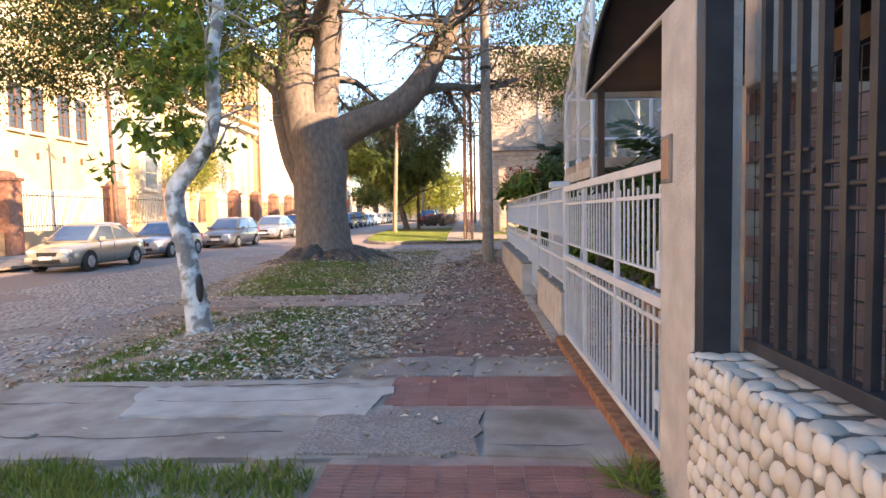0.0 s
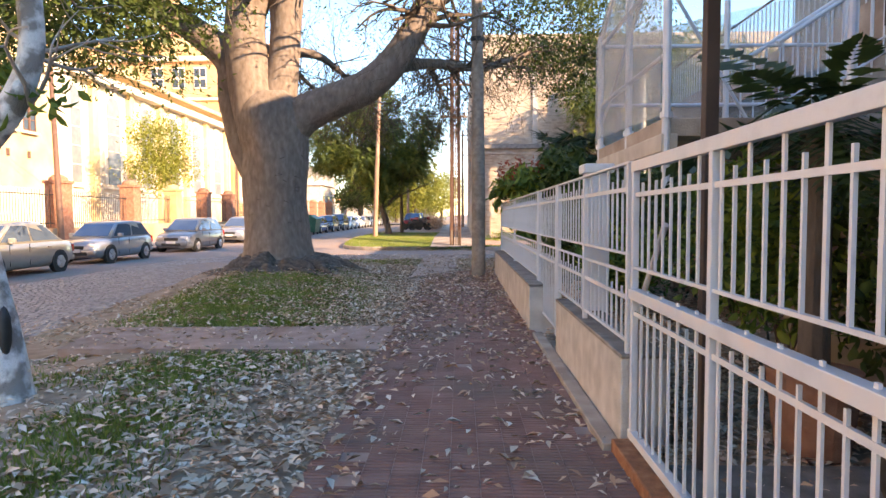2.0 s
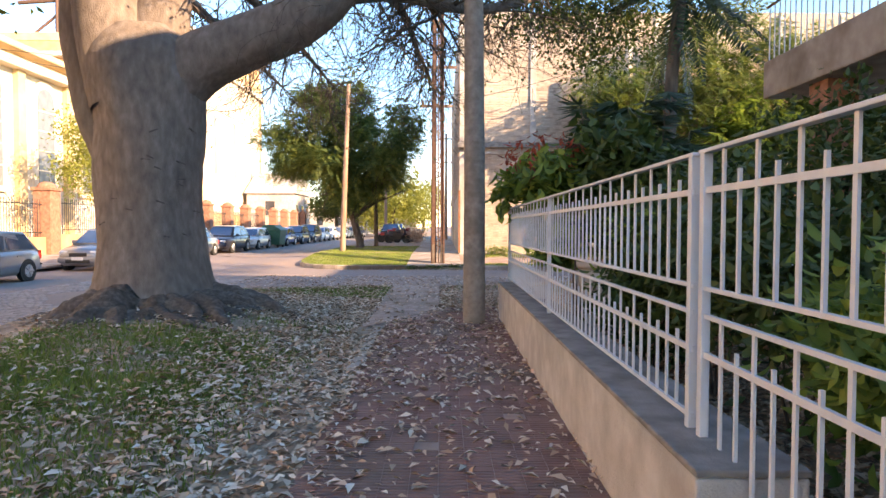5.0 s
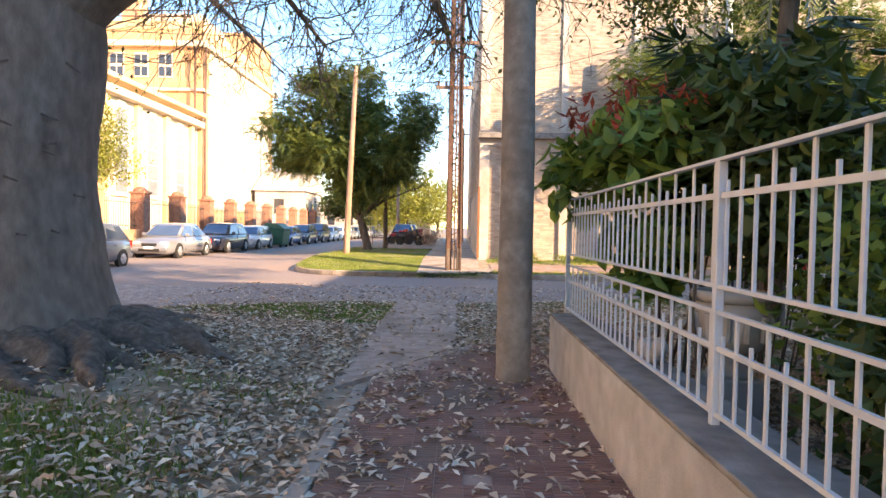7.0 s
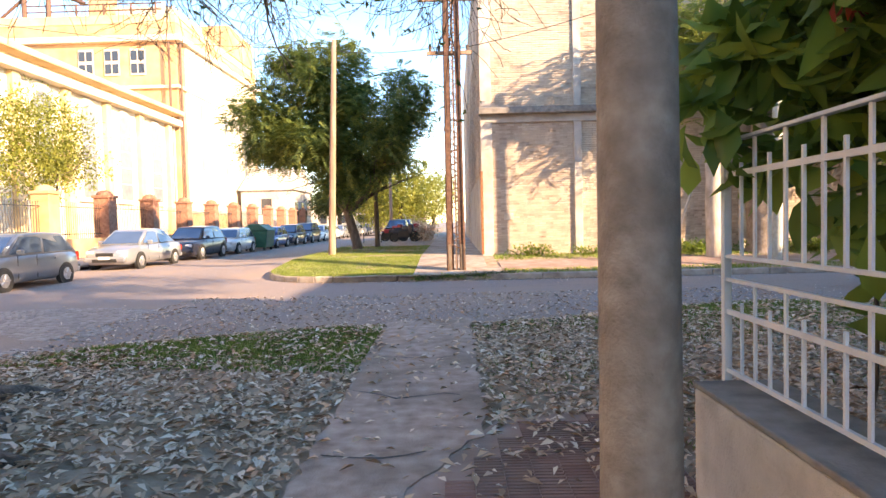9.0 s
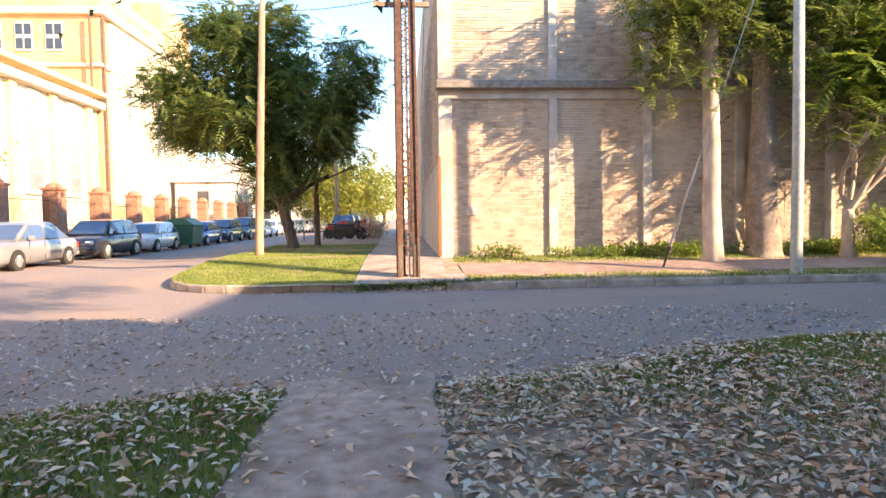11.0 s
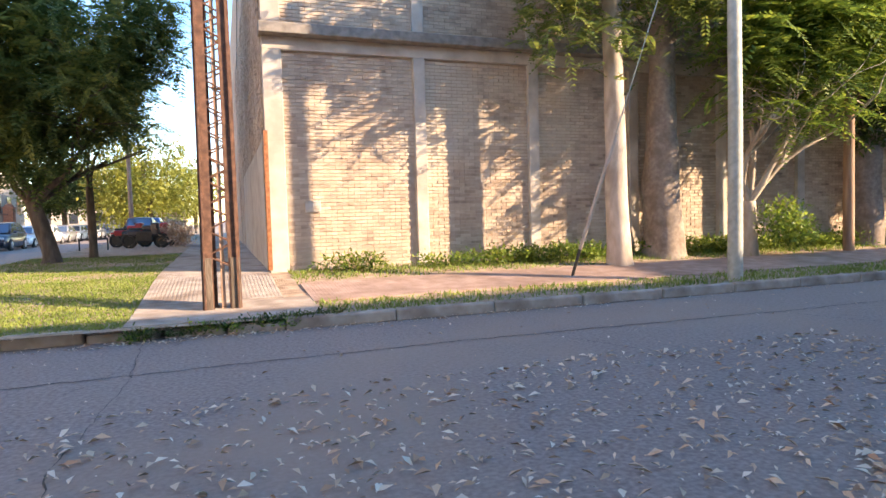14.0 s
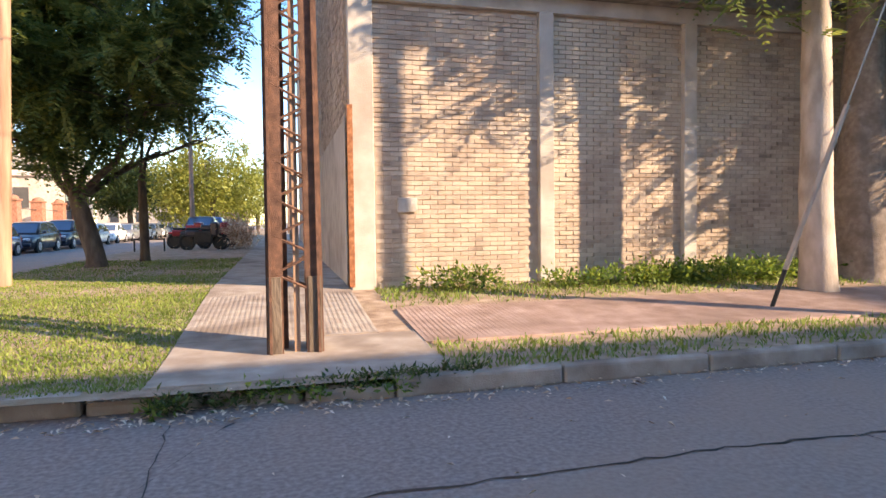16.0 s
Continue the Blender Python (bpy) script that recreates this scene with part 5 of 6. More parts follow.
gh = thing("white_house", -18.5, 92, rise(92), "far white gabled house with dark windows", "house")
bm = bx(-6, 0, -5, 5, -.2, 5.2)
part("wall", bm, M_CONCP, gh)
bm = bmesh.new()
vs = [bm.verts.new(p) for p in ((.3, -5.3, 5.2), (.3, 5.3, 5.2), (-6.3, 5.3, 5.2), (-6.3, -5.3, 5.2), (.3, 0, 8.2), (-6.3, 0, 8.2))]
for q in ((0, 1, 4), (2, 3, 5), (0, 4, 5, 3), (1, 2, 5, 4), (0, 3, 2, 1)):
    bm.faces.new([vs[i] for i in q])
part("roof", bm, M_CONCP, gh)
for y in (-3, 0, 3):
    part("window", bx(0, .05, y - .6, y + .6, 2.2, 3.8), M_DARKGLASS, gh)
part("window", bx(-3.6, -2.4, -5.05, -5, 2.4, 4.2), M_DARKGLASS, gh)
lh = thing("low_house", -14, 112, rise(112), "far pale low house across the street end", "house")
part("wall", bx(-8, 10, 0, 6, -.2, 3.6), M_CONCP, lh)
part("roof", bx(-8.3, 10.3, -.3, 6.3, 3.6, 3.85), M_ORANGE, lh)
for x in (-6, -3, 0, 3, 6):
    part("window", bx(x - .5, x + .5, -.05, 0, 1.1, 2.4), M_DARKGLASS, lh)

# ---- parked cars ----
def paint(name, c, metal=.5):
    m = mat(name, [tuple(v * .9 for v in c), c], 2, 2, .28, metal, 0, 10, spec=.6)
    m.node_tree.nodes["Principled BSDF"].inputs["Coat Weight"].default_value = .6
    return m


M_TYRE = mat("tyre_rubber", [(.018, .018, .018), (.035, .035, .034)], 20, 3, .85, 0, .1, 80)
M_RIM = mat("alloy_rim", [(.42, .42, .43), (.55, .55, .56)], 12, 3, .35, .8, 0, 10)
# blue half-metal tint stands in for the sky reflected in the panes
M_CARGLASS = mat("sky_tinted_car_glass", [(.1, .15, .22), (.14, .2, .28)], 1, 2, .05, .5, 0, 10, spec=1.0)
M_LAMP = mat("headlamp", [(.62, .63, .65), (.75, .76, .78)], 10, 2, .12, .2, 0, 10)
M_TAIL = mat("red_tail_lamp", [(.4, .02, .02), (.55, .05, .03)], 10, 2, .15, 0, 0, 10)
M_PLATE = mat("number_plate", [(.62, .62, .62), (.7, .7, .7)], 4, 2, .5, 0, 0, 10)


def loft(secs):
    """A closed skin through half sections (y, [(x, z), ...]), mirrored in x."""
    bm = bmesh.new()
    rings = []
    for y, half in secs:
        pts = [(-x, z) for x, z in reversed(half) if x > 1e-4] + list(half)
        rings.append([bm.verts.new((x, y, z)) for x, z in pts])
    n = len(rings[0])
    for a, b in zip(rings, rings[1:]):
        for k in range(n - 1):
            bm.faces.new((a[k], a[k + 1], b[k + 1], b[k]))
        bm.faces.new((a[n - 1], a[0], b[0], b[n - 1]))
    bm.faces.new(rings[0])
    bm.faces.new(list(reversed(rings[-1])))
    bmesh.ops.recalc_face_normals(bm, faces=bm.faces)
    return bm


def quad_slab(p, t=.012):
    """A thin pane over four corners, thickened outward along its normal."""
    P = [Vector(q) for q in p]
    n = (P[1] - P[0]).cross(P[2] - P[0]).normalized() * t
    bm = bmesh.new()
    a = [bm.verts.new(q) for q in P]
    b = [bm.verts.new(q + n) for q in P]
    bm.faces.new(b)
    bm.faces.new(list(reversed(a)))
    for k in range(4):
        bm.faces.new((a[k], a[(k + 1) % 4], b[(k + 1) % 4], b[k]))
    return bm


def car(x, y, rz, L, W, H, col, label, kind="sedan", z=None, plate_text=None):
    """A car with its nose towards local -y."""
    c = thing("car", x, y, -.15 + rise(y, x) if z is None else z, label, "car", "parked cars", rz=rz)
    w, zb = W / 2, H * .6
    tail = {"sedan": .82, "hatch": .97, "suv": .98}[kind]
    def sec(yy, ww, zl, zt):
        return (yy, [(0, zl), (ww * .82, zl), (ww * .97, zl + .1), (ww, zl + (zt - zl) * .45), (ww * .985, zl + (zt - zl) * .72), (ww * .93, zt - .03), (ww * .84, zt), (0, zt + .035)])
    S = [sec(0, w * .66, .32, zb * .62), sec(.07, w * .8, .24, zb * .76), sec(.22, w * .9, .19, zb * .84), sec(.5, w * .96, .19, zb * .9), sec(L * .24, w, .19, zb * .98), sec(L * .5, w, .19, zb),
         sec(L * .8, w, .19, zb * 1.02), sec(L * .94, w * .95, .22, zb * (1.0 if kind == "sedan" else 1.03)), sec(L - .05, w * .86, .27, zb * .95), sec(L, w * .78, .33, zb * .86)]
    body = part("body", loft(S), col, c, "", True)
    # cabin: base and roof outlines
    yb0, yr0 = L * .21, L * .41
    yr1, yb1 = (L * .69, L * .89) if kind == "sedan" else (L * .85, L * tail)
    bw, rw, z0, z1 = w * .9, w * .7, zb - .02, H
    B = [(-bw, yb0, z0), (bw, yb0, z0), (bw, yb1, z0), (-bw, yb1, z0)]
    T = [(-rw, yr0, z1 - .06), (rw, yr0, z1 - .06), (rw, yr1, z1 - .05), (-rw, yr1, z1 - .05)]
    bm = bmesh.new()
    ym = (yr0 + yr1) / 2
    vb, vt = [bm.verts.new(p) for p in B], [bm.verts.new(p) for p in T]
    vm = [bm.verts.new((rw * 1.02, ym, z1 - .015)), bm.verts.new((-rw * 1.02, ym, z1 - .015))]
    vc = [bm.verts.new((0, yr0, z1 - .05)), bm.verts.new((0, ym, z1 + .01)), bm.verts.new((0, yr1, z1 - .04))]
    for q in ((vt[0], vc[0], vc[1], vm[1]), (vc[0], vt[1], vm[0], vc[1]), (vc[1], vm[0], vt[2], vc[2]), (vm[1], vc[1], vc[2], vt[3]),
              (vb[3], vb[2], vb[1], vb[0]), (vb[0], vb[1], vt[1], vc[0], vt[0]), (vb[2], vb[3], vt[3], vc[2], vt[2]),
              (vb[1], vb[2], vt[2], vm[0], vt[1]), (vb[3], vb[0], vt[0], vm[1], vt[3])):
        bm.faces.new(q)
    bmesh.ops.recalc_face_normals(bm, faces=bm.faces)
    bmesh.ops.bevel(bm, geom=[e for e in bm.edges if max(v.co.z for v in e.verts) > z0 + .1 and len(e.link_faces) == 2 and e.calc_face_angle() > .35], offset=.06, segments=3, affect="EDGES", profile=.6)
    part("roof", bm, col, c, "", True)

    def lerp(a, b, t):
        return tuple(a[i] + (b[i] - a[i]) * t for i in range(3))

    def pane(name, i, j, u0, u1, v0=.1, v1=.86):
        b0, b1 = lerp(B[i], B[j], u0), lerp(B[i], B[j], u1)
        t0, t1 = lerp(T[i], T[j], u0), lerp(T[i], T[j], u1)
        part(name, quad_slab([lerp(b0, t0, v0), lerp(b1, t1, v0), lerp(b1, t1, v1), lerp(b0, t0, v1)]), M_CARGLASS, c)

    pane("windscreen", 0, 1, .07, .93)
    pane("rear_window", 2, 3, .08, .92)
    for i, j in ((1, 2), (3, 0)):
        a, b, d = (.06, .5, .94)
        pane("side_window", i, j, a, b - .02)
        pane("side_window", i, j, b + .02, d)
    # wheels
    wr = .3 if kind != "suv" else .34
    for sx in (-1, 1):
        for wy in (L * .19, L * .8):
            bm = rod((sx * (w - .1), wy, wr), (sx * (w + .008), wy, wr), wr + .045, seg=24)
            part("wheel_arch", bm, M_BLACK, c)
            wh = part("wheel", rod((sx * (w - .15), wy, wr), (sx * (w + .012), wy, wr), wr * .5, seg=16), M_BLACK, c)
            bm = rod((sx * (w - .18), wy, wr), (sx * (w + .02), wy, wr), wr, seg=24)
            bmesh.ops.bevel(bm, geom=[e for e in bm.edges if len(e.link_faces) == 2 and e.calc_face_angle() > 1], offset=.03, segments=2, affect="EDGES", profile=.5)
            part("tyre", bm, M_TYRE, wh)
            bm = rod((sx * w, wy, wr), (sx * (w + .026), wy, wr), wr * .66, wr * .6, 20)
            for k in range(5):
                a = k * 2 * math.pi / 5
                cyl(bm, (sx * (w + .02), wy, wr), (sx * (w + .03), wy + math.cos(a) * wr * .6, wr + math.sin(a) * wr * .6), .03, .025, 6)
            part("rim", bm, M_RIM, wh)
        part("headlight", bx(sx * w * .62 - .16, sx * w * .62 + .16, .035, .3, zb * .62, zb * .78, .05), M_LAMP, c)
        tz0, tz1 = (.62, .86) if kind == "sedan" else (.7, 1.0)
        part("tail_light", bx(sx * w * .78 - .09, sx * w * .78 + .09, L - .12, L - .005, zb * tz0, zb * tz1, .025), M_TAIL, c)
        part("mirror", bx(sx * (w + .05) - .09, sx * (w + .05) + .09, L * .31, L * .31 + .12, zb + .01, zb + .15, .035), col, c)
        for hy in (.5, .68):
            part("door_handle", bx(sx * w - .012, sx * w + .018, L * hy, L * hy + .15, zb * .82, zb * .86, .006), col, c)
            part("door_seam", bx(sx * w * .985 - .006, sx * w * .985 + .006, L * (hy - .18), L * (hy - .18) + .008, .3, zb * .97), M_BLACK, c)
    part("grille", bx(-w * .36, w * .36, -.012, .08, zb * .56, zb * .7, .02), M_BLACK, c)
    part("lower_grille", bx(-w * .5, w * .5, -.04, .06, .3, .42, .02), M_BLACK, c)
    part("front_bumper", bx(-w * .84, w * .84, -.03, .2, .3, zb * .54, .06), col, c)
    part("rear_bumper", bx(-w * .88, w * .88, L - .16, L + .045, .3, zb * .52, .05), col, c)
    part("bumper_strip", bx(-w * .86, w * .86, L - .1, L + .052, zb * .5, zb * .55, .01), M_BLACK, c)
    part("front_plate", bx(-.2, .2, -.055, -.035, .4, .51, .004), M_PLATE, c)
    rp_ = part("rear_plate", bx(-.2, .2, L + .046, L + .058, .46, .58, .004), M_BLACK, c, "dark number plate with pale characters")
    if plate_text:
        for k in range(7):
            if k == 3:
                continue
            part("plate_character", bx(-.16 + k * .048, -.13 + k * .048, L + .059, L + .062, .49, .555), M_PLATE, rp_)
    if plate_text:
        bm = rod((0, L - .01, zb * .86), (0, L + .012, zb * .86), .055, seg=20)
        part("badge", bm, M_RIM, c, "round chrome badge")
        part("wiper", bx(-.25, .1, L * .965 - .02, L * .965, zb + .1, zb + .115), M_BLACK, c)
        part("roof_rail", bx(-.5, .5, L * .86, L * .9, H - .03, H + .0, .01), M_BLACK, c)
    return c


P_SILV, P_BEIGE = paint("silver_paint", (.34, .36, .39)), paint("beige_silver_paint", (.42, .4, .36))
P_GREY, P_DARK = paint("grey_paint", (.24, .26, .29)), paint("dark_navy_paint", (.025, .03, .05), .3)
P_WHITE, P_BLUE = paint("white_paint", (.75, .75, .74), 0), paint("blue_paint", (.03, .1, .3), .3)
CX = -12.2
car(CX + .35, 15.85, 0, 4.2, 1.68, 1.49, P_BEIGE, "beige-silver parked sedan with black grille")
car(CX, 21.8, 0, 3.85, 1.66, 1.47, P_SILV, "small silver hatchback parked at the kerb", "hatch")
car(CX, 28.75, 0, 4.3, 1.74, 1.57, P_GREY, "grey parked five-door hatchback", "hatch")
car(CX, 35.8, 0, 4.65, 1.8, 1.52, P_SILV, "long silver parked sedan with sloping tail")
car(CX, 41.6, 0, 4.3, 1.78, 1.58, P_DARK, "dark navy crossover parked at the kerb", "suv")
car(CX, 46.8, 0, 3.95, 1.68, 1.45, P_WHITE, "white hatchback parked at the kerb", "hatch")
car(CX, 54.2, 0, 4.2, 1.72, 1.46, P_BLUE, "blue hatchback parked at the kerb", "hatch")
car(CX, 59.4, 0, 4.3, 1.75, 1.6, P_DARK, "dark parked crossover far down the street", "suv")
car(CX, 64.6, 0, 4.4, 1.8, 1.72, P_DARK, "tall dark parked van far down the street", "suv")
for k, (yy, cc, kd) in enumerate([(69.8, P_WHITE, "hatch"), (75, P_WHITE, "sedan"), (80, P_SILV, "hatch"), (85, P_WHITE, "suv"), (90, P_SILV, "sedan"), (95, P_WHITE, "hatch"), (100, P_DARK, "sedan")]):
    car(CX, yy, 0, 4.2, 1.72, 1.5, cc, "far parked car in the row before the fence", kd)
car(-3.9, 70.0, 180, 4.3, 1.75, 1.5, P_BLUE, "blue parked car beside the far verge", "hatch")
car(-3.9, 64.5, 180, 4.3, 1.75, 1.5, P_DARK, "dark parked car beside the far verge", "sedan")
# white hatchback in the cross street
car(12.7, 26.1, 90, 3.9, 1.7, 1.63, P_WHITE, "white hatchback seen from behind in the cross street", "hatch", z=-.15, plate_text=True)

# ---- waste container ----
M_GREEN = mat("green_plastic", [(.01, .1, .06), (.015, .14, .085)], 5, 4, .5, 0, .1, 40)
wc = thing("waste_container", -11.75, 52.3, rise(52.3, -11.75) - .15, "large green plastic waste container with a sloped lid", "waste container")
bm = bx(-.8, .8, -.9, .9, .18, 1.2, .04)
for v in bm.verts:
    if v.co.z < .5:
        v.co.x *= .85
        v.co.y *= .9
part("bin", bm, M_GREEN, wc)
bm = bx(-.86, .86, -.96, .96, 1.2, 1.62, .05)
for v in bm.verts:
    if v.co.z > 1.4:
        v.co.x *= .45
part("lid", bm, M_GREEN, wc)
for sx in (-1, 1):
    for sy in (-1, 1):
        part("castor", rod((sx * .55 - .05, sy * .7, .1), (sx * .55 + .05, sy * .7, .1), .1, seg=12), M_TYRE, wc)
part("emblem", bx(-.02, .02, -.98, -.94, .6, .9), M_PLATE, wc)


# ---- motorbikes on the far verge ----
def motorbike(x, y, rz, colour, label):
    m = thing("motorbike", x, y, rise(y), label, "motorbike", rz=rz)
    for wy in (-.62, .62):
        w = part("wheel", rod((-.03, wy, .3), (.03, wy, .3), .2, seg=12), M_BLACK, m)
        V, F = [], []
        pts = [(0, wy + .26 * math.cos(a), .3 + .26 * math.sin(a)) for a in np.linspace(0, 2 * math.pi, 21)]
        tube(V, F, pts, [.06] * 21, 8)
        raw("tyre", V, F, M_TYRE, w, True)
    part("tank", bx(-.13, .13, -.32, .1, .72, .95, .06), colour, m)
    part("seat", bx(-.12, .12, .1, .62, .74, .84, .04), M_BLACK, m)
    part("engine", bx(-.16, .16, -.34, .34, .24, .72, .06), M_BLACK, m)
    part("fairing", bx(-.17, .17, -.56, -.26, .5, 1.05, .08), colour, m)
    part("side_panel", bx(-.15, .15, .2, .66, .5, .76, .06), colour, m)
    part("fork", rod((0, -.62, .3), (0, -.38, 1.0), .04, seg=8), M_BLACK, m)
    part("handlebar", rod((-.34, -.36, 1.02), (.34, -.36, 1.02), .016, seg=8), M_BLACK, m)
    part("mudguard", bx(-.06, .06, .4, .85, .58, .66, .03), colour, m)
    part("exhaust", rod((.14, .1, .3), (.16, .75, .36), .04, seg=8), M_RIM, m)
    part("headlight", rod((0, -.5, .92), (0, -.42, .92), .09, seg=12), M_LAMP, m)
    return m


P_RED = paint("red_paint", (.35, .02, .03), .2)
motorbike(-3.2, 51.5, 70, P_RED, "red motorbike parked on the verge")
motorbike(-2.5, 50.2, 80, P_DARK, "dark motorbike parked on the verge")
motorbike(-2.3, 52.6, 65, P_RED, "red and black motorbike behind the others")
rk = thing("bike_barrier", -4.3, 49.6, rise(49.6), "low dark tube barrier on the verge", "barrier")
for x in (-.5, .5):
    part("post", rod((x, 0, -.05), (x, 0, .45), .03, seg=8), M_BLACK, rk)
part("bar", rod((-.53, 0, .45), (.53, 0, .45), .03, seg=8), M_BLACK, rk)
sb = thing("dry_shrub", -1.3, 50.5, rise(50.5), "brown dry shrub beside the motorbikes", "shrub")
crown("foliage", 300, [((-1.3, 50.5, .95), (.7, .7, .55))], 80, 20, (.15, .15, .15), .14, .06, M_LITTER, sb, .1, (-1.3, 50.5, rise(50.5)))
for i, (x, y, h) in enumerate([(-4.4, 62, 8), (.9, 60, 9), (1.0, 80, 9), (-17.3, 29.0, 8.3)]):
    q = thing("utility_pole", x, y, rise(y), "thin dark wooden utility pole down the street", "utility pole")
    V, F = [], []
    tube(V, F, [(0, 0, -.1), (-.25 if i == 3 else 0, 0, h)], [.14, .09], 10)
    raw("shaft", V, F, M_WOODP if i != 3 else M_BROWNW, q, True)
    part("crossarm", bx(-.6, .6, -.05, .05, h - .5, h - .4), M_BARKD, q)

# ---- overhead cables ----
def cable(a, b, sag, r=.011):
    pts = []
    for i in range(17):
        t = i / 16
        p = Vector(a).lerp(Vector(b), t)
        p.z -= sag * 4 * t * (1 - t)
        pts.append(p)
    o = Vector(a)
    V, F = [], []
    tube(V, F, [p - o for p in pts], [r] * 17, 5)
    ob = raw("overhead_cable", V, F, M_BLACK)
    ob.location = o
    return tagged(ob, "thin black overhead cable between street poles", "cable", "overhead cables")


for dx, z in ((-.5, 8.0), (.1, 8.05), (.7, 7.95), (-.3, 6.4)):
    cable((.46 + dx * .7, 31.5, z + .25), (1.05 + dx, 16.05, z + 1.2), .5)
    cable((.46 + dx * .7, 31.5, z + .25), (.9 + dx, 60, z + .6), .8)
cable((.4, 31.5, 8.2), (-17.5, 29, 8.0), .6)
cable((.5, 31.5, 6.3), (9.05, 30.45, 8.6), .3)
cable((-3.9, 37.0, 7.9), (.4, 31.4, 6.4), .15)
cable((-3.9, 37.0, 8.0), (-17.5, 29.0, 7.9), .5)
gw = thing("guy_wire", 6.7, 32.1, rise(32.1), "pole guy wire with a pale sleeve and black foot", "guy wire")
d = Vector((9.05 - 6.7, 30.45 - 32.1, 8.9))
part("wire", rod((0, 0, 0), d, .012, seg=6), M_GPOLE, gw)
part("sleeve", rod(d * .06, d * .3, .035, seg=10), M_BARKP, gw, "pale wooden sleeve")
part("foot", rod((0, 0, -.05), d * .06, .03, seg=10), M_BLACK, gw)

# ---- gate pillar details, pebble wall, dark railing ----
pq = part("plaque", bx(1.588, 1.602, 1.15, 1.3, 1.58, 1.81, .004), M_WALLTOP, pil, "brown metal plate in a dark frame")
part("plate", bx(1.584, 1.59, 1.165, 1.285, 1.6, 1.79, .003), M_WOODP, pq)
for z in (.42, 1.05):
    part("hinge_lug", bx(1.585, 1.62, 1.34, 1.39, z, z + .1, .008), M_WHITE, pil)
tagged(part("gate_latch_box", bx(1.61, 1.69, 1.4, 1.46, 1.1, 1.24, .01), M_WHITE), "white steel latch box on the driveway gate", "latch")
dr = thing("dark_railing", 1.74, -1.7, 0, "dark blue-black iron railing on the pebble wall", "railing")
part("post", bx(-.14, -.02, 2.46, 2.548, .84, 4.2, .006), M_DARKIRON, dr)
part("bottom_rail", bx(-.03, .03, -2.5, 2.32, .9, .95, .004), M_DARKIRON, dr)
bar = None
for k in range(37):
    if bar is None:
        o = part("bar", bx(-.014, .014, -.017, .017, .93, 4.2), M_DARKIRON, dr)
        bar = o.data
    else:
        o = new("bar", bar)
        o.parent = dr
    o.location = (0, 2.22 - k * .128, 0)
for k, (y, z) in enumerate([(2.05, 1.5), (1.62, 1.45), (1.8, 2.15), (1.2, 1.3), (.95, 2.25), (.5, 1.5), (.2, 2.1), (-.4, 1.5)]):
    for j in range(3):
        part("ornament_rod", rod((.0, y - .2 + .03 * j, z + j * .07), (.0, y + .2 + .03 * j, z + j * .07), .009, seg=6), M_DARKIRON, dr)

wm = thing("wire_mesh", 1.86, -1.6, 0, "thin dark welded wire mesh behind the iron railing", "wire mesh")
for k in range(34):
    part("wire", rod((0, .1 + k * .072, .9), (0, .1 + k * .072, 1.95), .0022, seg=4), M_BLACK, wm)
for k in range(15):
    part("wire", rod((.004, .05, .94 + k * .072), (.004, 2.5, .94 + k * .072), .0022, seg=4), M_BLACK, wm)

bw = thing("garden_wall", 2.05, 1.42, 0, "dark red brick garden wall behind the railing", "wall")
part("core", bx(0, 5, 0, .16, -.1, 2.08), M_MORTAR, bw)
M_DKBRICK = mat("dark_red_brick", [(.24, .115, .095), (.34, .17, .14), (.43, .23, .19)], 5, 6, .85, 0, .3, 60, objrand=.6)
bmesh_shared = None
for r in range(17):
    for c in range(12):
        x = c * .25 + (.125 if r % 2 else 0)
        if bmesh_shared is None:
            o = part("brick", bx(.006, .244, -.02, .01, .006, .112, .004), M_DKBRICK, bw)
            bmesh_shared = o.data
        else:
            o = new("brick", bmesh_shared)
            o.parent = bw
        o.location = (x, 0, .12 * r)
mb = thing("meter_box", 2.02, 1.36, 2.05, "pale grey meter box on the garden wall", "meter box")
part("box", bx(0, .34, -.12, .03, .0, .75, .02), M_CONCP, mb)
part("door", bx(.03, .31, -.135, -.118, .04, .71, .01), M_CONCP, mb)
M_LAWN = mat("lawn_soil", [(.05, .06, .02), (.08, .1, .03)], 6, 6, .95, 0, .5, 40)
blades("grass", 14000, (2.0, 5.5, -2.5, 1.4), lambda x, y: 1.0, lambda x, y: -.02, .16, .014, M_GRASS, 105, "long green lawn behind the pebble wall")
tagged(part("edging", bx(1.98, 2.14, -4, 1.3, -.05, .42, .02), M_CONCP), "pale cement garden edging", "edging", kind="structure")
tw = new("weed_tuft")
tw.location = (1.5, 1.38, 0)
tagged(tw, "dry weed tuft at the pillar foot", "weed")
rng = np.random.default_rng(8)
A = unit(rng.normal(size=(160, 3)) * np.array([.9, .9, .3]) + np.array([0, 0, .45]))
leaves_mesh("tuft", A * .1 + rng.normal(size=(160, 3)) * np.array([.05, .07, .01]), A, unit(np.cross(A, rng.normal(size=(160, 3)))), np.full(160, .24), np.full(160, .012), M_GRASS, tw)

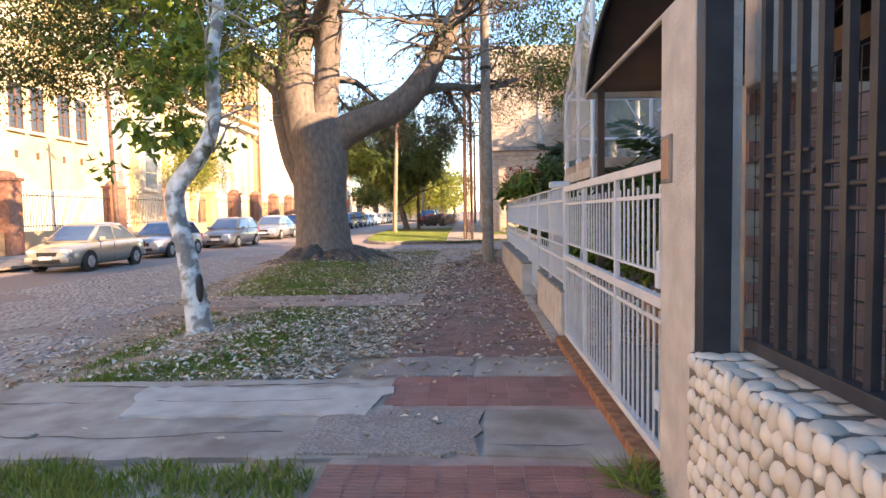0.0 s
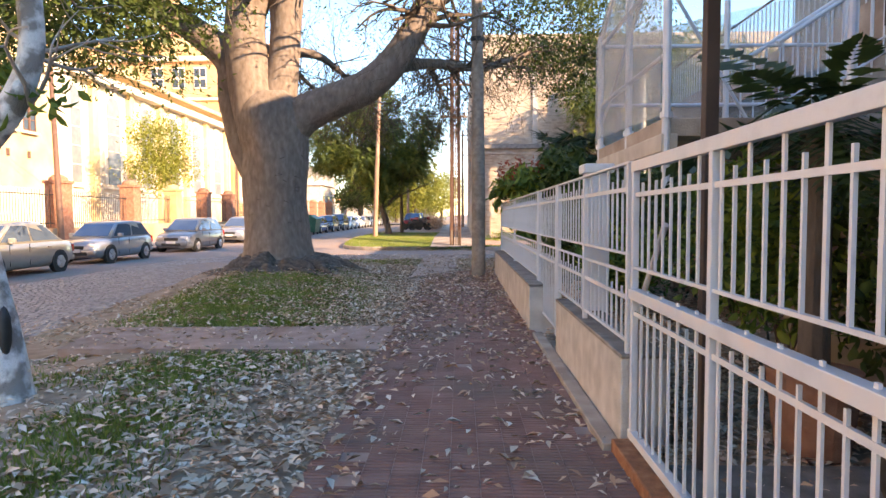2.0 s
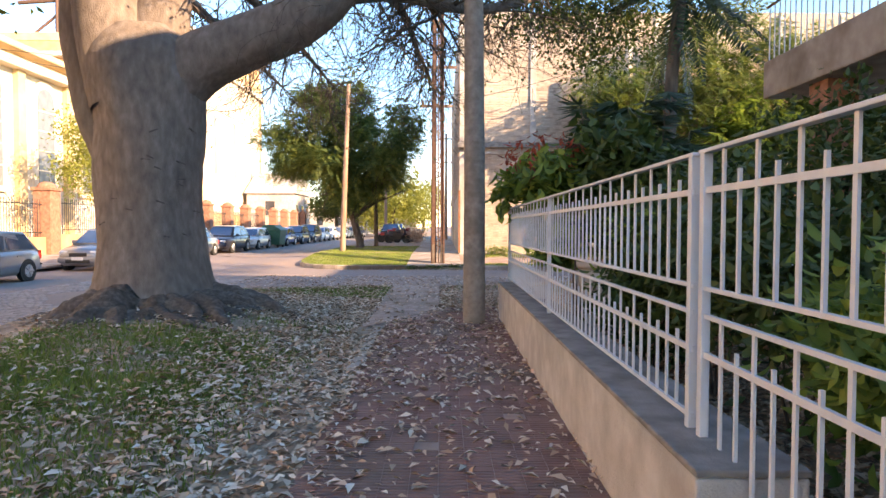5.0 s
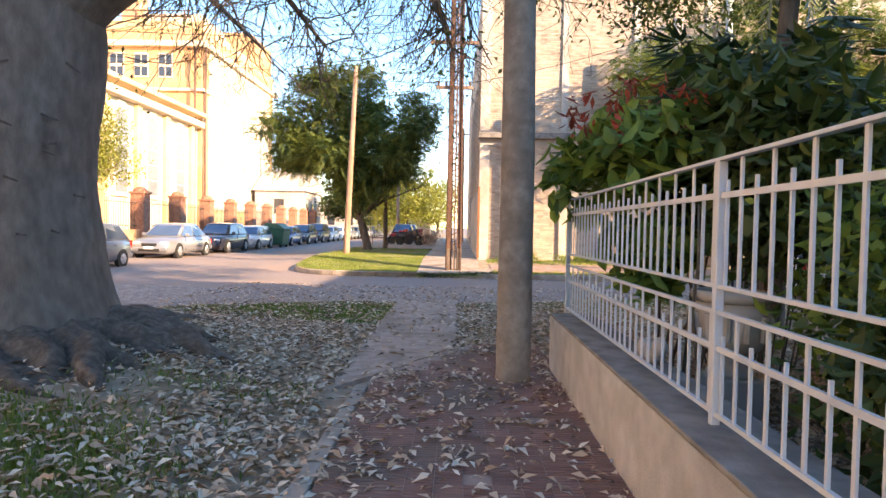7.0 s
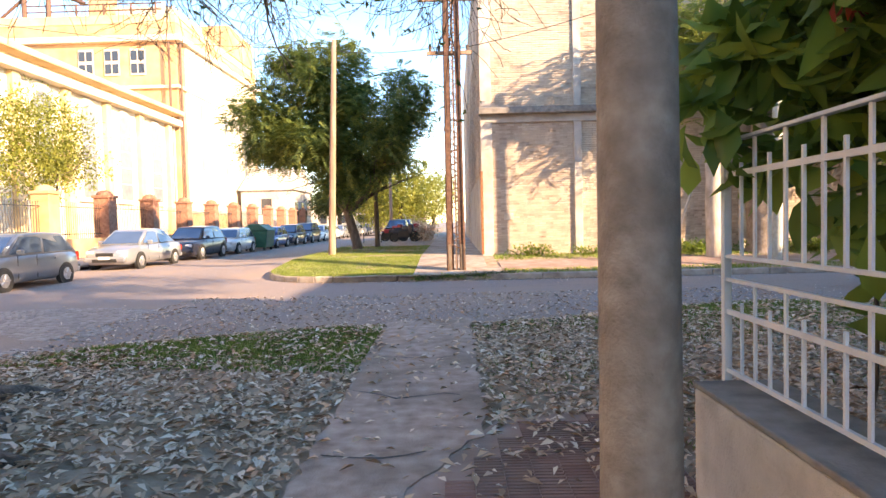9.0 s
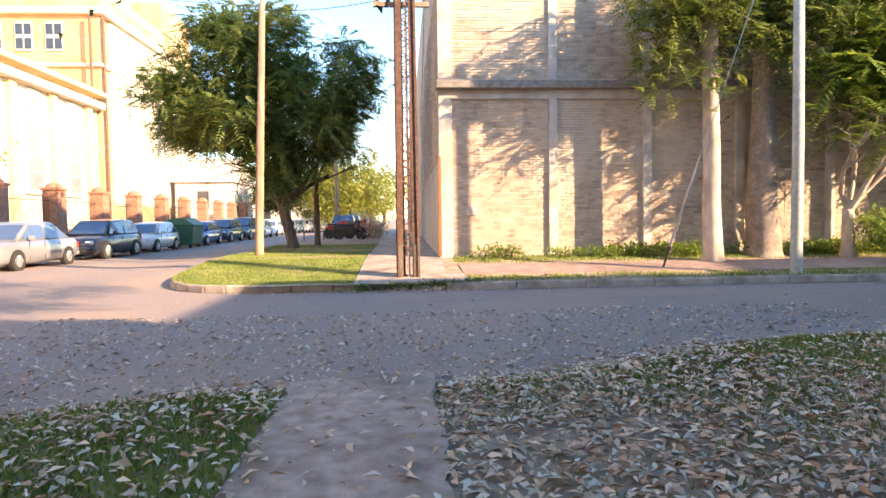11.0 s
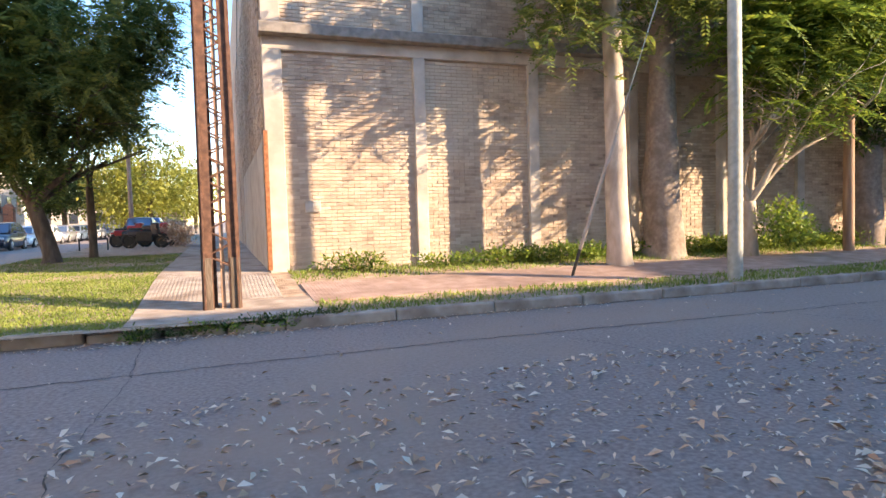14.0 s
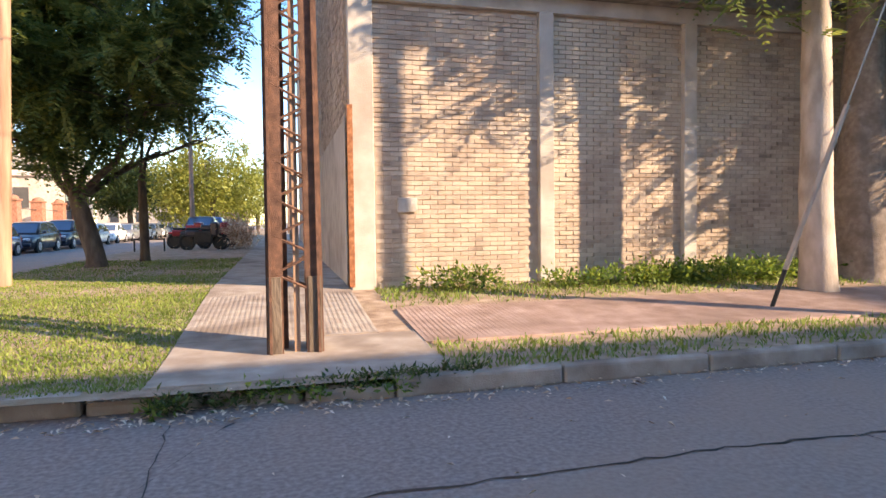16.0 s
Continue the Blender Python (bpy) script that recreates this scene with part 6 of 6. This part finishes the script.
# pebbles set in the wall face and on its top
def pebble_mesh(seed):
    bm = bmesh.new()
    bmesh.ops.create_icosphere(bm, subdivisions=2, radius=.5)
    rr = random.Random(seed)
    s = Vector((rr.uniform(0, 9), rr.uniform(0, 9), 0))
    for v in bm.verts:
        v.co *= 1 + .22 * noise.noise(v.co * 1.6 + s)
    me = bpy.data.meshes.new("pebble")
    bm.to_mesh(me)
    bm.free()
    me.shade_smooth()
    me.materials.append(M_STONE)
    return me


peb = [pebble_mesh(k) for k in range(6)]
wall_peb = next(o for o in scene.objects if o.name == "wall_pebble")
prng = random.Random(6)
row, z = 0, -.02
while z < .84:
    y = .84 - (.03 if row % 2 else 0)
    hmax = .09
    while y > -.75:
        w = prng.uniform(.05, .095)
        h = prng.uniform(.07, .11)
        o = new("pebble", peb[prng.randrange(6)])
        o.parent = wall_peb
        o.matrix_local = Matrix.LocRotScale((1.582, y - w / 2, min(.81, z + .04 + prng.uniform(-.012, .012))), Euler((prng.uniform(-.7, .7), 0, 0)), Vector((.05, w * 1.02, h)))
        y -= w + .003
    row += 1
    z += .079
for i in range(10):
    for j in range(4):
        o = new("pebble", peb[prng.randrange(6)])
        o.parent = wall_peb
        o.matrix_local = Matrix.LocRotScale((1.63 + j * .085, .74 - i * .14 + prng.uniform(-.02, .02), .84), Euler((0, 0, prng.uniform(0, 3))), Vector((.1, .14, .035)))

# ---- carport awning ----
aw = thing("carport_awning", 1.85, 3.1, 0, "dark brown barrel-vaulted carport awning", "awning")
V, F = [], []
n = 18
for x in (0, 4.4):
    for t in (0, .03):
        for k in range(n + 1):
            a = math.pi * (.08 + .84 * k / n)
            V.append((x, 1.75 * math.cos(a) / math.cos(math.pi * .08), 2.62 + (.95 + t) * (math.sin(a) - .2)))
m = n + 1
for k in range(n):
    F += [(k, k + 1, 2 * m + k + 1, 2 * m + k), (m + k, 3 * m + k, 3 * m + k + 1, m + k + 1), (k, m + k, m + k + 1, k + 1), (2 * m + k, 2 * m + k + 1, 3 * m + k + 1, 3 * m + k)]
raw("canopy", V, F, M_AWN, aw, True)
for k in range(3):
    V, F = [], []
    pts = []
    for q in range(13):
        a = math.pi * (.08 + .84 * q / 12)
        pts.append((.02 + k * 2.1, 1.75 * math.cos(a) / math.cos(math.pi * .08), 2.6 + .95 * (math.sin(a) - .2)))
    tube(V, F, pts, [.025] * 13, 6)
    raw("hoop", V, F, M_DARKIRON, aw, True)
for y in (-1.72, 1.72):
    part("beam", bx(0, 4.4, y - .03, y + .03, 2.62, 2.68), M_CONC, aw)
part("tie_bar", rod((.02, -1.7, 2.66), (.02, 1.7, 2.66), .02, seg=8), M_CONCP, aw)
part("post", bx(.1, .17, 1.58, 1.65, 0, 2.7, .004), M_AWN, aw)
part("post", bx(4.1, 4.17, 1.58, 1.65, 0, 2.7, .004), M_AWN, aw)

# ---- raised terrace with netting and stair ----
M_NET = bpy.data.materials.new("shade_net")
M_NET.use_nodes = True
nt = M_NET.node_tree
b = nt.nodes["Principled BSDF"]
b.inputs["Base Color"].default_value = (.55, .56, .55, 1)
b.inputs["Roughness"].default_value = .9
wv = nt.nodes.new("ShaderNodeTexNoise")
wv.inputs["Scale"].default_value = 220
mr = nt.nodes.new("ShaderNodeMapRange")
mr.inputs[1].default_value, mr.inputs[2].default_value, mr.inputs[3].default_value, mr.inputs[4].default_value = .4, .6, .1, .42
tcn = nt.nodes.new("ShaderNodeTexCoord")
nt.links.new(tcn.outputs["Object"], wv.inputs["Vector"])
nt.links.new(wv.outputs[0], mr.inputs[0])
nt.links.new(mr.outputs[0], b.inputs["Alpha"])
ter = thing("raised_terrace", 2.1, 5.84, 0, "raised concrete terrace with white pipe posts and netting", "terrace")
part("slab", bx(0, 2.6, 0, 2.1, 1.97, 2.1, .01), M_CONC, ter)
part("beam", bx(-.02, .1, -.02, 2.12, 1.86, 1.99, .01), M_CONCP, ter)
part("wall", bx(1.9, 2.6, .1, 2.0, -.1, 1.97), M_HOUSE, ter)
for x, y, z in ((.02, 0, 4.3), (.02, 1.0, 4.0), (.02, 2.08, 3.25), (1.3, 2.08, 3.6), (2.5, 2.08, 3.8), (1.3, 0, 4.3)):
    part("post", rod((x, y, 1.6 if x < .1 else 2.1), (x, y, z), .03, seg=10), M_WHITE, ter)
    part("post_foot", rod((x, y, 2.1), (x, y, 2.14), .045, seg=10), M_WHITE, ter)
for z in (2.55, 3.15):
    part("rail", rod((.02, 0, z), (.02, 2.08, z), .02, seg=8), M_WHITE, ter)
    part("rail", rod((.02, 2.08, z), (2.5, 2.08, z), .02, seg=8), M_WHITE, ter)
part("top_rail", rod((.02, 0, 4.25), (.02, 2.1, 3.2), .02, seg=8), M_WHITE, ter)
part("brace", rod((.05, 0, 3.6), (.05, 2.08, 2.4), .016, seg=8), M_WHITE, ter)
part("brace", rod((.05, 1.0, 3.9), (1.3, 1.4, 2.15), .016, seg=8), M_WHITE, ter)
part("net", quad_slab([(-.02, 2.1, 2.2), (-.02, 0, 2.12), (-.02, 0, 4.2), (-.02, 2.1, 3.2)], .003), M_NET, ter, "grey shade netting")
part("net", quad_slab([(2.5, 2.13, 2.12), (-.02, 2.13, 2.12), (-.02, 2.13, 3.2), (2.5, 2.13, 3.75)], .003), M_NET, ter, "grey shade netting")
part("net", quad_slab([(.2, 2.6, 1.7), (-.02, 2.14, 2.12), (-.02, 2.14, 3.15), (.1, 2.5, 2.6)], .003), M_NET, ter, "loose flap of netting")
st = thing("garden_stair", 3.5, 7.05, 0, "concrete garden stair with white handrails", "stair")
for k in range(14):
    part("step", bx(k * .26, k * .26 + .28, 0, .9, 1.95 + k * .17, 2.12 + k * .17, .008), M_CONC, st)
part("soffit", quad_slab([(0, 0, 1.82), (0, .9, 1.82), (3.7, .9, 4.24), (3.7, 0, 4.24)], .1), M_CONC, st)
for y in (.03, .87):
    part("handrail", rod((0, y, 2.95), (3.6, y, 5.3), .022, seg=8), M_WHITE, st)
    part("lower_rail", rod((0, y, 2.25), (3.6, y, 4.6), .014, seg=8), M_WHITE, st)
    for k in range(28):
        part("baluster", rod((k * .13 + .05, y, 2.15 + k * .085), (k * .13 + .05, y, 2.98 + k * .085), .009, seg=6), M_WHITE, st)
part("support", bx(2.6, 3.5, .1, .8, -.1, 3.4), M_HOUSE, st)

# ---- balcony of the house ----
bal = thing("house_balcony", 5.9, 8.2, 0, "heavy concrete balcony on brick pillars", "balcony")
part("slab", bx(0, 1.6, 0, 9.0, 3.55, 4.15, .02), M_CONC, bal)
for y in (.3, 3.9, 7.5):
    part("pillar", bx(.15, .6, y, y + .45, -.1, 3.55, .01), M_REDBR, bal, "brick pillar under the balcony")
part("rail", rod((.06, 0, 5.05), (.06, 9.0, 5.05), .022, seg=8), M_BROWNW, bal)
for k in range(60):
    part("baluster", rod((.06, .08 + k * .15, 4.15), (.06, .08 + k * .15, 5.05), .01, seg=6), M_WHITE, bal)

# brace and small box beside the second gate
br = thing("gate_brace", 1.95, 5.3, 0, "diagonal white steel brace behind the railing", "brace")
part("strut", rod((0, 0, 1.35), (.05, 1.3, .1), .022, seg=8), M_WHITE, br)
gpz = thing("gate_post", 1.86, 6.9, 0, "square white-painted concrete post with a cap", "post")
part("shaft", bx(-.1, .1, -.1, .1, 0, 1.78, .008), M_WHITE, gpz)
part("cap", bx(-.13, .13, -.13, .13, 1.78, 1.86, .01), M_WHITE, gpz)
ur = thing("garden_urn", 2.7, 15.15, 0, "weathered pale cement garden urn on a pedestal", "planter")


def turned(profile, seg=32):
    """A turned body from (radius, height) pairs."""
    bm = bmesh.new()
    rings = [[bm.verts.new((r * math.cos(2 * math.pi * k / seg), r * math.sin(2 * math.pi * k / seg), z)) for k in range(seg)] for r, z in profile]
    for a, b in zip(rings, rings[1:]):
        for k in range(seg):
            bm.faces.new((a[k], a[(k + 1) % seg], b[(k + 1) % seg], b[k]))
    bm.faces.new(list(reversed(rings[0])))
    bm.faces.new(rings[-1])
    return bm


part("pedestal", bx(-.2, .2, -.2, .2, -.05, .3, .015), M_CONCP, ur)
part("foot", turned([(.17, .3), (.18, .34), (.13, .38), (.1, .43), (.13, .47)]), M_CONCP, ur, "", True)
part("bowl", turned([(.13, .47), (.21, .52), (.26, .62), (.27, .78), (.26, .88)]), M_CONCP, ur, "", True)
part("rim", turned([(.26, .88), (.3, .9), (.31, .94), (.3, .97), (.25, .97), (.24, .9)]), M_CONCP, ur, "", True)
for k in range(12):
    a = 2 * math.pi * k / 12
    part("swag", rod((.265 * math.cos(a), .265 * math.sin(a), .6), (.28 * math.cos(a), .28 * math.sin(a), .8), .025, .035, 8), M_CONCP, ur)
orn = tagged(part("garden_ornament", bmesh.new(), M_CONCP), "pale weathered stone ornament lying by the railing wall", "ornament")
bm = bmesh.new()
for c, r in (((0, 0, .1), (.13, .24, .12)), ((.02, -.22, .2), (.08, .09, .1)), ((.0, .22, .07), (.1, .14, .08)), ((-.05, .05, .16), (.08, .12, .09))):
    bmesh.ops.create_icosphere(bm, subdivisions=3, radius=1, matrix=Matrix.Translation(c) @ Matrix.Diagonal((*r, 1)))
for v in bm.verts:
    v.co += Vector((1, 1, .5)) * (.02 * noise.noise(v.co * 14))
bm.to_mesh(orn.data)
bm.free()
orn.data.shade_smooth()
orn.scale = (.6, .6, .6)
orn.location = (1.8, 14.25, .578)

# dark carport interior: added solid roof, shade-coloured back wall and floor, stored vehicle
cp = thing("carport", 3.6, 1.6, 0, "carport interior with added flat roof, back wall and floor darkened as shade", "carport")
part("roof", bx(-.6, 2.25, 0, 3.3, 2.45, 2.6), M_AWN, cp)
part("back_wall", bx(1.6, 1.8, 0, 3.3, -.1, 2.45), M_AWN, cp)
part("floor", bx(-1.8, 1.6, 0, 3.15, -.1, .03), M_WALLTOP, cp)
motorbike(3.3, 3.6, 60, P_DARK, "dark motorbike stored under the carport")
tr = thing("cycad", 2.75, 5.05, 0, "broad-leaved potted cycad beside the carport", "plant")
part("pot", rod((0, 0, 0), (0, 0, .5), .2, .26, 18), M_REDBR, tr)
part("stem", rod((0, 0, .4), (0, 0, 1.9), .09, .07, 10), M_BARKD, tr)
fronds("fronds", 410, [((2.75, 5.05, 2.05), (.12, .12, .1))], 22, 1.3, (.03, .03, .03), .85, M_LEAFP, tr, (2.75, 5.05, 0), 14, .3)

# ---- pieces: pavement tiles, bricks, cobbles ----
def ribbed(x0, y0, s, V, F, z=.0):
    """A square tile with four rounded ribs across it."""
    b = len(V)
    prof = []
    for r in range(4):
        y = y0 + s * r / 4
        prof += [(y + .003, .010), (y + .008, .018), (y + s / 4 - .008, .018), (y + s / 4 - .003, .010)]
    prof = [(y0 + .001, -.01)] + prof + [(y0 + s - .001, -.01)]
    for y, h in prof:
        V.append((x0 + .002, y, z + h))
        V.append((x0 + s - .002, y, z + h))
    for k in range(len(prof) - 1):
        a = b + 2 * k
        F.append((a, a + 1, a + 3, a + 2))


TS = .16
trow = random.Random(2)
tile_mesh = None
tiles_near = thing("floor_tiles", 0, 0, .0, "red ribbed cement pavement tiles, worn and cracked", "pavement", kind="structure")
V, F = [], []
ribbed(0, 0, TS, V, F)
for i in range(11):
    for j in range(-5, 22):
        y = .02 + j * TS * 1.005
        x = -.2 + i * TS
        if 1.74 < y + TS < 2.78 or y + TS > 3.6 or (y > 2 and x < -.1):
            continue
        if tile_mesh is None:
            o = raw("tile", V, F, M_TILE, tiles_near)
            tile_mesh = o.data
        else:
            o = new("tile", tile_mesh)
            o.parent = tiles_near
        o.matrix_local = pose(x, y, trow.uniform(-.003, .003), trow.uniform(-.5, .5), trow.uniform(-.5, .5), trow.uniform(-.3, .3))
V, F = [], []
for i in range(11):
    for j in range(86):
        y = 4.32 + j * TS
        x = -.2 + i * TS
        if y + TS > tile_end(x) + trow.uniform(-.1, .05) or (trow.random() < .012):
            continue
        ribbed(x, y, TS, V, F, trow.uniform(-.003, .003))
tagged(raw("floor_tiles_rest", V, F, M_TILEJ, tiles_near), kind="stuff")


def bricks(name, x0, x1, z0, z1, mk, L=.255, H=.076, rng=None):
    """Courses of bricks as boxes open at the back; mk maps (u, z, depth) to a point."""
    V, F = [], []
    r = 0
    z = z0
    while z + H <= z1 + 1e-6:
        u = x0 - (L / 2 if r % 2 else 0)
        while u < x1:
            a, b = max(u + .005, x0), min(u + L - .005, x1)
            if b - a > .03:
                d = rng.uniform(.006, .024)
                k = len(V)
                for dd, pad in ((-.03, 0), (d, .002)):
                    V += [mk(a + pad, z + .006 + pad, dd), mk(b - pad, z + .006 + pad, dd), mk(b - pad, z + H - .006 - pad, dd), mk(a + pad, z + H - .006 - pad, dd)]
                F += [(k + 4, k + 5, k + 6, k + 7), (k, k + 1, k + 5, k + 4), (k + 1, k + 2, k + 6, k + 5), (k + 2, k + 3, k + 7, k + 6), (k + 3, k, k + 4, k + 7)]
            u += L
        z += H
        r += 1
    return V, F


brng = random.Random(3)
front = lambda u, z, d: (u, WY + .05 - d, z)
side = lambda u, z, d: (WX - d, u, z)
V, F = [], []
cols = COLX + [27.7]
for i in range(len(COLX)):
    a = COLX[i] + (.38 if i == 0 else .26)
    b = cols[i + 1]
    for z0, z1 in ((.05, 4.7), (5.25, 10.8)):
        if i == 0 and z0 < 1:
            z0 = 2.63
        v, f = bricks("b", a, b, z0, z1, front, rng=brng)
        n = len(V)
        V += v
        F += [tuple(q + n for q in t) for t in f]
tagged(raw("bricks_rest", V, F, M_BRICKJ, wall), kind="stuff")
V, F = bricks("b", WY + .4, 52, .05, 8.0, side, rng=brng)
sw = next(o for o in scene.objects if o.name == "wall_warehouse_side")
tagged(raw("bricks_rest", V, F, M_BRICKJ, sw), kind="stuff")
bmsh = []
for k in range(4):
    d = brng.uniform(.008, .022)
    me = bpy.data.meshes.new("brick")
    vv = []
    for dd, pad in ((-.03, 0), (d, .002)):
        vv += [(.005 + pad, -dd, .006 + pad), (.25 - pad, -dd, .006 + pad), (.25 - pad, -dd, .07 - pad), (.005 + pad, -dd, .07 - pad)]
    me.from_pydata(vv, [], [(4, 5, 6, 7), (0, 1, 5, 4), (1, 2, 6, 5), (2, 3, 7, 6), (3, 0, 4, 7)])
    me.materials.append(M_BRICK)
    bmsh.append(me)
for r in range(34):
    for c in range(11):
        x = 1.76 + c * .2515 - (.125 if r % 2 else 0)
        if x < 1.74 or x > 4.26:
            continue
        o = new("brick", bmsh[brng.randrange(4)])
        o.parent = wall
        o.location = (x, WY + .05, .05 + r * .076)

# cobbles of the street
V, F = [], []
crng = random.Random(7)
y = 1.0
while y < 25.5:
    x = -9.7
    off = crng.uniform(0, .1)
    while x < kerb_x(y) - .25:
        w, l = crng.uniform(.1, .14), .12
        xx = x + off
        yy = y + .35 * math.cos((xx + 7.2) * 1.1)
        if xx < kerb_x(yy) - .3 - .25 * patchy(xx, yy, 1.1, 3) and patchy(xx, yy, .35, 8) > -.28:
            zt = -.15 + crng.uniform(.006, .02)
            k = len(V)
            for p, zz in ((0, -.17), (.012, zt)):
                V += [(xx + p, yy + p, zz), (xx + w - p - .012, yy + p, zz), (xx + w - p - .012, yy + l - p - .014, zz), (xx + p, yy + l - p - .014, zz)]
            F += [(k + 4, k + 5, k + 6, k + 7), (k, k + 1, k + 5, k + 4), (k + 1, k + 2, k + 6, k + 5), (k + 2, k + 3, k + 7, k + 6), (k + 3, k, k + 4, k + 7)]
        x += w
    y += .125
tagged(raw("cobblestones", V, F, M_COBBLE), "worn grey granite cobblestones showing through the street", "cobblestones", kind="stuff")

# cracks in the cross street
def crack(pts, w, label, z=-.1455):
    rr = random.Random(int(pts[0][0] * 10))
    P = []
    for (x0, y0), (x1, y1) in zip(pts, pts[1:]):
        n = max(2, int(math.hypot(x1 - x0, y1 - y0) / .12))
        for k in range(n):
            t = k / n
            P.append((x0 + (x1 - x0) * t + rr.uniform(-.015, .015), y0 + (y1 - y0) * t + rr.uniform(-.025, .025)))
    V, F = [], []
    for x, y in P:
        ww = w * rr.uniform(.4, 1.2)
        V += [(x - ww * .3, y - ww, z), (x + ww * .3, y + ww, z)]
    F = [(2 * k, 2 * k + 2, 2 * k + 3, 2 * k + 1) for k in range(len(P) - 1)]
    return tagged(raw("road_crack", V, F, M_BLACK), label, "crack", kind="structure")


crack([(-1.5, 28.2), (3, 28.35), (8, 28.2), (16, 28.4)], .014, "long dark crack along the asphalt")
crack([(4.0, 28.3), (4.6, 26.8), (4.5, 25)], .01, "dark crack across the asphalt")
crack([(-.5, 30.0), (-.4, 28), (-.55, 25.8), (-.3, 24.2)], .012, "dark joint in the asphalt by the footpath")
crack([(7.5, 28.3), (8.2, 26.4)], .01, "short dark crack in the asphalt")
gt = crown("gutter_weeds", 420, [((-.55, 30.1, -.08), (.2, .12, .06)), ((1.0, 30.15, -.05), (.7, .15, .05)), ((.2, 30.2, -.05), (.5, .12, .04))], 40, 16, (.06, .05, .03), .07, .03, M_LEAFB, None, -.2)[0]
tagged(gt, "small weeds growing in the kerb gutter", "weeds", kind="stuff")

crack([(-3.2, 2.1), (-1.8, 2.05), (-.5, 2.2)], .008, "dark crack across the driveway apron", .016)
crack([(-3.2, 2.75), (-2.1, 2.85)], .008, "dark crack in the driveway apron", .016)
crack([(-2.9, 3.3), (-2.0, 3.25), (-.2, 3.36)], .01, "broken joint along the driveway apron", .016)
crack([(-1.8, 2.8), (-1.0, 2.78), (-.3, 2.86)], .005, "hairline crack in the pale concrete", .034)
crack([(.75, 1.95), (1.2, 1.9), (1.55, 1.98)], .005, "hairline crack in the concrete slab", .026)
crack([(-.45, 17.2), (-.1, 17.1), (.3, 17.3)], .012, "dark joint in the footpath", .02)
crack([(-.5, 19.9), (.1, 19.8), (.5, 19.95)], .01, "dark joint in the footpath", .02)

# fine ribs of the tiled corner pavement
def ribs(x0, x1, y0, y1, dz, material, label):
    V, F = [], []
    x = x0
    while x < x1:
        y = y0
        while y < y1 - .1:
            l = .36
            k = len(V)
            for xx, zz in ((x, 0), (x + .008, .002), (x + .034, .002), (x + .042, 0)):
                V += [(xx, y + .01, rise(y) + dz + zz), (xx, y + l - .02, rise(y + l) + dz + zz)]
            F += [(k, k + 2, k + 3, k + 1), (k + 2, k + 4, k + 5, k + 3), (k + 4, k + 6, k + 7, k + 5)]
            y += l
        x += .062
    return tagged(raw("tile_rib", V, F, material), label, "pavement", kind="stuff")


ribs(-.7, 1.3, 31.95, 34.5, .03, M_CONC, "fine ribs of the grey pavement tiles")
ribs(1.8, 9, 31.4, 33.0, .032, M_CONCR, "fine ribs of the reddish pavement tiles")
litter("fallen_leaves", 2600, (-3.2, 6, 29.75, 30.35), lambda x, y: (.9 if -1.2 < x < 1.6 else .35) * (.6 + patchy(x, y, 2, 5)), lambda x, y: -.145 if y < 30.1 else -.03, .06, 204, "dry leaves and dirt caught along the broken kerb")
gw = crown("gutter_weeds", 421, [((-.55, 30.05, -.06), (.12, .1, .08)), ((.7, 30.2, -.02), (.6, .12, .05)), ((1.5, 30.2, .02), (.5, .12, .05)), ((-.1, 30.15, -.05), (.3, .1, .04))], 60, 18, (.05, .05, .03), .07, .022, M_LEAFD, None, -.3)[0]
tagged(gw, "dark tufts of weeds in the broken kerb", "weeds", kind="stuff")
crack([(-.9, 27.6), (-.5, 28.6), (-.2, 29.4), (.0, 29.9)], .025, "ragged dark seam in the asphalt before the ramp")
crack([(-.5, 18.6), (-.1, 18.35), (.25, 18.5), (.5, 18.35)], .014, "broken joint across the footpath", .02)
